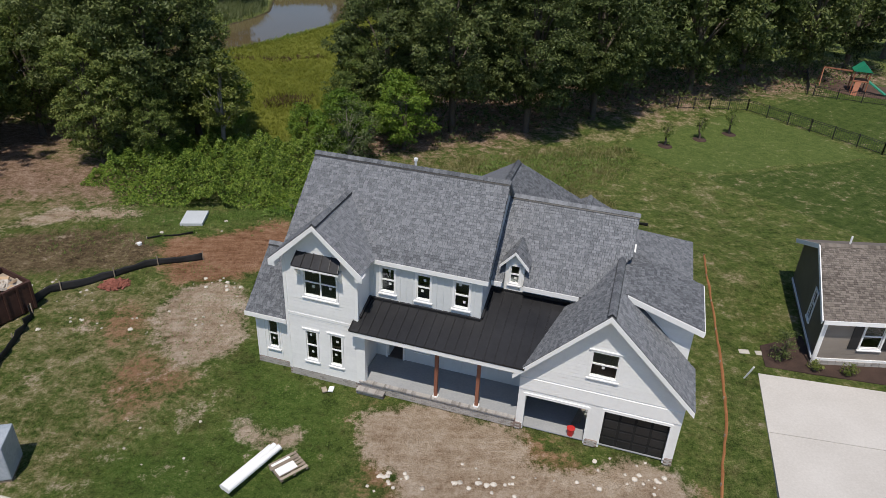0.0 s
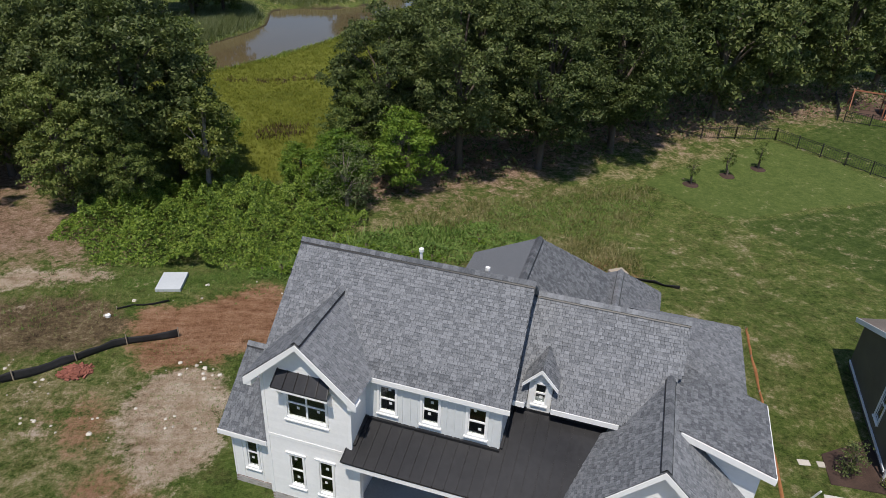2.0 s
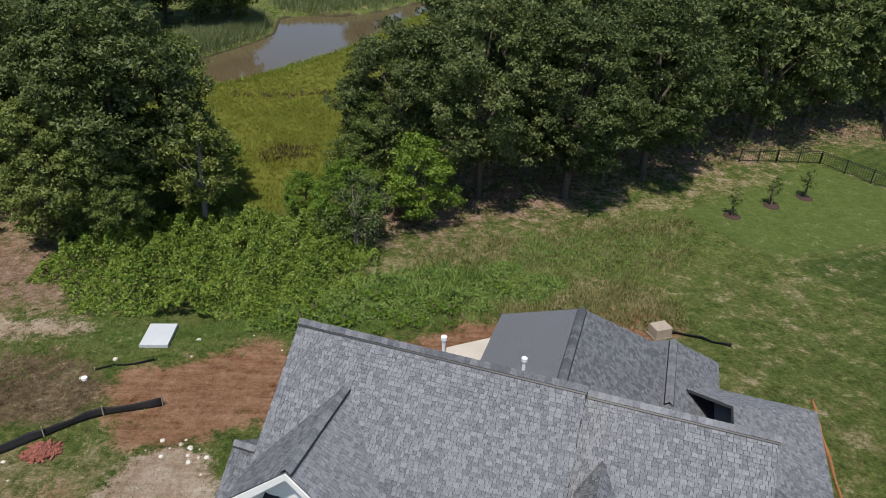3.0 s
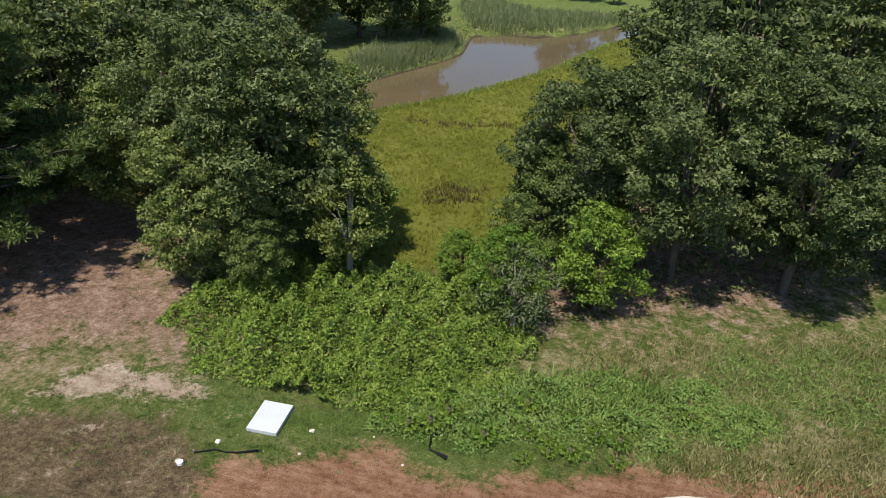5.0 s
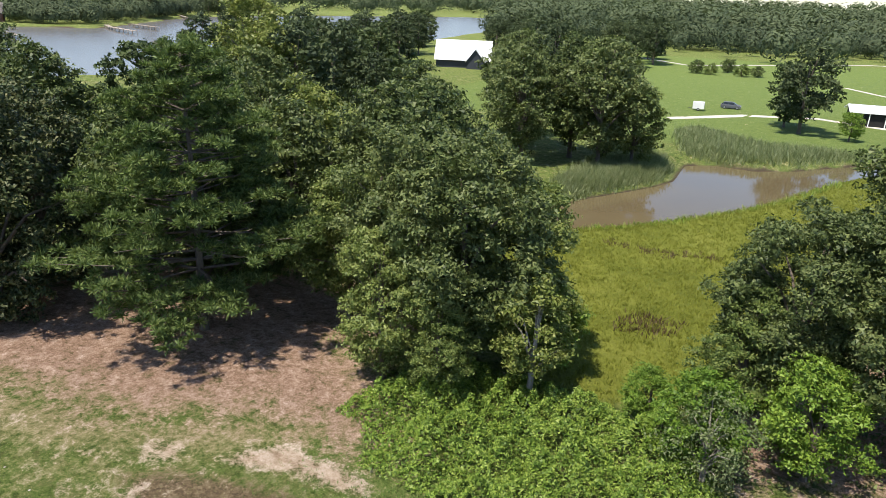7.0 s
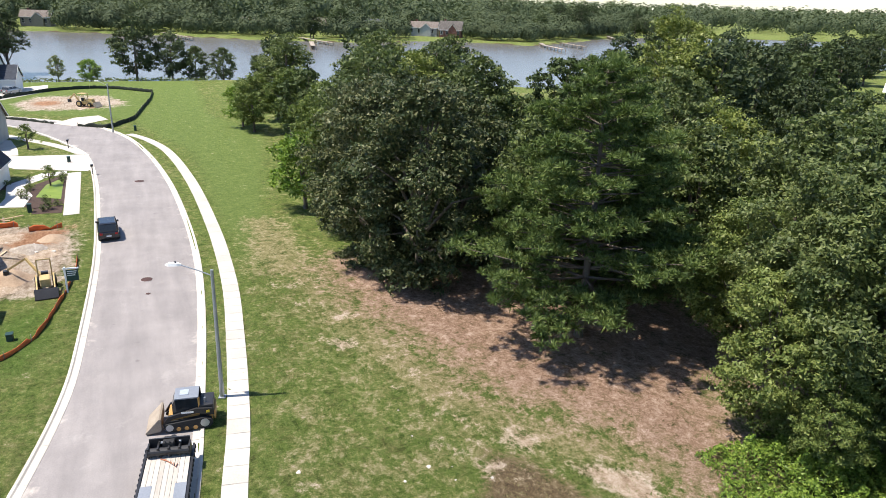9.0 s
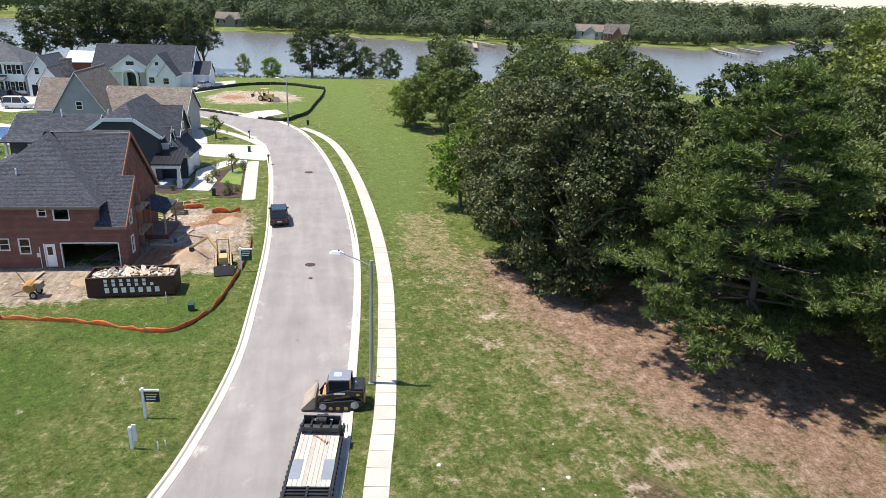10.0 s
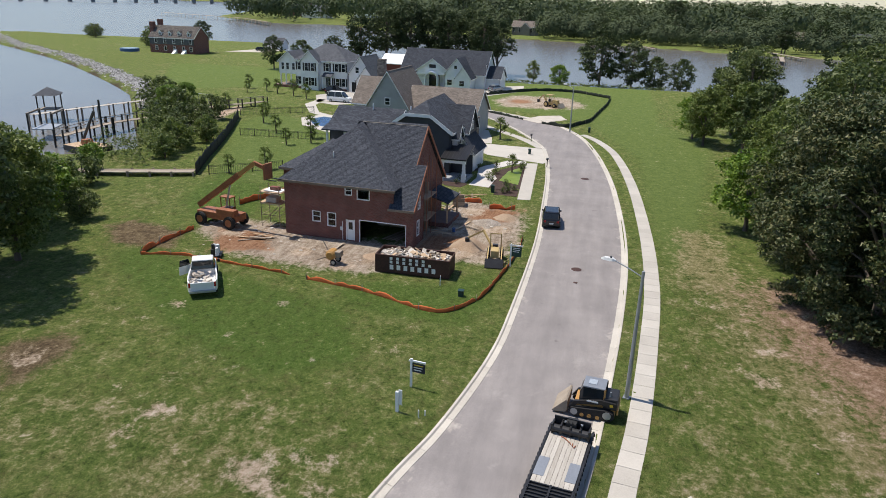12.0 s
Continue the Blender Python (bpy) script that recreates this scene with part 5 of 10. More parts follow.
thicket("weeds", [(4, 48.6), (12, 50), (17, 56), (10, 56), (2, 53)], 7000, 0.3, "weed", 0.2, "straggly pale weeds at the lawn's edge", 4, 0.2)
thicket("bank_shrubs", [(-206, -34), (-203, 0), (-203, 44), (-207, 44), (-209, 0), (-211, -34)], 3500, 1.0, "oak", 0.5, "low shrubs along the river bank", 7)
thicket("bank_shrubs", [(-86, -50), (-82, -36), (-96, -38), (-112, -44), (-130, -58), (-140, -72), (-128, -66), (-108, -54), (-96, -45)], 16000, 2.8, "oak", 0.34, "tangled green shrubs on the inlet's bank", 8)
def tufts(poly, n, material, size, label, seed, clump=5, broad=0.13):
    """Tussocks of grass blades standing on the ground."""
    r = np.random.default_rng(seed)
    xs, ys = [p[0] for p in poly], [p[1] for p in poly]
    X, Y = r.uniform(min(xs), max(xs), n * 2), r.uniform(min(ys), max(ys), n * 2)
    k = np.where(inside_depth(poly, X, Y) > r.uniform(-1, 1, n * 2))[0][:n]
    X, Y = np.repeat(X[k], clump), np.repeat(Y[k], clump)
    m = len(X)
    X, Y = X + r.normal(size=m) * size * 0.4, Y + r.normal(size=m) * size * 0.4
    Z = land_height(X, Y)
    a = r.uniform(0, 6.283, m)
    h = size * r.uniform(0.5, 1.2, m)
    lean = r.normal(size=(m, 2)) * 0.45
    v = np.empty((m, 3, 3))
    w = size * broad
    v[:, 0] = np.stack([X - np.cos(a) * w, Y - np.sin(a) * w, Z - 0.02], -1)
    v[:, 1] = np.stack([X + np.cos(a) * w, Y + np.sin(a) * w, Z - 0.02], -1)
    v[:, 2] = np.stack([X + lean[:, 0] * h, Y + lean[:, 1] * h, Z + h], -1)
    return tagged(new("grass_tufts", leaf_mesh("grass_tufts", v, material)), label, "grass", kind="stuff")


tufts([(-20, 20), (-3, 17), (-2, 23.5), (-9, 26), (-9, 34), (-14, 36), (-20, 33)], 4000, "weed", .085, "short green grass tufts on the building plot", 1)
tufts([(-24, 36), (-16, 39), (-8, 41), (0, 44), (6, 46), (12, 50), (16, 60), (0, 53), (-6, 46), (-16, 43.5), (-24, 44)], 4200, "weed", .17, "rough green grass behind the plot", 2)
tufts([(-2, 47), (4, 49), (10, 49.5), (14, 51), (18, 59), (8, 56.5), (-3, 51)], 2200, "straw", .3, "tall pale dry grass at the lawn's edge", 3)
tufts([(-60, 30), (-34, 25), (-24, 30), (-17, 36), (-24, 42), (-40, 38), (-58, 36)], 4000, "straw", .1, "thin dry grass on the verge", 4)
tufts([(-30, 24.4), (-48, 27), (-60, 28.4), (-56, 32), (-34, 27)], 3000, "weed", .085, "green verge grass beside the pavement", 5)
tufts([(-26, 4), (-30, 10.6), (-46, 14), (-48, 2), (-44, -8), (-32, -6)], 3500, "weed", .08, "green grass tufts on the open lawn", 6)
tufts([(-35.4, 97), (-38, 105), (-37.5, 118), (-31.6, 126), (-28.8, 117), (-30.8, 110.8), (-34.4, 102)], 4200, "reed", 1.35, "tall pale green reeds on the creek bank", 25, 4, 0.05)
tufts([(-29.5, 131.6), (-36.6, 150), (-34.8, 158), (-21.8, 149), (-8, 151), (6, 158), (20, 158), (20, 155), (2, 157), (-6, 151.4), (-14.6, 139), (-20, 134)], 5200, "reed", 1.15, "tall pale green reeds on the far bank", 26, 4, 0.06)
tufts(MARSH, 16000, "reed_yellow", .26, "yellow-green salt marsh grass", 7, 5)
tufts([(-17.3, 68), (-15.4, 70.6), (-13, 71), (-12.6, 69), (-13.7, 67.4), (-15.8, 66.6)], 80, "dead_reed", .42, "brown dead marsh grass in a clump", 8, 6)
tufts([(-24.4, 85.6), (-20.8, 84.9), (-17.3, 86.4), (-13.6, 87.9), (-13.7, 87.3), (-17.3, 85.7), (-20.8, 84.2), (-24.3, 84.8)], 160, "dead_reed", .4, "brown marsh grass along a ditch", 9, 5)
tufts([(-31, 87), (-27, 91.4), (-23.4, 96.6), (-20.4, 101.6), (-17.4, 107.4), (-14.4, 114.4), (-12, 123), (-8.6, 133), (-7, 133), (-10, 122), (-13, 113), (-16, 106), (-19, 100), (-22.4, 94.6), (-26.4, 89.6)], 1500, "vine", .5, "tall green grass along the creek's bank", 10, 5)
tufts([(-.6, 43.9), (3.3, 46.2), (7.1, 47.9), (10.3, 49.3), (12.5, 48), (13.6, 46.6), (12.8, 44.1), (10.1, 43.4), (8, 43.9), (4.4, 43.5)], 1600, "straw", .3, "bleached dry grass beside the bare earth", 11, 4)
tufts([(-13, 44), (-11.4, 44.8), (-7.5, 46), (-3, 49), (1.5, 50.4), (2.4, 49.2), (.4, 47), (-6, 45)], 420, "weed", .55, "tall grass stems at the thicket's foot", 12, 5)
for proto in PROTOS:
    for o in (*proto.children_recursive, proto):
        bpy.data.objects.remove(o)

# garden shrubs and young trees at the finished houses
rs = random.Random(31)
shr = broadleaf(230, .9, .6, 260, "oak", .14, .0, 8, .45, label="small round shrub in a bed")
for x, y in ((-88.6, 9), (-91.5, 8.7), (-86.6, 11), (-84, 11.5), (-83.4, 11), (-95.5, 6.3), (-97.6, 8.4), (-87, 2), (-86.2, 4.8), (-87.6, 5.2), (-89.4, 8.4), (-85.2, 12.2), (-93, 8.9), (-96, 12), (-98, 12)):
    copy_thing(shr, Matrix.Translation((x, y, .0)) @ Matrix.Diagonal((*([rs.uniform(.7, 1.3)] * 3), 1)))
wp = broadleaf(232, .55, .38, 170, "bright", .13, .0, 7, .5, label="dark green weed growing behind the plot")
for x, y in ((-8, 44), (-10.7, 42.8), (-7.5, 45), (-4.6, 45.7), (-4.3, 44), (-3.4, 43.8), (-1.6, 45.3), (-1.3, 44.7), (-.3, 44.5), (-3.2, 43.1), (-2.8, 45.9), (2.8, 47.3), (-5.9, 45.8), (-8.6, 43.1), (-9.5, 42.7), (-.3, 43.4), (-4.2, 42.4), (-2.3, 43.3), (-6.1, 43)):
    copy_thing(wp, Matrix.Translation((x, y, gz(x, y))) @ Matrix.Diagonal((*([rs.uniform(.8, 1.5)] * 3), 1)))
for o in (*wp.children_recursive, wp):
    bpy.data.objects.remove(o)
tl = broadleaf(231, 3.6, 1.0, 700, "maple", .22, .25, 12, .4, label="young garden tree on a thin trunk")
for x, y, s in ((-94.6, 10.9, .75), (-117.6, 6.4, 1.1), (-86, -20.6, .9), (-82.5, -24, .75), (-108, -23, 1.1), (-101.5, -24.5, .8), (-110, -30, .9), (-118, -36, 1.0), (-155, -50, 1.0), (-158, -54, .9), (-152.5, -45, 1.1), (-154, -57, .8), (-161, -60, 1.0), (-149, -40.5, 1.0), (-131, -50, .9), (-104, -21.5, .8), (-125.5, -39, .8)):
    copy_thing(tl, Matrix.Translation((x, y, gz(x, y))) @ Matrix.Diagonal((s, s, s, 1)))
for o in (*shr.children_recursive, shr, *tl.children_recursive, tl):
    bpy.data.objects.remove(o)


# ---- the white house under construction ----
HM = pose(-6.25, 25.5, 0, 0, 0, -17.5)
X_, Y_ = Vector((1, 0, 0)), Vector((0, 1, 0))
BRICK = {}


def brick_mesh(l, d, h, material):
    key = (l, d, h, material)
    if key not in BRICK:
        data = bpy.data.meshes.new("brick")
        bm = boxed(-l / 2, -d / 2, -h / 2, l / 2, d / 2, h / 2)
        bmesh.ops.recalc_face_normals(bm, faces=bm.faces)
        bm.to_mesh(data)
        bm.free()
        data.materials.append(MAT[material])
        BRICK[key] = data
    return BRICK[key]


def brick_strip(parent, x0, x1, y, z0, courses, material="grey_brick", l=0.2, h=0.065, d=0.1, gap=0.012):
    """Courses of single bricks along x, half a brick staggered, on a mortar core."""
    part("mortar_core", boxed(x0, y - d * 0.35, z0, x1, y + 0.1, z0 + courses * (h + gap)), "mortar", parent)
    for c in range(courses):
        x = x0 + (l / 2 if c % 2 else 0)
        while x + l <= x1 + 0.01:
            piece("brick", brick_mesh(l, d, h, material), parent, Matrix.Translation((x + l / 2, y, z0 + (c + 0.5) * (h + gap))))
            x += l + gap


house = thing("house", HM, "white two-storey farmhouse under construction with grey shingles", "house")
W = lambda bm, name="wall", mat="white", label="": part(name, bm, mat, house, label)

# walls of the front gable block
G_WIN = [(0.9, 1.5, 1.42, 3.05), (2.1, 1.5, 2.62, 3.1)]
BAY = (0.98, 4.97, 2.48, 6.3)
gable_poly = [(0, .79), (3.45, .79), (3.45, 6.84), (1.7, 8.4), (0, 6.84)]
W(wall_panel(bmesh.new(), (0, 0, 0), X_, -Y_, gable_poly, G_WIN + [BAY], 0.14), "front_wall")
lap_boards(house, (0, 0, 0), X_, -Y_, [(0.1, .8), (3.35, .8), (3.35, 6.8), (1.7, 8.28), (0.1, 6.8)], [(a - .1, b - .15, c + .1, d + .13) for a, b, c, d in G_WIN + [BAY]])
for x in (0.05, 3.4):
    W(boxed(x - .065, -.04, .79, x + .065, .03, 6.8), "corner_board", "trim")
for a, b, c, d in G_WIN:
    window(house, (0, 0, 0), X_, -Y_, a, b, c, d, marks=2, seed=int(a * 10))
    W(boxed(a - .16, -.07, d + .09, c + .16, -.01, d + .14), "head_trim", "trim")
window(house, (0, 0, 0), X_, -Y_, *BAY, panes=((0, 0, .5, .5), (.5, 0, 1, .5), (0, .5, .5, 1), (.5, .5, 1, 1)), marks=3, seed=5, name="double_window")
W(boxed(-.02, -.03, 3.78, 3.47, 0.0, 3.92), "band_board", "trim")
# the small metal awning over the double window
aw = part("awning", slab(bmesh.new(), [(.68, -.5, 6.64), (2.83, -.5, 6.64), (2.73, -.01, 7.08), (.74, -.01, 7.08)], (0, 0, -.05)), "metal_roof", house, "black standing-seam awning")
for i in range(6):
    t = i / 5
    part("seam", beam(bmesh.new(), (.7 + 2.11 * t, -.5, 6.67), (.75 + 1.97 * t, -.01, 7.11), .03, .06), "metal_roof", aw)
W(boxed(.68, -.5, 6.5, 2.83, -.44, 6.59), "awning_fascia", "trim")
for x in (.78, 2.72):
    W(slab(bmesh.new(), [(x - .05, -.44, 6.5), (x - .05, -.01, 6.5), (x - .05, -.01, 5.9)], (.1, 0, 0)), "bracket", "trim")
# side walls
W(wall_panel(bmesh.new(), (3.45, 0.14, 0), Y_, X_, [(0, .79), (3.2, .79), (3.2, 6.8), (0, 6.8)], [], 0.14), "side_wall")
W(wall_panel(bmesh.new(), (0, 0.14, 0), Y_, -X_, [(0, .79), (9.0, .79), (8.4, 6.0), (4.4, 9.5), (1.0, 6.45), (0, 6.62)], [], 0.14), "gable_wall")
# left wing
L_WIN = (-1.18, 1.45, -0.72, 2.95)
W(wall_panel(bmesh.new(), (0, .3, 0), X_, -Y_, [(-1.82, .75), (0, .75), (0, 3.45), (-1.82, 3.45)], [L_WIN], .14), "wing_wall")
window(house, (0, .3, 0), X_, -Y_, *L_WIN, marks=1, seed=3)
W(wall_panel(bmesh.new(), (-1.82, .44, 0), Y_, -X_, [(0, .75), (4.6, .75), (4.6, 3.4), (2.3, 5.4), (0, 3.4)], [], .14), "wing_gable_wall")
for x in (-1.78, -1.4, -.55, -.2):
    W(boxed(x - .03, .27, .76, x + .03, .3, 3.4), "batten", "trim")
roof_plane(house, [(-2.1, -.05, 3.42), (-.02, -.05, 3.42), (-.02, 2.55, 5.65), (-2.1, 2.55, 5.65)], singles=0, seed=2)
roof_plane(house, [(-.02, 5.2, 3.42), (-2.1, 5.2, 3.42), (-2.1, 2.55, 5.65), (-.02, 2.55, 5.65)], seed=3)
cap_row(house, (-2.1, 2.55, 5.66), (-.1, 2.55, 5.66))
W(boxed(-2.12, -.09, 3.2, -.02, -.04, 3.42), "fascia", "trim")
# upper wall with the three windows, board and batten
B_WIN = [(4.0, 5.1, 4.6, 6.25), (5.63, 5.06, 6.22, 6.25), (7.3, 5.05, 7.93, 6.25)]
W(wall_panel(bmesh.new(), (0, 1.28, 0), X_, -Y_, [(3.45, 4.4), (8.49, 4.4), (8.49, 6.74), (3.45, 6.74)], B_WIN, .14), "upper_wall", "wrap")
W(wall_panel(bmesh.new(), (8.49, 1.42, 0), Y_, X_, [(0, 4.3), (8, 4.3), (7, 6.2), (3.1, 9.5), (0, 6.6)], [], .14), "upper_side_wall", "wrap")
for i, (a, b, c, d) in enumerate(B_WIN):
    window(house, (0, 1.28, 0), X_, -Y_, a, b, c, d, marks=2, seed=20 + i)
for x in (3.62, 4.85, 5.15, 5.42, 6.5, 6.8, 7.08, 8.15, 8.44):
    W(boxed(x - .03, 1.25, 4.5, x + .03, 1.28, 6.6), "batten", "wrap")
W(boxed(3.7, 1.04, 6.5, 8.75, 1.09, 6.7), "fascia", "trim")
W(boxed(3.5, 1.09, 6.5, 8.62, 1.28, 6.54), "soffit", "trim")
# main roof
M_E, M_R = (1.08, 6.7), (4.5, 9.65)
roof_plane(house, [(-.48, M_E[0], M_E[1]), (8.74, M_E[0], M_E[1]), (8.66, M_R[0], M_R[1]), (-.48, M_R[0], M_R[1])], singles=300, seed=4, name="main_roof")
roof_plane(house, [(8.66, 8.6, 6.0), (-.48, 8.6, 6.0), (-.48, 4.5, 9.65), (8.66, 4.5, 9.65)], seed=5, fine=False)
cap_row(house, (-.48, 4.5, 9.67), (8.66, 4.5, 9.67))
W(slab(bmesh.new(), [(-.44, M_E[0], M_E[1] - .32), (-.44, M_E[0], M_E[1] - .12), (-.44, 4.5, 9.53), (-.44, 8.6, 5.88), (-.44, 8.6, 5.68), (-.44, 4.5, 9.33)], (.04, 0, 0)), "rake_board", "trim")
# front gable roof
A_, T_ = (1.7, 8.62), 6.72
roof_plane(house, [(3.78, 1.4, T_), (3.78, -.4, T_), (A_[0], -.4, A_[1]), (A_[0], 3.35, A_[1]), (3.7, 1.0, T_ + .07)][0:4], seed=6)
roof_plane(house, [(-.42, -.4, T_), (-.42, 1.4, T_), (A_[0], 3.35, A_[1]), (A_[0], -.4, A_[1])], seed=7)
cap_row(house, (A_[0], -.4, A_[1] + .02), (A_[0], 3.3, A_[1] + .02))
for s in (-1, 1):
    e = A_[0] + s * 2.12
    W(slab(bmesh.new(), [(e, -.44, T_ - .24), (e, -.44, T_ - .04), (A_[0], -.44, A_[1] - .02), (A_[0], -.44, A_[1] - .24), (e - s * .1, -.44, T_ - .3)], (0, .05, 0)), "rake_board", "trim")
    W(slab(bmesh.new(), [(e, -.38, T_ - .12), (A_[0], -.38, A_[1] - .14), (A_[0], -.01, A_[1] - .14), (e, -.01, T_ - .12)], (0, 0, -.02)), "soffit", "trim")
    W(boxed(e - .3 if s > 0 else e - .02, -.42, T_ - .34, e + .02 if s > 0 else e + .3, .0, T_ - .14), "eave_return", "trim")

# porch: slab, brick edge and step, wall, posts, metal roof
W(boxed(3.45, .02, .5, 10.62, 2.0, .98), "porch_slab", "slab", "smooth grey concrete porch floor")
for i in range(66):
    piece("brick", brick_mesh(.2, .095, .07, "grey_brick"), house, Matrix.Translation((3.5 + i * .108, -.02, .955)) @ pose(0, 0, 0, 0, 0, 90))
brick_strip(house, 3.45, 10.62, .0, .45, 6)
brick_strip(house, 3.42, 4.72, -.3, .45, 3)
for i in range(12):
    piece("brick", brick_mesh(.3, .095, .07, "grey_brick"), house, Matrix.Translation((3.5 + i * .108, -.3, .72)) @ pose(0, 0, 0, 0, 0, 90))
DOOR, PW = (4.02, .98, 4.78, 2.75), (5.45, 1.75, 6.0, 2.75)
W(wall_panel(bmesh.new(), (0, 2.0, 0), X_, -Y_, [(3.45, .98), (10.6, .98), (10.6, 4.4), (3.45, 4.4)], [DOOR, PW], .14), "porch_wall", "wrap")
window(house, (0, 2.0, 0), X_, -Y_, *PW, panes=((0, 0, 1, 1),), seed=8)
for x in [3.6, 5.0, 5.3, 6.3] + [6.75 + .42 * i for i in range(10)]:
    W(boxed(x - .025, 1.97, .99, x + .025, 2.0, 3.8), "batten", "wrap")
part("door_frame", boxed(3.94, 1.95, .98, 4.02, 2.0, 2.84), "trim", house)
part("door_leaf", boxed(4.02, 2.06, .99, 4.07, 2.72, 2.72), "trim", house, "open white entrance door")
part("door_jamb", boxed(4.78, 1.95, .98, 4.86, 2.0, 2.84), "trim", house)
for x, y in ((7.0, .1), (8.85, .1)):
    W(boxed(x - .075, y - .075, .98, x + .075, y + .075, 3.62, .012), "porch_post", "post", "rust-red primed timber post")
    W(boxed(x - .12, y - .12, .975, x + .12, y + .12, 1.05), "post_base", "trim")
W(boxed(3.45, -.06, .98, 3.75, .2, 3.7), "corner_pilaster", "trim")
W(boxed(3.3, -.5, 3.7, 10.65, -.44, 3.94), "porch_fascia", "trim")
W(boxed(3.45, -.1, 3.55, 10.65, .22, 3.8), "porch_beam", "trim")
def pz(y):
    return 4.0 + .352 * (y + .5)
pr = part("porch_roof", slab(bmesh.new(), [(3.2, -.52, pz(-.52)), (10.8, -.52, pz(-.52)), (11.98, 3.02, pz(3.02)), (8.49, 3.02, pz(3.02)), (8.49, 1.27, pz(1.27)), (3.46, 1.27, pz(1.27)), (3.46, -.02, pz(-.02)), (3.2, -.02, pz(-.02))], (0, 0, -.07)), "metal_roof", house, "black standing-seam metal porch roof")
x = 3.24
while x < 11.6:
    y1 = -.02 if x < 3.46 else 1.27 if x < 8.49 else 3.02
    y0 = -.52 if x < 10.8 else -.52 + (x - 10.8) * 3.0
    part("seam", beam(bmesh.new(), (x, y0, pz(y0) + .02), (x, y1, pz(y1) + .02), .025, .05), "metal_roof", pr)
    x += .42
for p, q in (((3.46, 1.24), (8.5, 1.24)), ((8.49, 2.98), (11.95, 2.98))):
    part("flashing", beam(bmesh.new(), (*p, pz(p[1]) + .05), (*q, pz(q[1]) + .05), .12, .1), "metal_roof", pr)
for p, q in (((3.49, .1), (3.49, 1.25)), ((8.54, 1.3), (8.54, 3.0))):
    part("flashing", beam(bmesh.new(), (*p, pz(p[1]) + .06), (*q, pz(q[1]) + .06), .1, .14), "metal_roof", pr)

# lower right range with its dormer
R_E, R_R = (2.62, 5.84), (5.65, 8.58)
W(wall_panel(bmesh.new(), (0, 3.02, 0), X_, -Y_, [(8.49, 4.6), (14, 4.6), (14, 5.9), (8.49, 5.9)], [], .14), "upper_wall", "wrap")
for i in range(10):
    W(boxed(8.7 + .4 * i, 2.99, 5.1, 8.75 + .4 * i, 3.02, 5.8), "batten", "wrap")
roof_plane(house, [(8.5, R_E[0], R_E[1]), (9.04, R_E[0], R_E[1]), (9.04, 3.3, R_E[1] + .615), (9.9, 3.3, R_E[1] + .615), (9.9, R_E[0], R_E[1]), (12.4, R_E[0], R_E[1]), (14.15, R_E[0] + 1.6, R_E[1] + 1.447), (14.15, R_R[0], R_R[1]), (8.5, R_R[0], R_R[1])], seed=8, name="lower_roof")
roof_plane(house, [(14.15, 11.0, 3.63), (8.5, 11.0, 3.63), (8.5, 5.65, 8.58), (14.15, 5.65, 8.58)], seed=9, fine=False)
cap_row(house, (8.55, 5.65, 8.6), (14.15, 5.65, 8.6))
for a, b in ((8.55, 9.0), (9.94, 12.3)):
    W(boxed(a, R_E[0] - .05, R_E[1] - .2, b, R_E[0] + .01, R_E[1] + .01), "fascia", "trim")
D_WIN = (9.27, 5.7, 9.67, 6.56)
W(wall_panel(bmesh.new(), (0, 2.96, 0), X_, -Y_, [(9.05, 5.3), (9.88, 5.3), (9.88, 6.72), (9.46, 7.22), (9.05, 6.72)], [D_WIN], .12), "dormer_wall", "trim")
window(house, (0, 2.96, 0), X_, -Y_, *D_WIN, casing=.07, marks=1, seed=30)
for x in (9.07, 9.82):
    W(boxed(x, 3.02, 5.3, x + .05, 4.2, 6.72), "dormer_side", "trim")
roof_plane(house, [(10.08, 2.75, 6.62), (10.08, 3.65, 6.62), (9.46, 4.4, 7.34), (9.46, 2.75, 7.34)], seed=10)
roof_plane(house, [(8.84, 3.65, 6.62), (8.84, 2.75, 6.62), (9.46, 2.75, 7.34), (9.46, 4.4, 7.34)], seed=11)
for s in (-1, 1):
    W(slab(bmesh.new(), [(9.46 + s * .64, 2.71, 6.48), (9.46 + s * .64, 2.71, 6.62), (9.46, 2.71, 7.34), (9.46, 2.71, 7.2)], (0, .05, 0)), "rake_board", "trim")

# garage wing
GA, GS = (13.75, 7.22), 1.06
def gzr(x):
    return GA[1] - (GS if x < GA[0] else .97) * abs(x - GA[0])
D1, D2, GW = (10.94, .45, 13.5, 2.32), (14.16, .45, 16.72, 2.43), (13.3, 4.05, 14.33, 5.2)
gar = [(10.62, .45), (17.1, .45), (17.1, gzr(17.1) - .1), (13.75, 7.0), (10.62, gzr(10.62) - .1)]
W(wall_panel(bmesh.new(), (0, 0, 0), X_, -Y_, gar, [D1, D2, GW], .14), "garage_front")
lap_boards(house, (0, 0, 0), X_, -Y_, [(10.75, 3.3), (16.9, 3.3), (13.75, 6.75)], [(GW[0] - .1, GW[1] - .15, GW[2] + .1, GW[3] + .13)])
W(boxed(10.62, -.03, 2.62, 17.1, 0.0, 3.22), "frieze_board", "trim")
window(house, (0, 0, 0), X_, -Y_, *GW, marks=1, seed=40)
W(boxed(GW[0] - .16, -.07, GW[3] + .09, GW[2] + .16, -.01, GW[3] + .14), "head_trim", "trim")
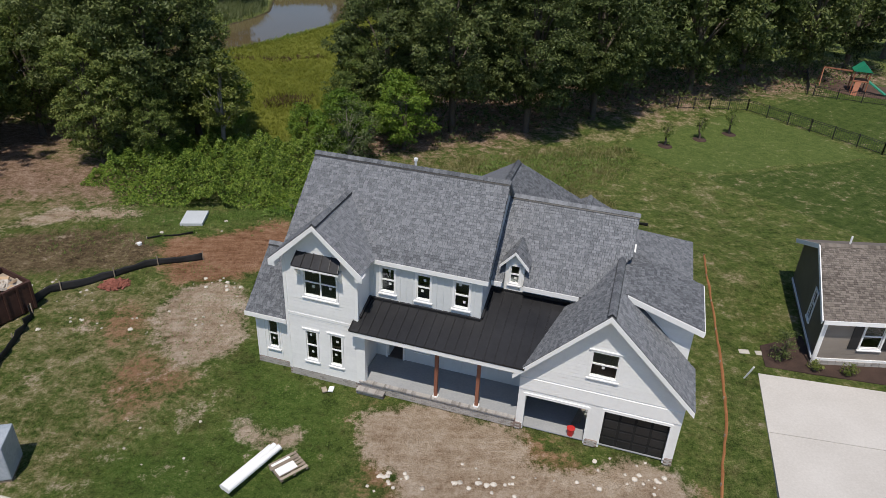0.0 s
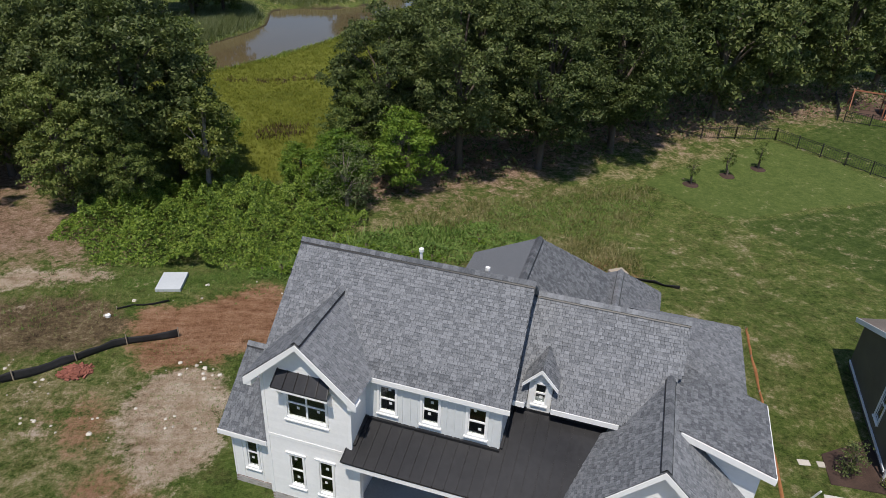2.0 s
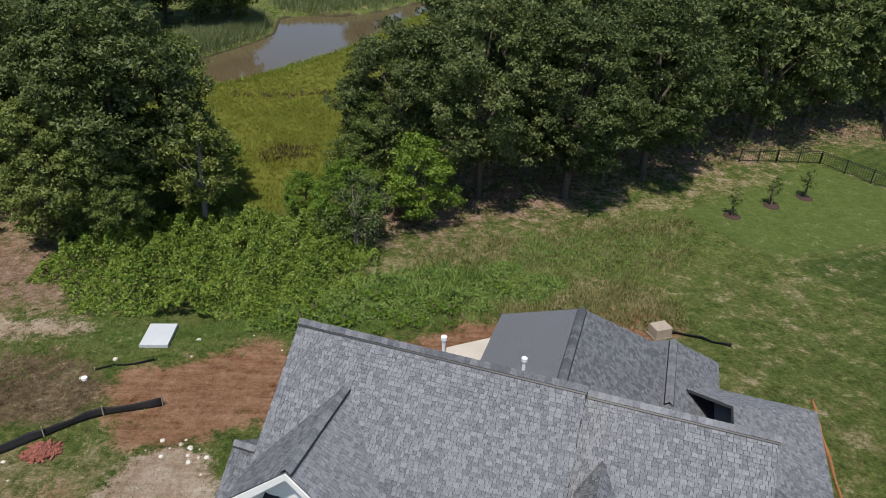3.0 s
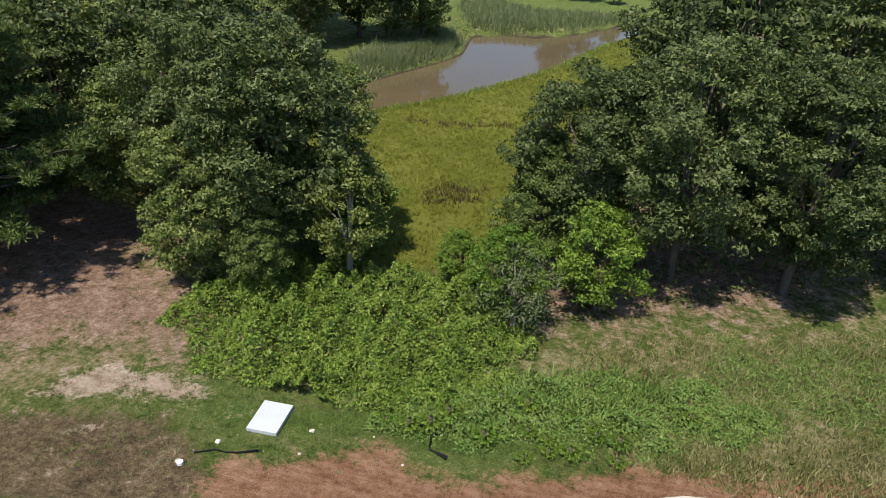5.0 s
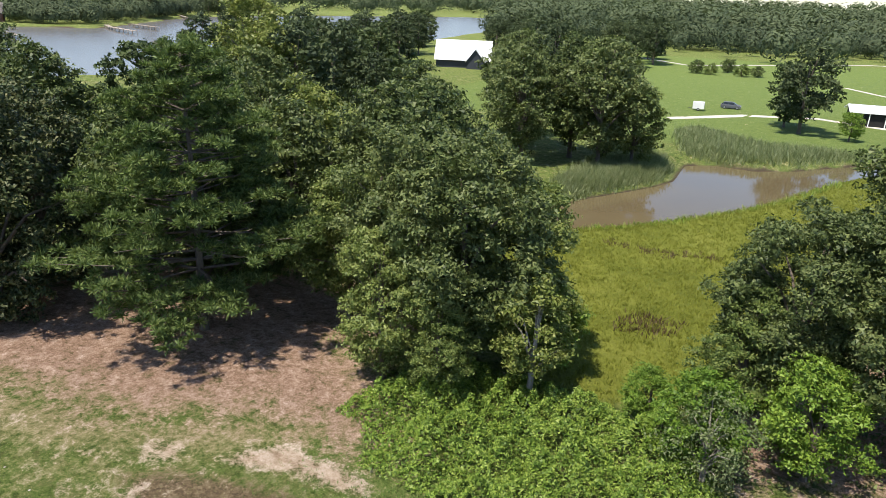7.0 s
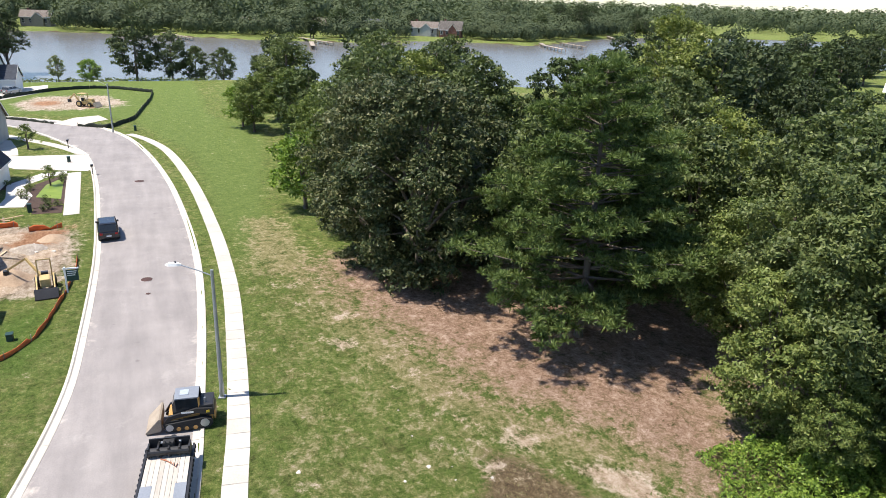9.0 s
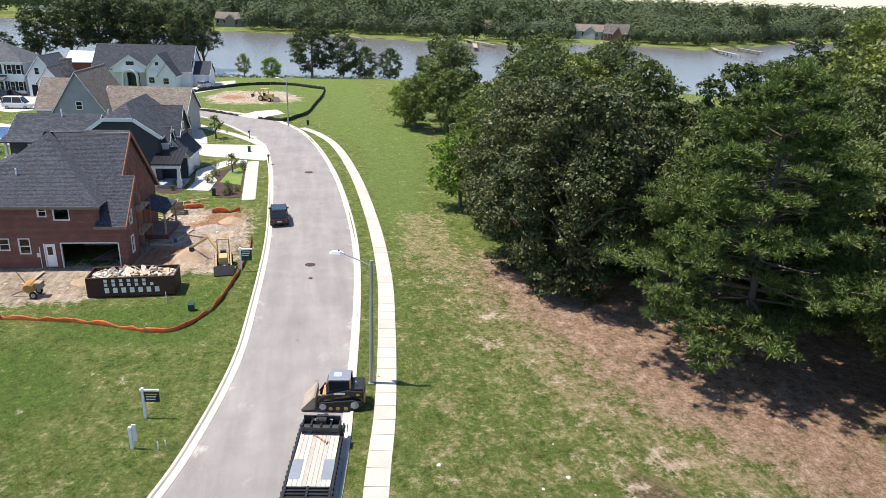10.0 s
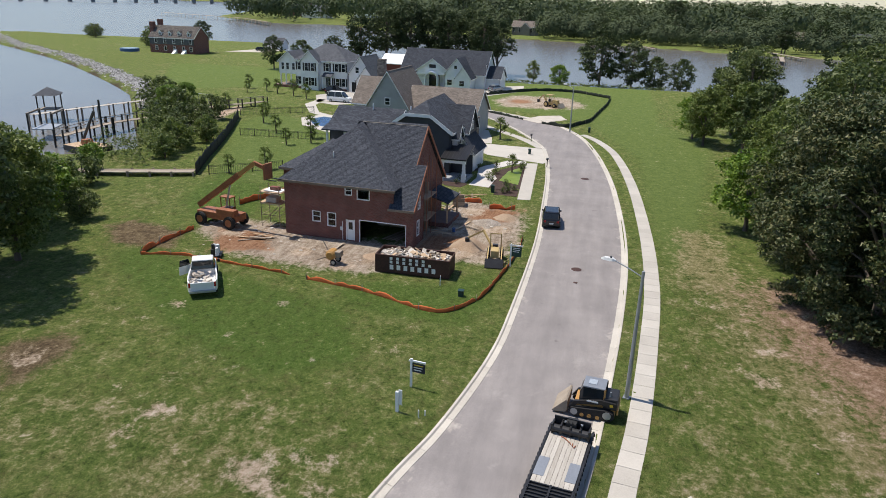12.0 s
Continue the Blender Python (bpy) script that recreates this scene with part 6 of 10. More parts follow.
for a, b, c, d in (D1, D2):
    W(boxed(a - .1, -.04, b + .2, a, .14, d + .1), "door_casing", "trim")
    W(boxed(c, -.04, b + .2, c + .1, .14, d + .1), "door_casing", "trim")
    W(boxed(a, -.05, d, c, .14, d + .12), "door_head", "trim")
for x0, x1 in ((10.62, 10.9), (13.56, 14.08), (16.78, 17.1)):
    brick_strip(house, x0, x1, -.02, .45, 4)
gd = part("garage_door", boxed(D2[0], .2, D2[1], D2[2], .26, D2[3]), "dark", house, "closed black sectional garage door")
for i in range(4):
    for k in range(4):
        part("panel", boxed(D2[0] + .08 + k * .63, .18, .53 + i * .47, D2[0] + .6 + k * .63, .2, .9 + i * .47, .008), "black", gd)
W(boxed(10.7, .15, .45, 17.0, 6.5, .5), "garage_floor", "slab", "dusty grey concrete garage floor")
W(wall_panel(bmesh.new(), (17.1, .14, 0), Y_, X_, [(0, .45), (6, .45), (6, 3.4), (0, 3.4)], [], .14), "garage_side")
W(wall_panel(bmesh.new(), (10.62, .14, 0), Y_, -X_, [(0, .45), (6, .45), (6, 3.8), (0, 3.8)], [], .14), "garage_side")
W(boxed(10.7, 6.0, .45, 17.0, 6.14, 5.5), "garage_back", "wrap")
for i in range(5):
    part("stored_board", beam(bmesh.new(), (12.9 + i * .08, .7 + i * .1, .52), (13.3 + i * .05, 2.4, .9 + .1 * i), .09, .03), "dead", house, "loose timber board leaning in the garage")
roof_plane(house, [(10.35, 3.2, gzr(10.35)), (10.35, -.45, gzr(10.35)), (GA[0], -.45, GA[1]), (GA[0], 4.2, GA[1]), (12.3, 2.65, gzr(12.3))], seed=12, name="garage_roof")
roof_plane(house, [(17.38, -.45, gzr(17.38)), (17.38, 2.3, gzr(17.38)), (14.2, 2.3, gzr(14.2)), (GA[0], 4.2, GA[1]), (GA[0], -.45, GA[1])], seed=13, name="garage_roof")
cap_row(house, (GA[0], -.45, GA[1] + .02), (GA[0], 4.1, GA[1] + .02))
for s, e in ((-1, 10.35), (1, 17.38)):
    W(slab(bmesh.new(), [(e, -.49, gzr(e) - .24), (e, -.49, gzr(e) - .02), (GA[0], -.49, GA[1] - .02), (GA[0], -.49, GA[1] - .26)], (0, .05, 0)), "rake_board", "trim")
    W(slab(bmesh.new(), [(e, -.44, gzr(e) - .12), (GA[0], -.44, GA[1] - .14), (GA[0], -.01, GA[1] - .14), (e, -.01, gzr(e) - .12)], (0, 0, -.02)), "soffit", "trim")

# right-hand bonus wing and the rear roofs
W(wall_panel(bmesh.new(), (0, 2.3, 0), X_, -Y_, [(14, 3.0), (17.0, 3.0), (17.0, 5.8), (14, 6.75)], [], .14), "wing_front")
lap_boards(house, (0, 2.3, 0), X_, -Y_, [(14, 3.05), (16.95, 3.05), (16.95, 5.8), (14, 6.7)], [])
W(wall_panel(bmesh.new(), (17.0, 2.44, 0), Y_, X_, [(0, .45), (3.2, .45), (3.2, 5.7), (0, 5.7)], [], .14), "wing_side")
roof_plane(house, [(17.3, 1.85, 5.87), (17.3, 5.5, 5.87), (13.8, 5.5, 7.0), (13.8, 1.85, 7.0)], seed=14, name="wing_roof")
W(slab(bmesh.new(), [(17.32, 1.8, 5.6), (17.32, 1.8, 5.85), (14.2, 1.8, 6.86), (14.2, 1.8, 6.61)], (0, .05, 0)), "rake_board", "trim")
W(boxed(17.3, 1.86, 5.64, 17.35, 5.5, 5.84), "fascia", "trim")
roof_plane(house, [(17.25, 5.4, 3.95), (17.25, 13.4, 3.95), (13.6, 10.2, 5.75), (13.6, 5.4, 5.75)], seed=15, name="rear_roof")
roof_plane(house, [(17.25, 13.4, 3.95), (10.5, 13.4, 3.95), (13.6, 10.2, 5.75)], seed=16, name="rear_roof")
W(boxed(10.4, 5.6, .45, 16.9, 13.1, 3.9), "rear_wall", "white")
W(boxed(14.0, 5.0, 3.8, 14.3, 8.6, 5.7), "rear_wall", "white")
roof_plane(house, [(11.4, 5.6, 5.0), (11.4, 13.9, 5.0), (7.75, 10.9, 8.1), (7.75, 5.6, 8.1)], seed=17, name="rear_roof")
roof_plane(house, [(4.1, 13.9, 5.0), (4.1, 5.6, 5.0), (7.75, 5.6, 8.1), (7.75, 10.9, 8.1)], seed=18, fine=False)
roof_plane(house, [(11.4, 13.9, 5.0), (4.1, 13.9, 5.0), (7.75, 10.9, 8.1)], seed=19, fine=False)
cap_row(house, (7.75, 6, 8.12), (7.75, 10.9, 8.12))
W(boxed(4.4, 8.9, .45, 11.1, 13.6, 5.0), "rear_wall", "white")
roof_plane(house, [(13.6, 9, 3.7), (13.6, 15.6, 3.7), (11.45, 14.2, 5.35), (11.45, 9, 5.35)], seed=20, name="rear_roof")
roof_plane(house, [(9.3, 15.6, 3.7), (9.3, 9, 3.7), (11.45, 9, 5.35), (11.45, 14.2, 5.35)], seed=21, fine=False)
cap_row(house, (11.45, 10, 5.37), (11.45, 14.2, 5.37))
W(boxed(9.6, 13.0, .3, 13.3, 15.3, 3.7), "rear_wall", "white")
W(boxed(.2, 1.0, .45, 8.3, 8.9, .79), "foundation", "mortar")
brick_strip(house, 0, 3.45, .02, .42, 5)
brick_strip(house, -1.82, 0, .32, .42, 4)
for x, y, z in ((4.15, 5.1, 9.3), (6.55, 6.0, 8.5)):
    v = bmesh.new()
    rod(v, (x, y, z - .6), (x, y, z + .42), .06)
    rod(v, (x, y, z + .42), (x, y, z + .54), .1)
    W(v, "vent_pipe", "trim", "white roof vent pipe")

# ---- the other houses ----
def brick_wall_material(name, dark, light, mortar, w=0.21, h=0.075):
    m, nt, bsdf = nodes_of(name)
    co = nt.nodes.new("ShaderNodeTexCoord").outputs["Object"]
    sep, comb = nt.nodes.new("ShaderNodeSeparateXYZ"), nt.nodes.new("ShaderNodeCombineXYZ")
    nt.links.new(co, sep.inputs[0])
    nt.links.new(math_of(nt, "ADD", sep.outputs[0], sep.outputs[1]), comb.inputs[0])
    nt.links.new(sep.outputs[2], comb.inputs[1])
    b = nt.nodes.new("ShaderNodeTexBrick")
    for k, v in (("Scale", 1.0), ("Mortar Size", 0.012), ("Brick Width", w), ("Row Height", h)):
        b.inputs[k].default_value = v
    b.inputs["Color1"].default_value, b.inputs["Color2"].default_value, b.inputs["Mortar"].default_value = (*dark, 1), (*light, 1), (*mortar, 1)
    nt.links.new(comb.outputs[0], b.inputs["Vector"])
    shade = ramp_of(nt, noise_of(nt, co, 0.8, 4), [(0.3, (0.75, 0.75, 0.75)), (0.7, (1.15, 1.12, 1.1))])
    nt.links.new(mix_of(nt, 1.0, b.outputs[0], shade, "MULTIPLY"), bsdf.inputs["Base Color"])
    bsdf.inputs["Roughness"].default_value = 0.9
    bump_of(nt, bsdf, math_of(nt, "SUBTRACT", 1.0, b.outputs["Fac"]), 0.4, 0.01)
    return m


def lap_material(name, dark, light, course=0.17):
    """Painted lap siding seen from afar: fine shadow lines by relief."""
    m, nt, bsdf = nodes_of(name)
    co = nt.nodes.new("ShaderNodeTexCoord").outputs["Object"]
    sep = nt.nodes.new("ShaderNodeSeparateXYZ")
    nt.links.new(co, sep.inputs[0])
    step = math_of(nt, "FRACT", math_of(nt, "DIVIDE", sep.outputs[2], course))
    nt.links.new(ramp_of(nt, noise_of(nt, co, 0.7, 4), [(0.3, dark), (0.7, light)]), bsdf.inputs["Base Color"])
    bsdf.inputs["Roughness"].default_value = 0.6
    bump_of(nt, bsdf, math_of(nt, "SUBTRACT", 1.0, step), 0.5, 0.02)
    return m


def roof_material(name, dark, light):
    """Shingles seen from afar: courses by relief, tabs by a stretched noise."""
    m, nt, bsdf = nodes_of(name)
    co = nt.nodes.new("ShaderNodeTexCoord").outputs["Object"]
    b = nt.nodes.new("ShaderNodeTexBrick")
    sep, comb = nt.nodes.new("ShaderNodeSeparateXYZ"), nt.nodes.new("ShaderNodeCombineXYZ")
    nt.links.new(co, sep.inputs[0])
    nt.links.new(math_of(nt, "ADD", sep.outputs[0], sep.outputs[1]), comb.inputs[0])
    nt.links.new(sep.outputs[2], comb.inputs[1])
    nt.links.new(comb.outputs[0], b.inputs["Vector"])
    for k, v in (("Scale", 1.0), ("Mortar Size", 0.008), ("Brick Width", 0.36), ("Row Height", 0.11), ("Bias", -0.1)):
        b.inputs[k].default_value = v
    b.inputs["Color1"].default_value, b.inputs["Color2"].default_value, b.inputs["Mortar"].default_value = (*dark, 1), (*light, 1), (*(v * 0.6 for v in dark), 1)
    shade = ramp_of(nt, noise_of(nt, co, 0.9, 4), [(0.3, (0.85, 0.85, 0.85)), (0.7, (1.12, 1.12, 1.12))])
    nt.links.new(mix_of(nt, 1.0, b.outputs[0], shade, "MULTIPLY"), bsdf.inputs["Base Color"])
    bsdf.inputs["Roughness"].default_value = 0.92
    bsdf.inputs["Specular IOR Level"].default_value = 0.25
    return m


MAT.update(
    brick_wall=brick_wall_material("red_brick_wall", (0.13, 0.036, 0.026), (0.22, 0.07, 0.05), (0.22, 0.15, 0.13)),
    stone_wall=brick_wall_material("rubble_stone", (0.12, 0.095, 0.08), (0.34, 0.29, 0.25), (0.2, 0.18, 0.16), 0.45, 0.24),
    navy_lap=lap_material("navy_lap_siding", (0.028, 0.032, 0.044), (0.042, 0.047, 0.06)),
    white_lap=lap_material("white_lap_siding", (0.74, 0.74, 0.73), (0.84, 0.84, 0.83)),
    grey_lap=lap_material("grey_lap_siding", (0.3, 0.305, 0.3), (0.38, 0.385, 0.38)),
    tan_lap=lap_material("taupe_lap_siding", (0.2, 0.17, 0.145), (0.27, 0.235, 0.2)),
    # the taupe siding again, with the unlit side wall's shade in its colour
    shaded_tan_lap=lap_material("shaded_taupe_siding", (0.085, 0.075, 0.062), (0.12, 0.108, 0.09)),
    blue_lap=lap_material("slate_siding", (0.06, 0.065, 0.075), (0.09, 0.095, 0.105)),
    roof_charcoal=roof_material("charcoal_roof", (0.036, 0.041, 0.052), (0.07, 0.077, 0.092)),
    roof_grey=roof_material("grey_roof", (0.075, 0.08, 0.09), (0.13, 0.135, 0.148)),
    roof_brown=roof_material("weathered_brown_roof", (0.15, 0.125, 0.105), (0.24, 0.205, 0.175)),
    roof_slate=roof_material("mottled_slate_roof", (0.07, 0.062, 0.056), (0.19, 0.17, 0.15)),
    plate_roof=surface("dark_seam", (0.03, 0.03, 0.033), (0.06, 0.06, 0.064), 0.4, metal=0.3),
    tin=surface("white_tin_roof", (0.62, 0.63, 0.64), (0.76, 0.77, 0.78), 0.4, 0.5, 6.0, metal=0.2, bump=0.03),
    red_paint=surface("barn_red", (0.13, 0.03, 0.026), (0.2, 0.05, 0.04), 0.7),
    # opaque panes: the dimness of the space behind is put into the colour
    dim_interior_glass=surface("dim_interior_glass", (0.012, 0.015, 0.017), (0.02, 0.024, 0.027), 0.06, bump=0.0, spec=0.6),
    wood=surface("weathered_timber", (0.2, 0.16, 0.12), (0.38, 0.32, 0.25), 0.85, 1.0, 12.0, pieces=0.4),
    new_wood=surface("new_timber", (0.36, 0.24, 0.14), (0.55, 0.4, 0.26), 0.8, 1.0, 12.0, pieces=0.3),
    terracotta=surface("rust_orange_timber", (0.26, 0.1, 0.055), (0.4, 0.17, 0.1), 0.8),
    mulch=surface("dark_mulch", (0.03, 0.018, 0.013), (0.085, 0.052, 0.04), 0.95, 1.5, 14.0, bump=0.6),
    pool_water=surface("pool_water", (0.03, 0.1, 0.24), (0.05, 0.15, 0.32), 0.05, 0.5, 3.0, bump=0.03, spec=0.6),
    riprap=surface("pale_riprap", (0.16, 0.155, 0.145), (0.42, 0.41, 0.39), 0.9, 1.0, 8.0, islands=0.7),
    sand=surface("pale_gravel", (0.4, 0.36, 0.3), (0.56, 0.51, 0.44), 0.95, 0.6, 12.0),
)


def flat_window(parent, origin, along, out, x0, z0, x1, z1, shutters=None, bars=1, frame="trim"):
    """A window of a house farther off: casing, sash bars, panes and, where there are any, shutters."""
    origin, along, out = Vector(origin), Vector(along), Vector(out)

    def bar(bm, xa, za, xb, zb, d0, d1):
        p = [origin + along * x + out * d0 + Vector((0, 0, z)) for x, z in ((xa, za), (xb, za), (xb, zb), (xa, zb))]
        slab(bm, p, out * (d1 - d0))
        return bm
    bm = bmesh.new()
    c = 0.1
    bar(bm, x0 - c, z0 - c, x0, z1 + c, 0.002, 0.06)
    bar(bm, x1, z0 - c, x1 + c, z1 + c, 0.002, 0.06)
    bar(bm, x0, z1, x1, z1 + c, 0.002, 0.06)
    bar(bm, x0, z0 - c, x1, z0, 0.002, 0.07)
    for k in range(bars):
        zm = z0 + (z1 - z0) * (k + 1) / (bars + 1)
        bar(bm, x0, zm - 0.025, x1, zm + 0.025, 0.02, 0.05)
    w = part("window", bm, frame, parent)
    for k in range(bars + 1):
        za, zb = z0 + (z1 - z0) * k / (bars + 1), z0 + (z1 - z0) * (k + 1) / (bars + 1)
        # near-black pane on a solid wall, coloured as an unlit room
        part("pane", bar(bmesh.new(), x0, za + .02, x1, zb - .02, 0.004, 0.02), "dim_interior_glass", w)
    if shutters:
        for xa, xb in ((x0 - c - 0.42, x0 - c - 0.02), (x1 + c + 0.02, x1 + c + 0.42)):
            part("shutter", bar(bmesh.new(), xa, z0 - 0.05, xb, z1 + 0.05, 0.004, 0.05), shutters, w, "dark louvred shutter")
    return w


def gable_block(parent, x0, y0, x1, y1, eave, ridge, axis, wall, roof, z0=0.0, over=0.35, fine=False, trim="trim", front=True):
    """Four walls and a gable roof whose ridge runs along axis."""
    for a, b, o, n, poly in (
            ("x", y0, (x0, y0, 0), -Y_, None), ("x", y1, (x0, y1, 0), Y_, None), ("y", x0, (x0, y0, 0), -X_, None), ("y", x1, (x1, y0, 0), X_, None)):
        L = (x1 - x0) if a == "x" else (y1 - y0)
        p = [(0, z0), (L, z0), (L, eave), (0, eave)]
        if a != axis:
            p = [(0, z0), (L, z0), (L, eave), (L / 2, ridge - 0.08), (0, eave)]
        part("wall", wall_panel(bmesh.new(), o, X_ if a == "x" else Y_, n, p, [], 0.12), wall, parent)
    if axis == "x":
        m, s = (y0 + y1) / 2, (ridge - eave) / ((y1 - y0) / 2)
        e = eave - over * s
        lo = [(x0 - over, y0 - over, e), (x1 + over, y0 - over, e), (x1 + over, m, ridge), (x0 - over, m, ridge)]
        hi = [(x1 + over, y1 + over, e), (x0 - over, y1 + over, e), (x0 - over, m, ridge), (x1 + over, m, ridge)]
        ends = [[(x, y0 - over, e), (x, m, ridge), (x, y1 + over, e)] for x in (x0 - over - .02, x1 + over - .02)]
        vec = (0.05, 0, 0)
    else:
        m, s = (x0 + x1) / 2, (ridge - eave) / ((x1 - x0) / 2)
        e = eave - over * s
        lo = [(x0 - over, y1 + over, e), (x0 - over, y0 - over, e), (m, y0 - over, ridge), (m, y1 + over, ridge)]
        hi = [(x1 + over, y0 - over, e), (x1 + over, y1 + over, e), (m, y1 + over, ridge), (m, y0 - over, ridge)]
        ends = [[(x0 - over, y, e), (m, y, ridge), (x1 + over, y, e)] for y in (y0 - over - .02, y1 + over - .02)]
        vec = (0, 0.05, 0)
    for pts in (lo, hi):
        roof_plane(parent, pts, roof, 0.14, fine)
    for a, b, c in ends:
        for p, q in ((a, b), (b, c)):
            p, q = Vector(p), Vector(q)
            d = Vector((0, 0, -0.24))
            part("rake_board", slab(bmesh.new(), [p + d, q + d, q - Vector((0, 0, .02)), p - Vector((0, 0, .02))], vec), trim, parent)
    for p, q in ((lo[0], lo[1]), (hi[0], hi[1])):
        part("fascia", beam(bmesh.new(), Vector(p) - Vector((0, 0, .12)), Vector(q) - Vector((0, 0, .12)), .05, .2), trim, parent)


def hip_block(parent, x0, y0, x1, y1, eave, slope, wall, roof, z0=0.0, over=0.35, trim="trim", fine=False):
    """Four walls under a hipped roof."""
    for a, o, n in (("x", (x0, y0, 0), -Y_), ("x", (x0, y1, 0), Y_), ("y", (x0, y0, 0), -X_), ("y", (x1, y0, 0), X_)):
        L = (x1 - x0) if a == "x" else (y1 - y0)
        part("wall", wall_panel(bmesh.new(), o, X_ if a == "x" else Y_, n, [(0, z0), (L, z0), (L, eave), (0, eave)], [], 0.12), wall, parent)
    X0, Y0, X1, Y1, e = x0 - over, y0 - over, x1 + over, y1 + over, eave - 0.02
    h = min(X1 - X0, Y1 - Y0) / 2
    r = e + slope * h
    if X1 - X0 >= Y1 - Y0:
        a, b = (X0 + h, (Y0 + Y1) / 2, r), (X1 - h, (Y0 + Y1) / 2, r)
    else:
        a, b = ((X0 + X1) / 2, Y0 + h, r), ((X0 + X1) / 2, Y1 - h, r)
    A, B, C, D = (X0, Y0, e), (X1, Y0, e), (X1, Y1, e), (X0, Y1, e)
    if X1 - X0 >= Y1 - Y0:
        faces = [(A, B, b, a), (B, C, b), (C, D, a, b), (D, A, a)]
    else:
        faces = [(A, B, a), (B, C, b, a), (C, D, b), (D, A, a, b)]
    for f in faces:
        f = [p for i, p in enumerate(f) if (Vector(p) - Vector(f[i - 1])).length > 0.02]
        roof_plane(parent, f, roof, 0.12, fine)
    for p, q in ((A, B), (B, C), (C, D), (D, A)):
        part("fascia", beam(bmesh.new(), Vector(p) - Vector((0, 0, .13)), Vector(q) - Vector((0, 0, .13)), .05, .2), trim, parent)


def chimney(parent, x, y, z0, z1, w, d, material):
    bm = boxed(x - w / 2, y - d / 2, z0, x + w / 2, y + d / 2, z1)
    box(bm, x - w / 2 - .06, y - d / 2 - .06, z1 - .25, x + w / 2 + .06, y + d / 2 + .06, z1 - .05)
    part("chimney", bm, material, parent)


# the taupe neighbour beside the drive
nb = thing("house", pose(19.05, 27.3, 0.45, 0, 0, -2.0), "taupe one-storey house with a brown shingle roof", "house")
part("wall", wall_panel(bmesh.new(), (0, 0, 0), X_, -Y_, [(0, 0), (14, 0), (14, 2.9), (0, 2.9)], [(2.0, 1.1, 2.95, 2.45), (7, 1.1, 8, 2.45)], .14), "tan_lap", nb)
# side wall in the darker copy: its shade is put into the colour
part("wall", wall_panel(bmesh.new(), (0, .14, 0), Vector((.27, .963, 0)), Vector((-.963, .27, 0)), [(0, 0), (7.9, 0), (7.9, 2.9), (3.95, 4.62), (0, 2.9)], [(2.3, 1.0, 2.9, 2.6)], .14), "shaded_tan_lap", nb)
window(nb, (0, 0, 0), X_, -Y_, 2.0, 1.1, 2.95, 2.45, seed=50)
window(nb, (0, 0, 0), X_, -Y_, 7, 1.1, 8, 2.45, seed=51)
for xa in (1.42, 3.06, 6.42, 8.12):
    part("shutter", boxed(xa, -.05, 1.05, xa + .46, -.003, 2.5, .01), "black", nb, "dark brown panelled shutter")
window(nb, (0, .14, 0), Vector((.27, .963, 0)), Vector((-.963, .27, 0)), 2.3, 1.0, 2.9, 2.6, seed=52)
roof_plane(nb, [(-.45, -.4, 2.85), (14.2, -.4, 2.85), (15.3, 3.75, 4.72), (.65, 3.75, 4.72)], "shingle_brown", 0.12, True, seed=60)
roof_plane(nb, [(16.4, 7.95, 2.85), (1.75, 7.95, 2.85), (.65, 3.75, 4.72), (15.3, 3.75, 4.72)], "shingle_brown", 0.12, False)
cap_row(nb, (.65, 3.75, 4.74), (15.3, 3.75, 4.74), "shingle_brown")
part("fascia", boxed(-.37, -.45, 2.65, 14.3, -.4, 2.86), "trim", nb)
for p, q in (((-.45, -.4, 2.75), (.65, 3.75, 4.62)), ((.65, 3.75, 4.62), (1.75, 7.95, 2.75))):
    part("rake_board", beam(bmesh.new(), p, q, .05, .24), "trim", nb)
part("corner_board", boxed(-.03, -.04, 0, .12, .1, 2.85), "trim", nb)
part("base_trim", boxed(0, -.05, .28, 14, .0, .4), "trim", nb)
part("downpipe", rod(bmesh.new(), (-.12, -.1, .05), (-.3, -.38, 2.6), .04), "trim", nb, "white downpipe")
part("base_trim", beam(bmesh.new(), (-.05, .14, .33), (2.1, 7.75, .33), .06, .12), "trim", nb)
for i in range(40):
    piece("stone", brick_mesh(.34, .1, .13, "grey_brick"), nb, Matrix.Translation((.2 + (i % 20) * .36, -.03, .07 + .14 * (i // 20))))
part("vent_pipe", rod(bmesh.new(), (2.3, 4.0, 4.5), (2.3, 4.0, 5.15), .05), "trim", nb)

drive = thing("driveway", pose(0, 0, 0), "pale concrete drive with sawn joints", "driveway", kind="structure")
DX = [Vector((16.0, 26.35, 0)), Vector((23.1, 24.95, 0)), Vector((30.6, 23.35, 0))]
DY = Vector((-2.2, -7.6, 0))
for i in range(2):
    for k in range(4):
        a, b = DX[i], DX[i + 1]
        g = 0.015
        e = (b - a).normalized() * g
        n = DY.normalized() * g
        h = Vector((0, 0, .52))
        p = [a + DY * (k / 1.9) + e + n, b + DY * (k / 1.9) - e + n, b + DY * ((k + 1) / 1.9) - e - n, a + DY * ((k + 1) / 1.9) + e - n]
        part("slab", slab(bmesh.new(), [q + h for q in p], (0, 0, -.3)), "drive", drive)
bed = bmesh.new()
slab(bed, [(17.0, 28.6, .5), (16.6, 26.9, .5), (24, 25.35, .5), (31, 24, .5), (31, 26.9, .5), (19.2, 27.3, .5), (19.6, 29.6, .5)], (0, 0, -.3))
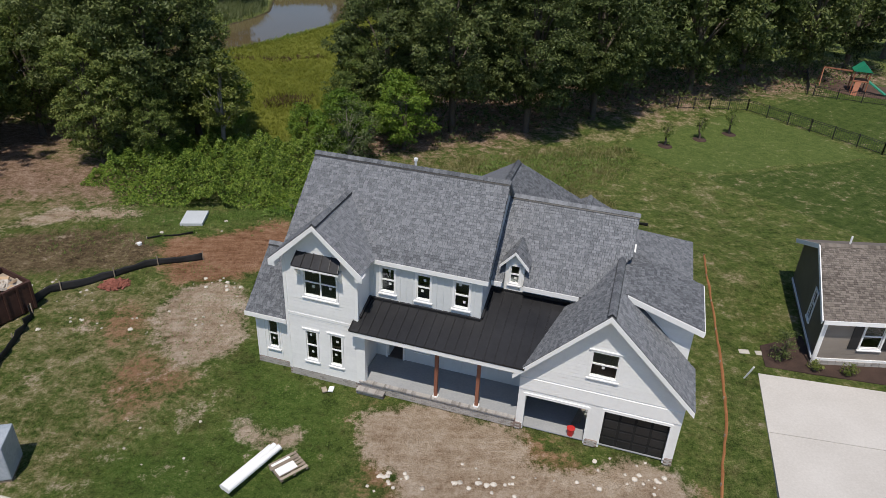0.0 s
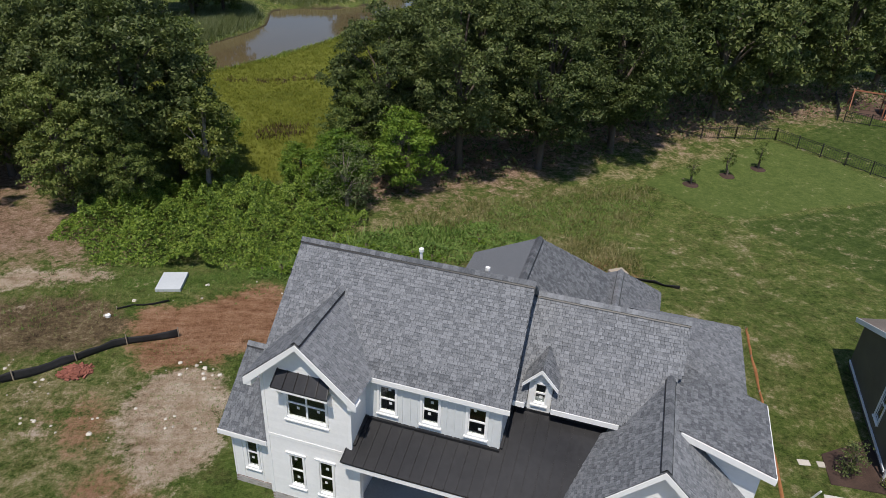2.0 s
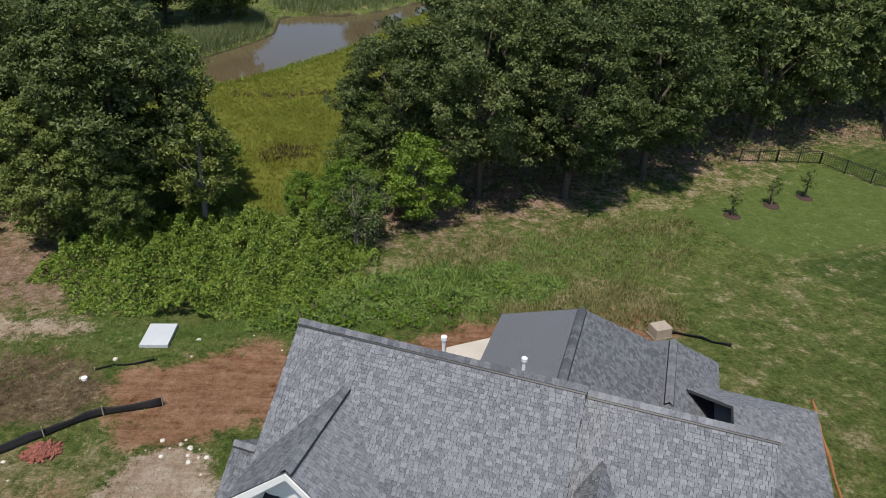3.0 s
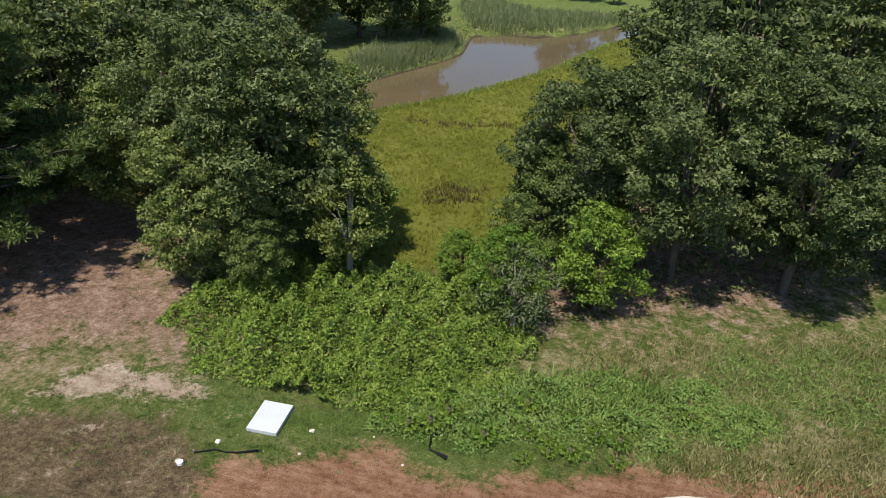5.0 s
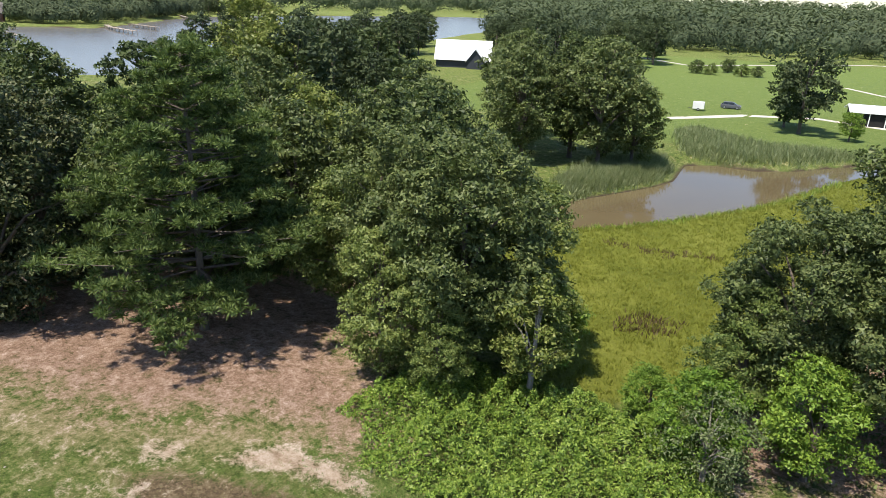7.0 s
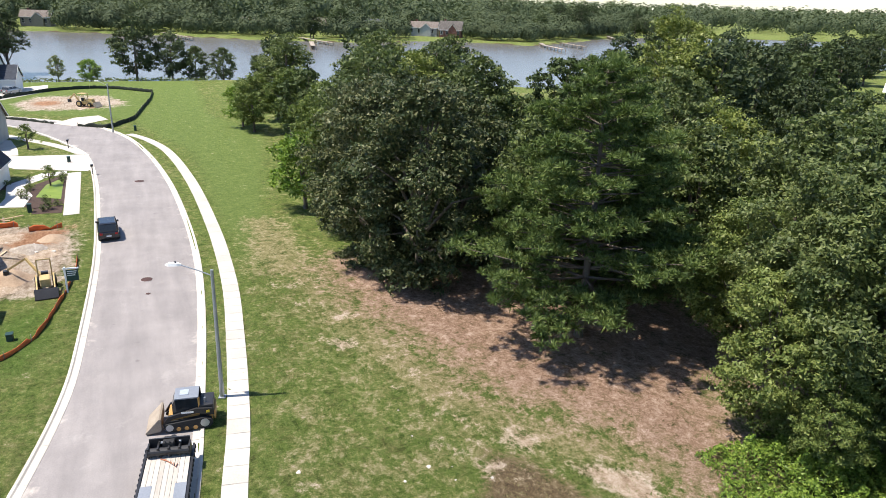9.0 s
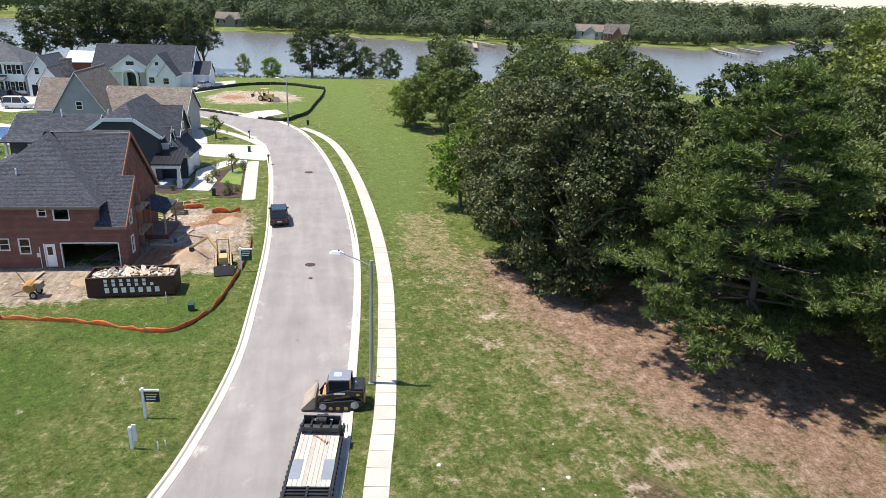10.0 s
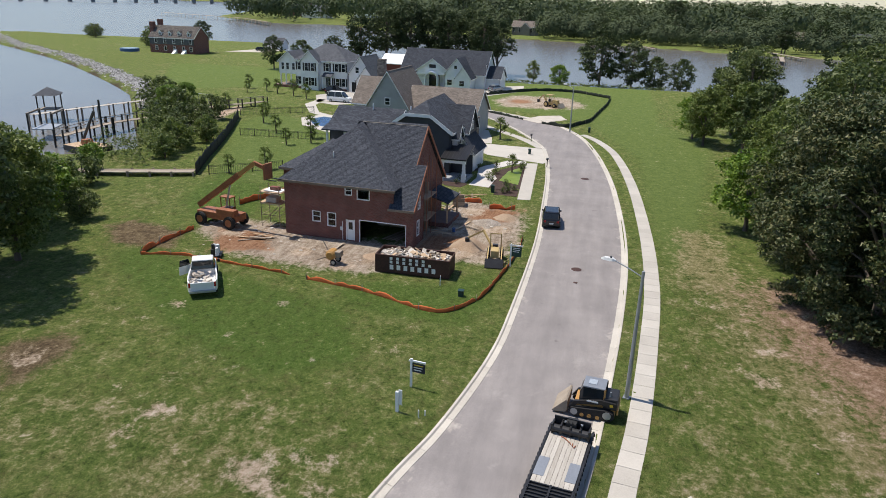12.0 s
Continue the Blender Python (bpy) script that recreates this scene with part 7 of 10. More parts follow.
tagged(part("flower_bed", bed, "mulch"), "dark mulch bed along the house wall", "bed", kind="structure")

# the red brick house on the building plot
bh = thing("house", pose(-62.5, -7.5, 0, 0, 0, 85), "red brick house under construction with a charcoal roof", "house")
B_OPEN = [(7.7, 0.0, 12.2, 2.15), (2.9, 1.6, 3.65, 2.55), (4.45, 1.3, 5.25, 2.55), (6.3, 4.5, 6.9, 5.3), (7.5, 4.2, 8.65, 5.35), (6.35, .1, 7.15, 2.1)]
part("front_wall", wall_panel(bmesh.new(), (0, 0, 0), X_, -Y_, [(0, 0), (12.9, 0), (12.9, 3.75), (11.0, 3.75), (11.0, 5.45), (0, 5.45)], B_OPEN, .22), "brick_wall", bh)
part("gable_wall", wall_panel(bmesh.new(), (12.9, .22, 0), Y_, X_, [(0, 0), (3.0, 0), (3.0, 6.7), (0, 3.85)], [(1.2, 3.4, 1.8, 4.5), (1.0, .9, 1.6, 2.3)], .22), "brick_wall", bh)
part("gable_wall", wall_panel(bmesh.new(), (11.9, 3.0, 0), Y_, X_, [(0, 0), (9.6, 0), (9.6, 3.9), (3.5, 9.95), (0, 6.6)], [(1.8, 1.0, 2.4, 3.0)], .22), "brick_wall", bh)
part("return_wall", wall_panel(bmesh.new(), (11.9, 3.22, 0), X_, Y_, [(0, 0), (1.0, 0), (1.0, 6.7), (0, 6.7)], [], .2), "brick_wall", bh)
part("side_wall", wall_panel(bmesh.new(), (0, .22, 0), Y_, -X_, [(0, 0), (12, 0), (12, 5.45), (0, 5.45)], [], .22), "brick_wall", bh)
part("rear_wall", boxed(0, 12.2, 0, 11.9, 12.4, 4.0), "brick_wall", bh)
part("inner_wall", boxed(7.3, 5.5, 0, 12.6, 5.6, 5.0), "wood", bh)
for i, (a, b, c, d) in enumerate(B_OPEN[1:5]):
    window(bh, (0, 0, 0), X_, -Y_, a, b, c, d, casing=.06, sill=False, panes=((0, 0, 1, .5), (0, .5, 1, 1)) if i < 3 else ((0, 0, 1, 1),), seed=70 + i)
for a, b, c, d in ((1.2, 3.4, 1.8, 4.5), (1.0, .9, 1.6, 2.3)):
    window(bh, (12.9, .22, 0), Y_, X_, a, b, c, d, casing=.06, sill=False, seed=77)
window(bh, (11.9, 3.0, 0), Y_, X_, 1.8, 1.0, 2.4, 3.0, casing=.06, sill=False, seed=78)
door = part("door", boxed(6.4, .05, .1, 7.1, .1, 2.08, .01), "trim", bh, "white half-glazed side door")
part("pane", boxed(6.55, .035, 1.15, 6.95, .05, 1.85), "dim_interior_glass", door)
part("door_frame", boxed(6.3, -.02, .1, 6.36, .12, 2.16), "trim", bh)
part("door_frame", boxed(7.14, -.02, .1, 7.2, .12, 2.16), "trim", bh)
part("garage_frame", boxed(7.62, -.02, 0, 7.7, .15, 2.2), "trim", bh)
part("garage_frame", boxed(12.2, -.02, 0, 12.28, .15, 2.2), "trim", bh)
part("garage_frame", boxed(7.7, -.02, 2.15, 12.2, .15, 2.24), "trim", bh)
part("meter_box", boxed(5.75, -.12, 1.0, 5.95, -.005, 1.35), "wrap", bh, "grey electricity meter box")
part("conduit", rod(bmesh.new(), (5.98, -.06, 0), (5.98, -.06, 1.9), .03), "trim", bh)
for i in range(14):
    part("stored_board", beam(bmesh.new(), (9.4 + .12 * i, 1.2, .15 + .03 * (i % 4)), (10.6 + .1 * i, 4.6, .2 + .05 * (i % 5)), .1, .03), "wood", bh)
roof_plane(bh, [(-.4, -.4, 5.42), (11.3, -.4, 5.42), (5.5, 5.6, 10.2)], "shingle_dark", .14, True, seed=80)
roof_plane(bh, [(-.4, 12.6, 5.42), (-.4, -.4, 5.42), (5.5, 5.6, 10.2), (5.5, 7.2, 10.2)], "shingle_dark", .14, True, seed=81)
roof_plane(bh, [(11.3, -.4, 5.42), (11.3, 6.2, 5.42), (5.5, 6.2, 10.2), (5.5, 5.6, 10.2)], "shingle_dark", .14, True, seed=82)
roof_plane(bh, [(10.7, -.4, 3.72), (13.15, -.4, 3.72), (13.15, 3.2, 7.153), (12.15, 3.2, 7.153), (12.15, 6.5, 10.3), (5.6, 6.5, 10.3), (10.7, 1.5, 5.532)], "shingle_dark", .14, True, seed=83)
roof_plane(bh, [(12.15, 13.2, 3.8), (-.4, 13.2, 3.8), (5.0, 6.5, 10.3), (12.15, 6.5, 10.3)], "roof_charcoal", .14, False)
cap_row(bh, (5.5, 6.5, 10.32), (12.15, 6.5, 10.32), "shingle_dark")
for p, q in (((-.42, -.43, 5.32), (11.3, -.43, 5.32)), ((10.6, -.43, 3.62), (13.17, -.43, 3.62))):
    part("fascia", beam(bmesh.new(), p, q, .06, .22), "wood", bh)
for p, q in (((13.17, -.4, 3.6), (13.17, 3.2, 7.03)), ((12.17, 3.2, 7.03), (12.17, 6.5, 10.18)), ((12.17, 6.5, 10.18), (12.17, 13.2, 3.68))):
    part("rake_board", beam(bmesh.new(), p, q, .06, .28), "terracotta", bh)
hip_block(bh, -2.4, 4.3, 5.0, 12.0, 5.44, .6, "brick_wall", "shingle_dark", trim="wood", fine=True)
part("vent_pipe", rod(bmesh.new(), (4.2, 2.1, 7.2), (4.2, 2.1, 7.95), .06), "trim", bh)
for x, z in ((12.25, 1.7), (12.25, 3.8)):
    part("scaffold_plank", boxed(x, 3.4, z, x + .9, 6.6, z + .06), "new_wood", bh)
for y in (3.5, 5.0, 6.5):
    for x in (12.35, 13.1):
        part("scaffold_pole", rod(bmesh.new(), (x, y, 0), (x, y, 7.4), .035), "terracotta", bh)
part("porch_roof", slab(bmesh.new(), [(11.95, 7.2, 3.3), (11.95, 11.4, 3.3), (14.2, 11.4, 2.6), (14.2, 7.2, 2.6)], (0, 0, -.12)), "roof_charcoal", bh)
for y in (7.4, 11.2):
    part("porch_post", boxed(13.95, y - .07, 0, 14.1, y + .07, 2.5), "new_wood", bh)
part("porch_floor", boxed(11.95, 7.2, 0, 14.2, 11.4, .45), "brick_wall", bh)

# navy house
nv = thing("house", pose(-88, 3, 0, 0, 0, 85), "dark navy house with white trim and gambrel gable", "house")
J0, J1, JM, JE, JR = -8.6, 0.0, -4.3, 5.8, 9.1     # main block: clipped gable towards the street
for o_, al_, n_, p_ in (((J0, 2, 0), X_, -Y_, [(0, 0), (8.6, 0), (8.6, JE), (5.8, 7.7), (2.8, 7.7), (0, JE)]), ((J0, 2, 0), Y_, -X_, [(0, 0), (11, 0), (11, JE), (0, JE)]), ((J1, 2, 0), Y_, X_, [(0, 0), (11, 0), (11, JE), (0, JE)])):
    part("wall", wall_panel(bmesh.new(), o_, al_, n_, p_, [], .12), "navy_lap", nv)
roof_plane(nv, [(J0 - .4, 13.3, JE - .25), (J0 - .4, 1.6, JE - .25), (-6.0, 1.6, 7.75), (JM, 5.2, JR), (JM, 13.3, JR)], "roof_charcoal", .14, False)
roof_plane(nv, [(J1 + .4, 1.6, JE - .25), (J1 + .4, 13.3, JE - .25), (JM, 13.3, JR), (JM, 5.2, JR), (-2.6, 1.6, 7.75)], "roof_charcoal", .14, False)
roof_plane(nv, [(-6.0, 1.6, 7.75), (-2.6, 1.6, 7.75), (JM, 5.2, JR)], "roof_charcoal", .14, False)
for p, q in (((J0 - .4, 1.55, JE - .3), (-6.0, 1.55, 7.6)), ((-6.0, 1.55, 7.6), (-2.6, 1.55, 7.6)), ((-2.6, 1.55, 7.6), (J1 + .4, 1.55, JE - .3))):
    part("gable_trim", beam(bmesh.new(), p, q, .06, .42), "trim", nv, "broad white gable trim")
part("fascia", beam(bmesh.new(), (J1 + .4, 1.6, JE - .4), (J1 + .4, 13.3, JE - .4), .06, .24), "trim", nv)
gable_block(nv, -17.6, 3.5, -8.4, 11.5, 5.1, 7.3, "x", "navy_lap", "roof_charcoal")
gable_block(nv, -4.5, 7.2, .9, 12.4, 5.2, 8.2, "x", "navy_lap", "roof_charcoal")
gable_block(nv, -1.5, 3.0, .7, 5.0, 5.2, 6.5, "x", "white_lap", "roof_charcoal", z0=3.0)
gable_block(nv, -1.0, 5.4, 2.3, 11.4, 2.8, 4.7, "y", "white_lap", "roof_charcoal")
part("porch_roof", slab(bmesh.new(), [(-.5, -.8, 2.9), (2.9, -.8, 2.9), (2.9, 3.6, 4.0), (-.5, 3.6, 4.0)], (0, 0, -.15)), "metal_roof", nv, "dark standing-seam porch roof")
for k in range(8):
    part("roof_seam", beam(bmesh.new(), (-.4 + .45 * k, -.8, 2.93), (-.4 + .45 * k, 3.6, 4.03), .03, .05), "plate_roof", nv)
part("porch_beam", boxed(-.45, -.7, 2.35, 2.85, -.4, 2.72), "trim", nv)
for x in (-.2, 2.6):
    part("porch_column", lofted([[(x - s, -.55 - s, z), (x + s, -.55 - s, z), (x + s, -.55 + s, z), (x - s, -.55 + s, z)] for s, z in ((.26, 0), (.26, 1.0), (.2, 1.05), (.15, 2.36))]), "trim", nv, "white tapered porch column")
part("porch_floor", boxed(-.5, -.8, 0, 2.9, 3.0, .3), "slab", nv)
part("porch_wall", boxed(-.4, 2.9, .3, 2.8, 3.0, 2.8), "navy_lap", nv)
for k in range(4):
    part("porch_column", boxed(-17.4 + 2.6 * k, 1.8, 0, -17.15 + 2.6 * k, 2.05, 4.9), "trim", nv)
part("porch_roof", slab(bmesh.new(), [(-17.9, 1.5, 4.85), (-8.6, 1.5, 4.85), (-8.6, 3.6, 5.35), (-17.9, 3.6, 5.35)], (0, 0, -.15)), "roof_charcoal", nv)
part("balcony_floor", boxed(-17.6, 1.7, 2.75, -9.4, 3.6, 2.95), "trim", nv)
for x, z in ((-17.2, 1.2), (-15.2, 1.2), (-13.2, 1.2)):
    flat_window(nv, (0, 3.5, 0), X_, -Y_, x, z, x + 1.0, z + 1.5)
for y, z in ((3.3, 3.9), (4.1, 3.9), (8.2, 5.0), (9.6, 5.0)):
    flat_window(nv, (.9 if y > 7.5 else .7, 0, 0), Y_, X_, y, z, y + .7, z + 1.0)
for x in (-12.6, -7.1):
    part("vent_pipe", rod(bmesh.new(), (x, 7, 6.0), (x, 7, 7.9), .1), "trim", nv)

# brown-roofed grey house with the stone chimney
tn = thing("house", pose(-116, -15, 0, 0, 0, 85), "grey house with a weathered brown roof and stone chimney", "house")
gable_block(tn, -1.9, 1.5, 5.7, 13.5, 4.4, 10.2, "y", "grey_lap", "roof_brown")
gable_block(tn, -5.6, 4.5, 1.0, 13.0, 4.4, 8.4, "x", "grey_lap", "roof_brown")
gable_block(tn, 4.5, 3.0, 16.8, 13.0, 3.7, 7.4, "x", "grey_lap", "roof_brown")
chimney(tn, -2.4, 10.0, 0, 11.3, 1.3, 1.2, "stone_wall")
chimney(tn, 16.9, 3.2, 0, 3.5, 1.2, .6, "stone_wall")
flat_window(tn, (0, 1.5, 0), X_, -Y_, 1.5, 4.6, 2.3, 5.7)
flat_window(tn, (0, 1.5, 0), X_, -Y_, -5, 1.2, -3.6, 2.7)
flat_window(tn, (0, 3.0, 0), X_, -Y_, 6, 1.2, 7.4, 2.7)

# white two-storey house with dark shutters
wh = thing("house", pose(-166, -50, 0, 0, 0, 85), "white two-storey house with black shutters and grey roof", "house")
hip_block(wh, 0, 0, 13.5, 11, 6.9, .62, "white_lap", "roof_grey")
gable_block(wh, -5.3, 1.5, -.2, 8, 6.4, 8.6, "y", "white_lap", "roof_grey", z0=3.2)
gable_block(wh, 2.2, -1.6, 6.8, 1.0, 6.9, 9.3, "y", "white_lap", "roof_grey")
gable_block(wh, 14.5, -1.0, 20.2, 9, 4.6, 8.4, "y", "white_lap", "roof_grey")
gable_block(wh, 17.2, -3.0, 21.8, 4, 3.4, 6.4, "y", "white_lap", "roof_grey")
part("garage_door", boxed(15.2, -1.08, .2, 17.0, -1.0, 2.5), "dark", wh)
part("base", boxed(-.05, -.06, 0, 13.55, .0, .5), "brick_wall", wh)
part("porch_roof", slab(bmesh.new(), [(7.6, -1.5, 3.4), (10.2, -1.5, 3.4), (10.2, .0, 4.2), (7.6, .0, 4.2)], (0, 0, -.12)), "roof_grey", wh)
for x in (7.8, 10.0):
    part("porch_column", boxed(x - .1, -1.4, .4, x + .1, -1.2, 3.3), "trim", wh)
for x in (-5.0, -3.6, -2.2, -.8):
    part("porch_column", boxed(x - .12, 1.6, 0, x + .12, 1.85, 3.2), "trim", wh)
part("porch_floor", boxed(-6.4, .6, 0, -.2, 8, .6), "brick_wall", wh)
for z0_, z1_ in ((4.5, 6.3), (1.1, 2.9)):
    for x in (.6, 8.0 if z0_ > 4 else 10.6, 10.4 if z0_ > 4 else 8.6, 12.2):
        flat_window(wh, (0, 0, 0), X_, -Y_, x, z0_, x + .85, z1_, "black")
    for x in (3.3, 4.9):
        flat_window(wh, (0, -1.6, 0), X_, -Y_, x, z0_, x + .85, z1_, "black")
for x in (-4.6, -3.3, -1.7):
    flat_window(wh, (0, 1.5, 0), X_, -Y_, x, 4.2, x + .7, 5.8)
for x in (15.6,):
    flat_window(wh, (0, -1.0, 0), X_, -Y_, x + .6, 4.6, x + 1.4, 5.9)
for i in range(4):
    flat_window(wh, (0, -3.0, 0), X_, -Y_, 17.7 + i * .9, 2.5, 18.2 + i * .9, 2.8, bars=0)

# white house with the arched porch
wa = thing("house", pose(-181, -18, 0, 0, 0, 85), "white house with a grey roof and arched entrance", "house")
gable_block(wa, -10.5, 2.0, 12.0, 14, 3.9, 9.2, "x", "white_lap", "roof_charcoal")
gable_block(wa, -5.2, -.4, 3.0, 6, 4.6, 7.4, "y", "white_lap", "roof_charcoal", z0=3.4)
gable_block(wa, 2.6, -1.5, 8.6, 6, 4.4, 7.8, "y", "white_lap", "roof_charcoal")
gable_block(wa, 5.6, -3.0, 9.6, 2, 3.4, 6.0, "y", "white_lap", "roof_charcoal")
gable_block(wa, 12.0, 4, 15.6, 11, 3.0, 5.6, "x", "white_lap", "roof_charcoal")
arch = bmesh.new()
for k in range(12):
    a0, a1 = math.pi * k / 12, math.pi * (k + 1) / 12
    slab(arch, [(-1.3 + 1.5 * math.cos(t) * r, -1.2, 2.4 + 1.5 * math.sin(t) * r) for t, r in ((a0, 1), (a1, 1), (a1, 1.2), (a0, 1.2))], (0, 1.2, 0))
for x in (-3.1, .2):
    box(arch, x, -1.2, 0, x + .3, 0, 2.4)
part("entrance_arch", arch, "trim", wa, "white arched entrance porch")
# flat dark panel closing the back of the arch
part("entrance_recess", boxed(-2.7, 1.9, 0, .1, 2.0, 3.4), "dim_interior_glass", wa)
flat_window(wa, (0, -.4, 0), X_, -Y_, -2.0, 5.0, -.2, 5.9, bars=0)
for x in (-9.0, -7.6):
    flat_window(wa, (0, 2.0, 0), X_, -Y_, x, .8, x + 1.1, 3.0)
flat_window(wa, (0, -1.5, 0), X_, -Y_, 4.9, 5.2, 5.6, 6.0, bars=0)
for x in (3.2, 6.8):
    flat_window(wa, (0, -1.5 if x < 5 else -3.0, 0), X_, -Y_, x, 1.2, x + 1.2, 2.5)
for y, z in ((3.4, 4.6), (6.6, 1.2)):
    flat_window(wa, (12.0, 0, 0), Y_, X_, y, z, y + .8, z + 1.4)

# red barn with a white tin roof
bn = thing("barn", pose(-196, -37, 0, 0, 0, 85), "dark red barn with a white tin roof", "barn")
gable_block(bn, 0, 0, 8.5, 8, 4.6, 6.6, "x", "red_paint", "tin", over=.6)

# old brick house with end chimneys
oh = thing("house", pose(-241, -130, 0, 0, 0, 85), "old dark brick house with end chimneys and dormers", "house")
gable_block(oh, -9, 0, 9.8, 9, 5.6, 9.4, "x", "brick_wall", "roof_slate", trim="trim")
part("slate_front", boxed(-8.9, -.14, 3.0, 9.7, -.02, 5.5), "blue_lap", oh)
chimney(oh, -9.4, 3.0, 0, 10.6, 1.4, 1.8, "brick_wall")
chimney(oh, -8.6, 6.5, 0, 11.4, 1.4, 1.6, "brick_wall")
for x in (-6.6, -2.8, 1.0, 4.8, 8.0):
    flat_window(oh, (0, -.14, 0), X_, -Y_, x, 3.5, x + .9, 5.0)
    flat_window(oh, (0, 0, 0), X_, -Y_, x, .9, x + .9, 2.4)
for x in (-5.2, -1.2, 2.8, 6.8):
    gable_block(oh, x, .6, x + 1.2, 3.2, 7.2, 7.9, "y", "trim", "roof_slate", z0=5.8, over=.12)
    flat_window(oh, (0, .6, 0), X_, -Y_, x + .3, 6.2, x + .9, 7.0, bars=0)
for x in (1.4, 5.4):
    part("front_steps", slab(bmesh.new(), [(x, -.1, 0), (x, -2.2, 0), (x, -.1, 1.4)], (1.2, 0, 0)), "trim", oh, "white front steps")
bt = thing("boat_house", pose(-278, -107, 0, 0, 0, 85), "small white boat house with a grey roof", "house")
gable_block(bt, -4, 0, 4, 5, 2.6, 4.6, "x", "white_lap", "roof_grey")
part("door", boxed(-.8, -.06, 0, .8, -.01, 2.0), "dark", bt)

# houses over the water, each with its own roof, and the hall behind the trees
def cottage(x, y, turn, w, d, eave, ridge, wall, roof, label):
    h = thing("house", pose(x, y, 0, 0, 0, turn), label, "house", "houses across the river")
    gable_block(h, -w / 2, -d / 2, w / 2, d / 2, eave, ridge, "x", wall, roof, over=.5)
    gable_block(h, -w * .1, -d / 2 - 2, w * .3, 0, eave * .9, eave + (ridge - eave) * .7, "y", wall, roof, over=.4)
    for k in range(4):
        flat_window(h, (0, -d / 2, 0), X_, -Y_, -w * .45 + k * w * .25, eave * .35, -w * .45 + k * w * .25 + 1.3, eave * .8)
    chimney(h, -w * .3, d * .2, 0, ridge + 1.0, 1.2, 1.0, "brick_wall")


for row in ((-492, -24, 80, 16, 10, 5.5, 9, "tan_lap", "roof_brown", "distant tan house with a brown roof"),
            (-506, 99, 70, 14, 9, 3.4, 7, "brick_wall", "roof_brown", "distant low brick house"),
            (-486, 141, 70, 15, 10, 4, 8.5, "white_lap", "roof_brown", "distant white house with a brown roof"),
            (-484, 179, 65, 16, 11, 3.6, 8.5, "white_lap", "roof_grey", "distant white house with a grey roof"),
            (-442, 201, 60, 18, 10, 5.5, 9, "grey_lap", "roof_brown", "distant grey two-storey house"),
            (-428, 214, 60, 14, 12, 5, 10, "brick_wall", "roof_slate", "distant red brick house"),
            (-560, 360, 50, 16, 10, 5, 9, "tan_lap", "roof_brown", "distant tan house among trees"),
            (-718, -281, 85, 22, 14, 7, 11, "brick_wall", "roof_grey", "distant brick house on the far shore"),
            (-676, -243, 85, 26, 14, 7, 12, "white_lap", "roof_grey", "distant white house on the far shore"),
            (-735, -212, 85, 22, 14, 7, 11, "white_lap", "roof_brown", "distant white house on the far shore"),
            (-700, -160, 85, 20, 14, 6, 10, "brick_wall", "roof_brown", "distant brick house on the far shore")):
    cottage(*row)
hall = thing("house", pose(-128, 222, 0, 0, 0, 28) @ Matrix.Diagonal((.78, .78, .9, 1)), "white-roofed hall behind the trees", "house")
gable_block(hall, -11, -7, 11, 7, 3.4, 9.2, "x", "navy_lap", "tin", over=.8)
gable_block(hall, 2, -12, 9, 0, 3.2, 7, "y", "navy_lap", "tin", over=.6)
shed = thing("open_shed", pose(-5, 190, 0, 0, 0, 12), "long shed with a white tin roof, its open sides painted near-black", "shed")
# solid near-black walls stand in for the shade under the roof
gable_block(shed, -7.5, -3.5, 7.5, 3.5, 3.0, 3.9, "x", "dark", "tin", over=.6)
for k in range(6):
    part("post", boxed(-7.4 + k * 2.95, -3.9, 0, -7.25 + k * 2.95, -3.75, 3.0), "trim", shed)

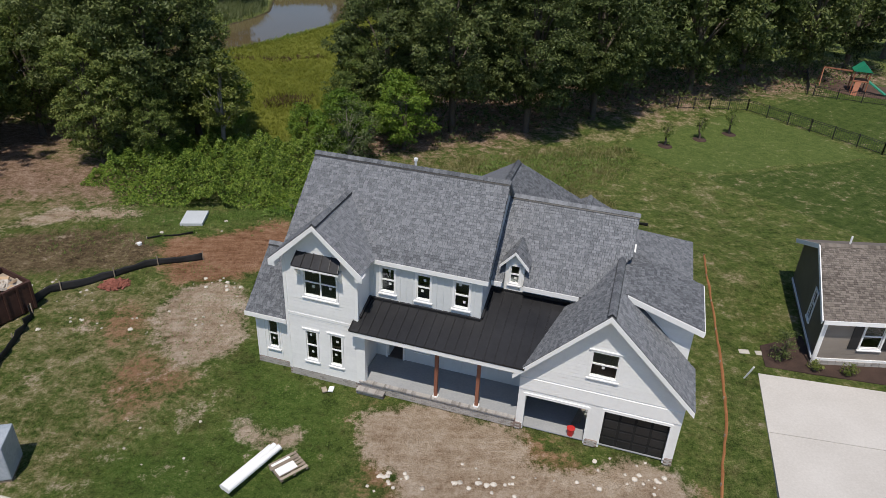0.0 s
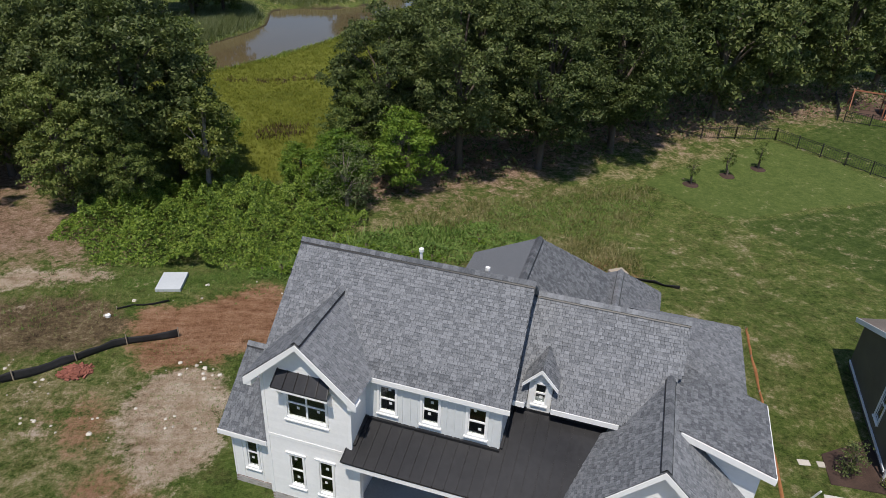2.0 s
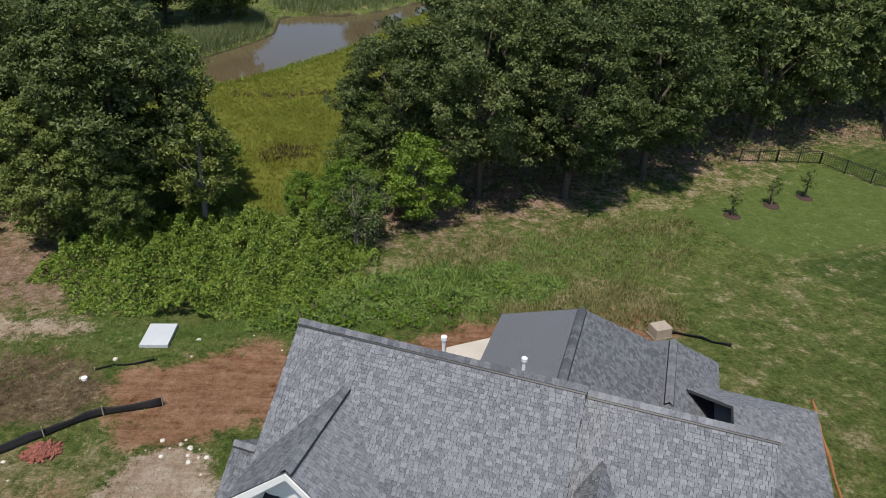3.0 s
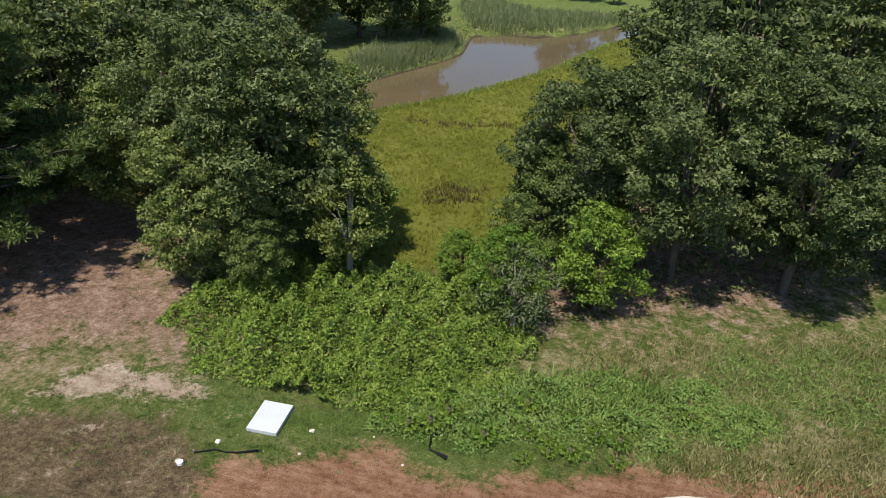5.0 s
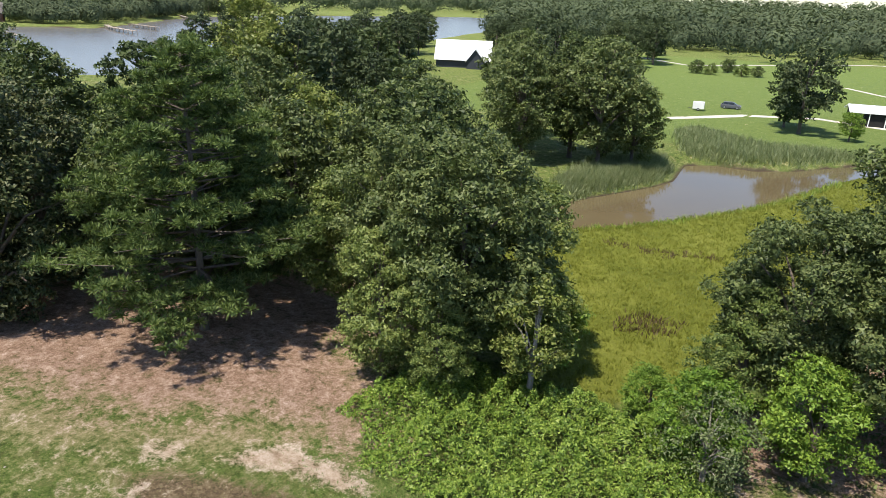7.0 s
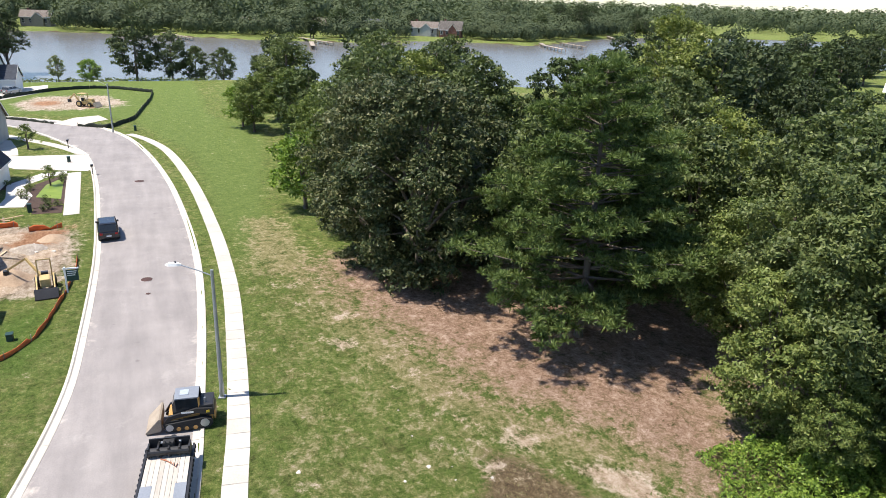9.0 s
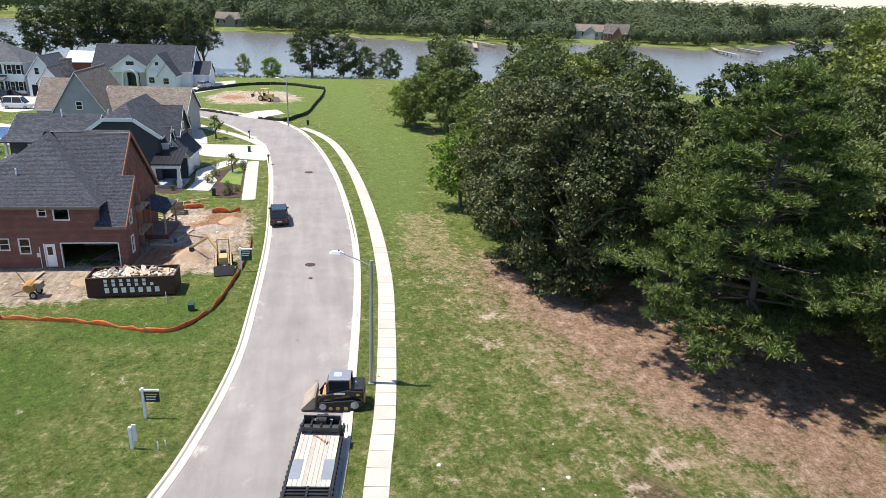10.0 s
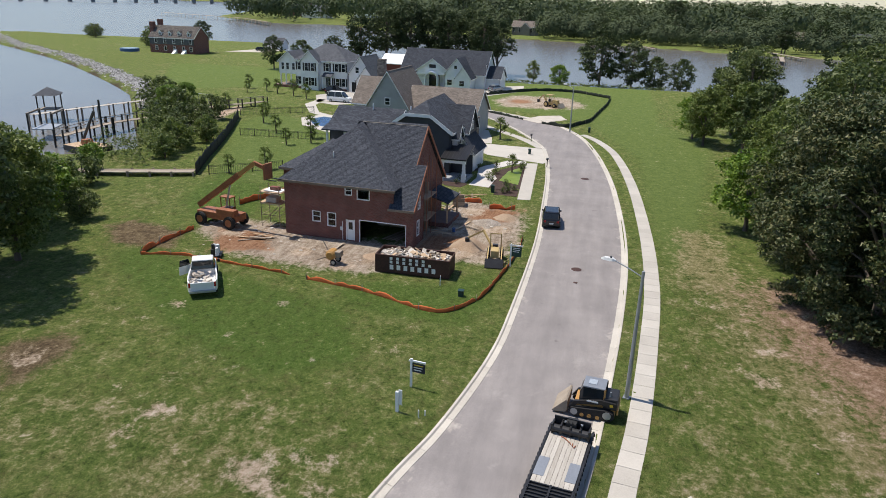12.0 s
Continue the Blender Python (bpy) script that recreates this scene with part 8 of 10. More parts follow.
# ---- vehicles, machines, fences and loose things ----
MAT.update(
    black_paint=surface("black_car_paint", (0.01, 0.012, 0.016), (0.018, 0.02, 0.026), 0.18, bump=0.0, spec=0.7),
    white_paint=surface("white_car_paint", (0.68, 0.68, 0.67), (0.78, 0.78, 0.77), 0.25, bump=0.0, spec=0.6),
    silver_paint=surface("silver_car_paint", (0.32, 0.33, 0.34), (0.42, 0.43, 0.44), 0.25, metal=0.5, bump=0.0),
    pale_wood=surface("bleached_deck_timber", (0.34, 0.31, 0.265), (0.5, 0.465, 0.41), 0.85, 1.0, 9.0, pieces=0.3, stretch=(0.3, 1, 1)),
    rubber=surface("rubber", (0.012, 0.012, 0.012), (0.03, 0.03, 0.03), 0.85),
    steel=surface("galvanised_steel", (0.3, 0.32, 0.34), (0.44, 0.46, 0.48), 0.45, metal=0.6, bump=0.05),
    plate=surface("grey_steel_plate", (0.19, 0.21, 0.24), (0.28, 0.3, 0.33), 0.55, metal=0.3),
    lamp_red=surface("red_lamp", (0.3, 0.01, 0.01), (0.42, 0.02, 0.02), 0.2, bump=0.0),
    lamp_white=surface("clear_lamp", (0.6, 0.6, 0.58), (0.72, 0.72, 0.7), 0.15, bump=0.0),
    machine_orange=surface("faded_orange_paint", (0.16, 0.06, 0.03), (0.42, 0.16, 0.065), 0.55, 1.0, 8.0),
    machine_yellow=surface("machine_yellow", (0.35, 0.24, 0.085), (0.56, 0.42, 0.2), 0.5, 1.0, 8.0),
    construction_tan=surface("ochre_machine_paint", (0.36, 0.19, 0.055), (0.5, 0.28, 0.09), 0.5, 1.0, 8.0),
    fence_orange=surface("orange_mesh", (0.52, 0.1, 0.03), (0.8, 0.22, 0.07), 0.8, 2.0, 10.0),
    fence_tan=surface("faded_orange_mesh", (0.26, 0.1, 0.035), (0.44, 0.2, 0.085), 0.85, 0.8, 6.0),
    silt=surface("black_silt_cloth", (0.01, 0.01, 0.011), (0.028, 0.028, 0.03), 0.75, 1.0, 6.0),
    silt_green=surface("dark_silt_cloth", (0.016, 0.022, 0.014), (0.035, 0.042, 0.028), 0.85, 1.0, 6.0),
    container=surface("rusty_dark_container", (0.03, 0.013, 0.01), (0.085, 0.038, 0.028), 0.7, 0.6, 6.0),
    wrap_film=surface("grey_shrink_wrap", (0.26, 0.3, 0.34), (0.42, 0.46, 0.5), 0.3, 1.5, 6.0, bump=0.3),
    earth=surface("tan_earth", (0.24, 0.165, 0.105), (0.44, 0.33, 0.23), 0.95, 1.2, 9.0, bump=0.6),
    rubble=surface("pale_rubble", (0.24, 0.2, 0.16), (0.6, 0.55, 0.48), 0.9, 1.5, 8.0, pieces=0.8, islands=0.8),
    red_plastic=surface("red_plastic", (0.5, 0.03, 0.03), (0.6, 0.05, 0.045), 0.4, bump=0.0),
    green_plastic=surface("green_plastic", (0.02, 0.22, 0.12), (0.03, 0.3, 0.17), 0.4, bump=0.0),
    sign_green=surface("dark_green_sign", (0.012, 0.04, 0.035), (0.018, 0.055, 0.048), 0.5, bump=0.0),
    sign_yellow=surface("yellow_sign", (0.6, 0.42, 0.03), (0.68, 0.5, 0.05), 0.5, bump=0.0),
    sign_blue=surface("dark_blue_sign", (0.012, 0.016, 0.03), (0.02, 0.026, 0.045), 0.5, bump=0.0),
    lettering=surface("white_lettering", (0.7, 0.7, 0.68), (0.8, 0.8, 0.78), 0.6, bump=0.0),
    blue_sheet=surface("blue_sheet", (0.03, 0.08, 0.2), (0.05, 0.12, 0.28), 0.5),
    cone_tan=surface("brown_bark_chips", (0.06, 0.035, 0.025), (0.13, 0.08, 0.06), 0.95),
)


def wheel(parent, x, y, r, w, rim="steel"):
    t = part("wheel", bmesh.new(), "rubber", parent)
    bm = bmesh.new()
    rod(bm, (x, y - w / 2, r), (x, y + w / 2, r), r, n=20)
    bmesh.ops.bevel(bm, geom=[e for e in bm.edges if len(e.link_faces) == 2 and abs(e.calc_face_angle(0)) > 1.2], offset=r * .12, segments=2, affect="EDGES")
    bm.to_mesh(t.data)
    bm.free()
    b2 = bmesh.new()
    rod(b2, (x, y - w / 2 - .01, r), (x, y + w / 2 + .01, r), r * .58, n=14)
    part("rim", b2, rim, t)
    return t


def car(m, label, paint, L=4.7, W=1.9, H=1.7, cabin=(-.42, .22), category="car", bonnet=1.02, name="car"):
    """A car along +x: lower body, cabin, glass, wheels, lamps."""
    c = thing(name, m, label, category)
    h0, hb = .28, bonnet
    secs = []
    for fx, s, z0, z1 in ((-.5, .84, .45, hb - .12), (-.485, .94, .32, hb), (-.3, 1, h0, hb + .02), (.2, 1, h0, hb), (.38, .97, h0, hb - .08), (.475, .9, .32, hb - .2), (.5, .78, .42, hb - .34)):
        w = W / 2 * s
        secs.append([(L * fx, -w, z0), (L * fx, w, z0), (L * fx, w * 1.0, z0 + (z1 - z0) * .65), (L * fx, w * .93, z1), (L * fx, -w * .93, z1), (L * fx, -w, z0 + (z1 - z0) * .65)])
    part("body", lofted(secs), paint, c)
    a, b = cabin
    w = W / 2
    roof = [[(L * fx, -w * s, z0), (L * fx, w * s, z0), (L * fx, w * t, z1), (L * fx, -w * t, z1)] for fx, s, t, z0, z1 in ((a - .03, .9, .72, hb - .02, hb + .06), (a + .06, .91, .76, hb - .02, H - .02), (b - .14, .91, .76, hb - .02, H), (b + .06, .9, .74, hb - .02, hb + .05))]
    cab = part("cabin", lofted(roof), "dim_interior_glass", c)
    part("roof_panel", lofted([[(L * fx, -w * .74, z), (L * fx, w * .74, z), (L * fx, w * .7, z + .05), (L * fx, -w * .7, z + .05)] for fx, z in ((a + .05, H - .05), (a + .1, H - .01), (b - .18, H), (b - .12, H - .04))]), paint, cab)
    for sx in (a + .03, (a + b) / 2 - .02, b - .05):
        for sy in (-1, 1):
            part("pillar", beam(bmesh.new(), (L * sx, sy * w * .93, hb), (L * (sx * .8 + (a + b) * .1), sy * w * .77, H - .02), .07, .05), paint, cab)
    for x in (-.31, .31):
        for y in (-W / 2 + .1, W / 2 - .1):
            wheel(c, L * x, y, .34, .22)
    for y in (-.7, .7):
        part("tail_light", boxed(-L * .5 - .015, y * w - .12, hb - .3, -L * .475, y * w + .12, hb - .1), "lamp_red", c)
        part("headlight", boxed(L * .47, y * w - .14, hb - .38, L * .497, y * w + .14, hb - .24), "lamp_white", c)
        part("mirror", boxed(L * (b - .02), y / .7 * (w + .02) - .08, hb, L * (b + .015), y / .7 * (w + .02) + .08, hb + .16, .02), paint, c)
    part("number_plate", boxed(-L * .5 - .02, -.22, .55, -L * .5 + .01, .22, .68), "lettering", c)
    return c


car(pose(-73.4, 17.35, -.04, 0, 0, 183), "black sport utility car parked at the kerb", "black_paint", 4.6, 1.85, 1.68, (-.46, .2))
car(pose(-181.5, -2.8, 0, 0, 0, 150), "silver car parked beside the white house", "silver_paint", 4.6, 1.8, 1.5)
car(pose(-161, -38.5, 0, 0, 0, 170), "black pickup parked at a garage", "black_paint", 5.4, 1.95, 1.8)
car(pose(-148, -32.5, 0, 0, 0, 85), "white van parked on the drive", "white_paint", 5.2, 2.0, 2.2, (-.49, .28), "van", 1.15, "van")
car(pose(-267, -107, 0, 0, 0, 80), "black car parked by the river bank", "black_paint", 4.8, 1.85, 1.55)
car(pose(-36, 190, 0, 0, 0, 10), "dark blue pickup parked on the grass", "blue_lap", 4.4, 1.7, 1.5)


def pickup(m, label):
    """A crew pickup along +x with an open bed of rubble and an open front door."""
    c = thing("pickup_truck", m, label, "pickup truck")
    W = 2.0
    part("body", lofted([[(x, -w, z0), (x, w, z0), (x, w, z1 - .12), (x, w * .95, z1), (x, -w * .95, z1), (x, -w, z1 - .12)] for x, w, z0, z1 in ((.35, .98, .45, 1.25), (1.6, .98, .45, 1.22), (2.5, .96, .45, 1.18), (2.95, .85, .5, 1.0))]), "white_paint", c)
    part("cabin", lofted([[(x, -w, 1.2), (x, w, 1.2), (x, w * .85, z), (x, -w * .85, z)] for x, w, z in ((.15, .92, 1.25), (.3, .92, 1.9), (1.25, .92, 1.92), (1.75, .92, 1.28))]), "dim_interior_glass", c)
    part("roof_panel", lofted([[(x, -.8, z), (x, .8, z), (x, .76, z + .06), (x, -.76, z + .06)] for x, z in ((.24, 1.86), (.4, 1.91), (1.2, 1.92), (1.32, 1.86))]), "white_paint", c)
    part("bed_floor", boxed(-2.7, -.9, .6, .3, .9, .68), "white_paint", c)
    for s in (-1, 1):
        part("bed_side", lofted([[(x, s * w - .06, .5), (x, s * w + .06, .5), (x, s * w + .05, 1.25), (x, s * w - .05, 1.25)] for x, w in ((-2.7, .93), (-2.2, 1.04), (-1.2, 1.04), (.3, .94))]), "white_paint", c)
        part("tail_light", boxed(-2.76, s * .9 - .09, .85, -2.68, s * .9 + .09, 1.2), "lamp_red", c)
        part("mirror", boxed(1.45, s * 1.16 - .1, 1.2, 1.6, s * 1.16 + .1, 1.5, .02), "black", c)
    part("tailgate", boxed(-2.78, -.85, .6, -2.7, .85, 1.22, .02), "white_paint", c)
    part("rear_window", boxed(.2, -.7, 1.32, .24, .7, 1.78), "dim_interior_glass", c)
    part("bumper", boxed(-2.95, -.95, .45, -2.75, .95, .62, .02), "steel", c)
    part("open_door", slab(bmesh.new(), [(1.35, .98, .55), (.75, 1.8, .55), (.75, 1.8, 1.25), (1.35, .98, 1.25)], (.05, .04, 0)), "white_paint", c, "front door standing open")
    part("door_window", slab(bmesh.new(), [(1.33, 1.0, 1.25), (.77, 1.77, 1.25), (.8, 1.72, 1.75), (1.2, 1.1, 1.75)], (.03, .02, 0)), "dim_interior_glass", c)
    for x in (-1.75, 1.95):
        for y in (-.92, .92):
            wheel(c, x, y, .4, .26)
    r = random.Random(4)
    for i in range(26):
        x, y, s = r.uniform(-2.5, .1), r.uniform(-.75, .75), r.uniform(.1, .28)
        part("rubble_piece", box(bmesh.new(), -s, -s * .7, -s * .3, s, s * .7, s * .3, m=pose(x, y, .78 + r.random() * .3, r.uniform(-30, 30), r.uniform(-30, 30), r.uniform(0, 360))), "rubble", c)
    return c


pickup(pose(-48.9, -8.5, .02, 0, 0, 208), "white pickup with an open door and a bed of rubble")

# street lamps
def street_lamp(x, y, h, reach, turn):
    c = thing("street_lamp", pose(x, y, gz(x, y), 0, 0, turn), "grey steel street lamp with a curved arm", "street lamp", "street lamps")
    bm = bmesh.new()
    rod(bm, (0, 0, 0), (0, 0, h), .14, .09, 12)
    part("pole", bm, "steel", c)
    part("base_plate", boxed(-.2, -.2, 0, .2, .2, .06), "steel", c)
    bm = bmesh.new()
    pts = [(0, 0, h - .35), (.7, 0, h - .05), (1.5, 0, h + .22), (reach, 0, h + .3)]
    for a, b in zip(pts, pts[1:]):
        rod(bm, a, b, .035, n=8)
    part("arm", bm, "steel", c)
    head = part("lamp_head", lofted([[(x_, -w, h + .24), (x_, w, h + .24), (x_, w * .7, h + .24 + t), (x_, -w * .7, h + .24 + t)] for x_, w, t in ((reach - .1, .06, .08), (reach + .1, .16, .16), (reach + .55, .17, .15), (reach + .75, .08, .06))]), "lamp_white", c, "pale lamp head")
    part("photocell", rod(bmesh.new(), (reach + .2, 0, h + .38), (reach + .2, 0, h + .48), .05), "black", head)


street_lamp(-39.9, 23.7, 8.0, 1.7, -110)
street_lamp(-129.2, 17.5, 8.0, 1.7, -130)

# the flatbed trailer with its tool, and the tracked loader
tr = thing("flatbed_trailer", pose(-31.9, 20.15, -.03, 0, 0, -9.5), "flatbed trailer with pale timber deck and black frame", "trailer")
for i in range(9):
    part("deck_board", boxed(-2.7, -1.0 + i * .224, .82, 2.1, -.79 + i * .224, .87), "pale_wood", tr)
for y in (-1.1, 1.1):
    part("side_rail", boxed(-3.0, y - .05, .62, 4.6, y + .05, .86), "black", tr)
    for i in range(19):
        part("stake_pocket", boxed(-2.9 + i * .38, y + (.05 if y > 0 else -.1), .66, -2.8 + i * .38, y + (.1 if y > 0 else -.05), .84), "black", tr)
for y0, y1 in ((-1.02, -.5), (.5, 1.02)):
    part("wheel_plate", boxed(.1, y0, .865, 1.6, y1, .885), "plate", tr, "grey steel plate over the wheels")
part("cross_frame", boxed(-2.9, -1.05, .6, 4.5, 1.05, .8), "black", tr)
for k in range(2):
    for i in range(8):
        part("ramp_bar", boxed(2.15 + i * .24, -1.05 + k * 1.06, .84, 2.21 + i * .24, -.02 + k * 1.06, .9), "black", tr)
for y in (-1.04, 0, 1.04):
    part("ramp_beam", boxed(2.1, y - .05, .8, 4.4, y + .05, .9), "black", tr)
for y in (-.6, -.1, .4):
    part("tail_light", boxed(4.42, y, .72, 4.47, y + .22, .8), "lamp_red" if y > -.5 else "lamp_white", tr)
part("spare_beam", boxed(4.3, -1.15, .5, 4.42, 1.15, .7), "black", tr)
for x in (.5, 1.5):
    for y in (-.9, .9):
        wheel(tr, x, y, .38, .22)
part("drawbar", beam(bmesh.new(), (-2.9, -.8, .65), (-4.2, 0, .6), .12, .14), "black", tr)
part("drawbar", beam(bmesh.new(), (-2.9, .8, .65), (-4.2, 0, .6), .12, .14), "black", tr)
tool = thing("grapple_tool", pose(-34.3, 20.6, .86, 0, 0, -11), "black hydraulic loader attachment standing on the trailer", "attachment")
part("back_plate", boxed(-.12, -.95, 0, -.04, .95, .75), "black", tool)
for y in (-.95, -.5, 0, .5, .95):
    part("rib", boxed(-.04, y - .05, 0, .5, y + .05, .55, .02), "black", tool)
part("roller", rod(bmesh.new(), (.35, -.95, .28), (.35, .95, .28), .2, n=14), "black", tool)
part("motor", boxed(-.3, -.3, .3, .3, .25, .7, .05), "rubber", tool)
for i in range(5):
    part("hose", rod(bmesh.new(), (-.05 + .08 * i, -.5 + .25 * i, .6), (.3, -.35 + .2 * i, .78), .03), "rubber", tool)
for y in (-.4, .1, .45):
    part("fitting", boxed(.1, y, .6, .2, y + .12, .68), "steel", tool)
for i in range(6):
    part("chain", rod(bmesh.new(), (.6 + .1 * i, -.4 + .17 * i, .02), (.75 + .12 * i, -.1 + .1 * i, .04), .025), "terracotta", tool)

ld = thing("tracked_loader", pose(-37.95, 21.65, -.02, 0, 0, -98) @ Matrix.Diagonal((.9, .9, .9, 1)), "black and ochre tracked skid loader with raised bucket", "loader")
for s in (-1, 1):
    prof = [(-1.25, .12), (1.0, .12), (1.3, .4), (1.15, .62), (-.9, .82), (-1.4, .68), (-1.5, .36)]
    tk = part("track", slab(bmesh.new(), [(x, s * .98, z) for x, z in prof], (0, -s * .4, 0)), "rubber", ld)
    for x, z, r in ((-1.05, .5, .26), (.95, .38, .22), (-.5, .26, .13), (0, .26, .13), (.45, .26, .13)):
        part("track_wheel", rod(bmesh.new(), (x, s * .96, z), (x, s * 1.0, z), r, n=14), "construction_tan" if r < .2 else "steel", tk)
    part("lift_arm", slab(bmesh.new(), [(-1.45, s * .86, .95), (-1.5, s * .86, 1.35), (-.6, s * .86, 1.42), (1.0, s * .86, 1.05), (1.35, s * .86, .5), (1.1, s * .86, .5), (.8, s * .86, .88), (-.6, s * .86, 1.12)], (0, -s * .16, 0)), "black", ld, "black lift arm with pale lettering bars")
    part("letter_bar", boxed(-.45, s * .87, 1.19, .25, s * .88, 1.3), "lettering", ld)
    part("tail_badge", boxed(-1.35, s * .87, 1.1, -1.15, s * .88, 1.26), "sign_yellow", ld)
part("chassis", boxed(-1.5, -.6, .35, 1.0, .6, 1.05, .05), "construction_tan", ld)
part("engine_cover", boxed(-1.6, -.72, .8, -.75, .72, 1.55, .08), "black", ld)
part("rear_door", boxed(-1.68, -.7, .5, -1.58, .7, 1.1, .04), "construction_tan", ld)
cabn = part("cab", lofted([[(x, -w, 1.0), (x, w, 1.0), (x, w * .92, z), (x, -w * .92, z)] for x, w, z in ((-.75, .66, 1.95), (-.3, .68, 2.08), (.55, .68, 2.06), (.75, .62, 1.7))]), "dim_interior_glass", ld, "dark glazed operator cab")
part("cab_roof", boxed(-.78, -.66, 2.02, .6, .66, 2.12, .03), "plate", cabn, "grey-blue cab roof")
part("roof_hatch", boxed(-.2, -.3, 2.12, .3, .3, 2.15), "wrap_film", cabn)
for s in (-1, 1):
    part("cab_post", beam(bmesh.new(), (-.78, s * .66, 1.0), (-.76, s * .62, 2.05), .1, .1), "construction_tan" if s > 0 else "black", cabn)
part("exhaust", rod(bmesh.new(), (-1.1, .35, 1.5), (-1.1, .35, 1.85), .06), "steel", ld)
part("bucket", lofted([[(x, -.98, z0), (x, .98, z0), (x, .98, z1), (x, -.98, z1)] for x, z0, z1 in ((1.4, .35, 1.0), (1.5, .2, 1.05), (2.3, .12, .2))]), "wood", ld, "dusty steel bucket")

# yellow machines
def backhoe(m, label, paint="machine_yellow", s=1.0):
    c = thing("backhoe_loader", m, label, "excavator")
    part("chassis", boxed(-1.2, -.55, .5, 1.7, .55, 1.1, .05), paint, c)
    part("bonnet", boxed(.4, -.45, 1.0, 1.8, .45, 1.6, .08), paint, c)
    for x in (-.9, .3):
        for y in (-.6, .6):
            part("roof_post", rod(bmesh.new(), (x, y, 1.0), (x, y, 2.5), .05), paint, c)
    part("roof", boxed(-1.05, -.75, 2.5, .45, .75, 2.6, .04), "machine_yellow", c)
    part("seat", boxed(-.6, -.25, 1.1, -.1, .25, 1.7, .05), "black", c)
    for y in (-.55, .55):
        part("loader_arm", beam(bmesh.new(), (.6, y, 1.4), (2.4, y, .6), .14, .24), paint, c)
    part("bucket", lofted([[(x, -1.0, z0), (x, 1.0, z0), (x, 1.0, z1), (x, -1.0, z1)] for x, z0, z1 in ((2.3, .25, .95), (2.45, .1, 1.0), (3.0, .05, .12))]), "wood", c)
    part("boom", beam(bmesh.new(), (-1.2, 0, 1.0), (-2.1, 0, 2.4), .2, .3), paint, c)
    part("dipper", beam(bmesh.new(), (-2.1, 0, 2.4), (-3.2, 0, 1.3), .16, .22), paint, c)
    part("digging_bucket", boxed(-3.5, -.3, .7, -3.0, .3, 1.3, .06), "black", c)
    for x, r in ((-.8, .62), (1.3, .42)):
        for y in (-.75, .75):
            wheel(c, x, y, r, .34, paint)
    return c


backhoe(pose(-159, 12.4, .0, 0, 0, 60), "yellow backhoe loader standing on the bare far plot")
mini = thing("mini_excavator", pose(-60.6, 13.1, 0, 0, 0, 5), "small yellow tractor digger with its arm out", "excavator")
for y in (-.6, .6):
    wheel(mini, -.6, y, .48, .3, "machine_yellow")
    wheel(mini, .8, y, .3, .24, "machine_yellow")
    part("frame_post", rod(bmesh.new(), (-.9, y * .8, .6), (-.9, y * .8, 2.2), .05), "machine_yellow", mini)
    part("loader_arm", beam(bmesh.new(), (-.2, y, 1.2), (1.6, y, .5), .1, .18), "machine_yellow", mini)
part("frame_top", beam(bmesh.new(), (-.9, -.5, 2.2), (-.9, .5, 2.2), .08, .08), "machine_yellow", mini)
part("bonnet", boxed(-.1, -.35, .6, 1.1, .35, 1.25, .06), "machine_yellow", mini)
part("seat", boxed(-.7, -.25, .8, -.3, .25, 1.35, .05), "black", mini)
part("bucket", lofted([[(x, -.8, z0), (x, .8, z0), (x, .8, z1), (x, -.8, z1)] for x, z0, z1 in ((1.6, .2, .7), (1.7, .1, .75), (2.2, .04, .1))]), "black", mini)
part("boom", beam(bmesh.new(), (-1.0, -.3, .9), (-2.2, -1.2, 2.0), .14, .2), "machine_yellow", mini)
part("dipper", beam(bmesh.new(), (-2.2, -1.2, 2.0), (-2.8, -2.6, 1.0), .12, .16), "machine_yellow", mini)
part("digging_bucket", boxed(-3.0, -2.9, .5, -2.6, -2.5, 1.0, .04), "black", mini)

th = thing("telehandler", pose(-63.2, -14.6, 0, 0, 0, 78), "faded orange telehandler with its long boom raised", "telehandler")
part("chassis", boxed(-2.4, -.8, .7, 2.4, .8, 1.4, .08), "machine_orange", th)
part("engine_box", boxed(.2, -1.0, 1.2, 2.3, -.2, 1.9, .08), "machine_orange", th)
for x in (-.2, .9):
    for y in (.25, 1.0):
        part("cab_post", rod(bmesh.new(), (x, y, 1.3), (x, y, 2.7), .05), "machine_orange", th)
part("cab_roof", boxed(-.3, .2, 2.7, 1.0, 1.05, 2.8, .03), "machine_orange", th)
part("cab_base", boxed(-.2, .25, 1.2, .9, 1.0, 1.7, .05), "machine_orange", th)
part("boom", beam(bmesh.new(), (-2.6, -.1, 1.7), (2.6, -.1, 5.4), .42, .5), "machine_orange", th)
part("inner_boom", beam(bmesh.new(), (2.4, -.1, 5.25), (4.6, -.1, 6.8), .3, .38), "construction_tan", th, "worn inner boom section")
part("boom_head", beam(bmesh.new(), (4.4, -.1, 6.8), (6.0, -.1, 6.3), .26, .34), "machine_orange", th)
part("lift_ram", rod(bmesh.new(), (.6, -.1, 1.4), (1.4, -.1, 4.2), .09), "steel", th)
part("fork_carriage", boxed(5.9, -.7, 5.4, 6.05, .5, 6.9), "machine_orange", th)
for y in (-.5, .3):
    part("fork", boxed(6.05, y - .06, 5.4, 7.2, y + .06, 5.46), "black", th)
for k in range(4):
    part("carriage_bar", boxed(5.88, -.68 + k * .38, 5.4, 5.92, -.6 + k * .38, 6.9), "construction_tan", th)
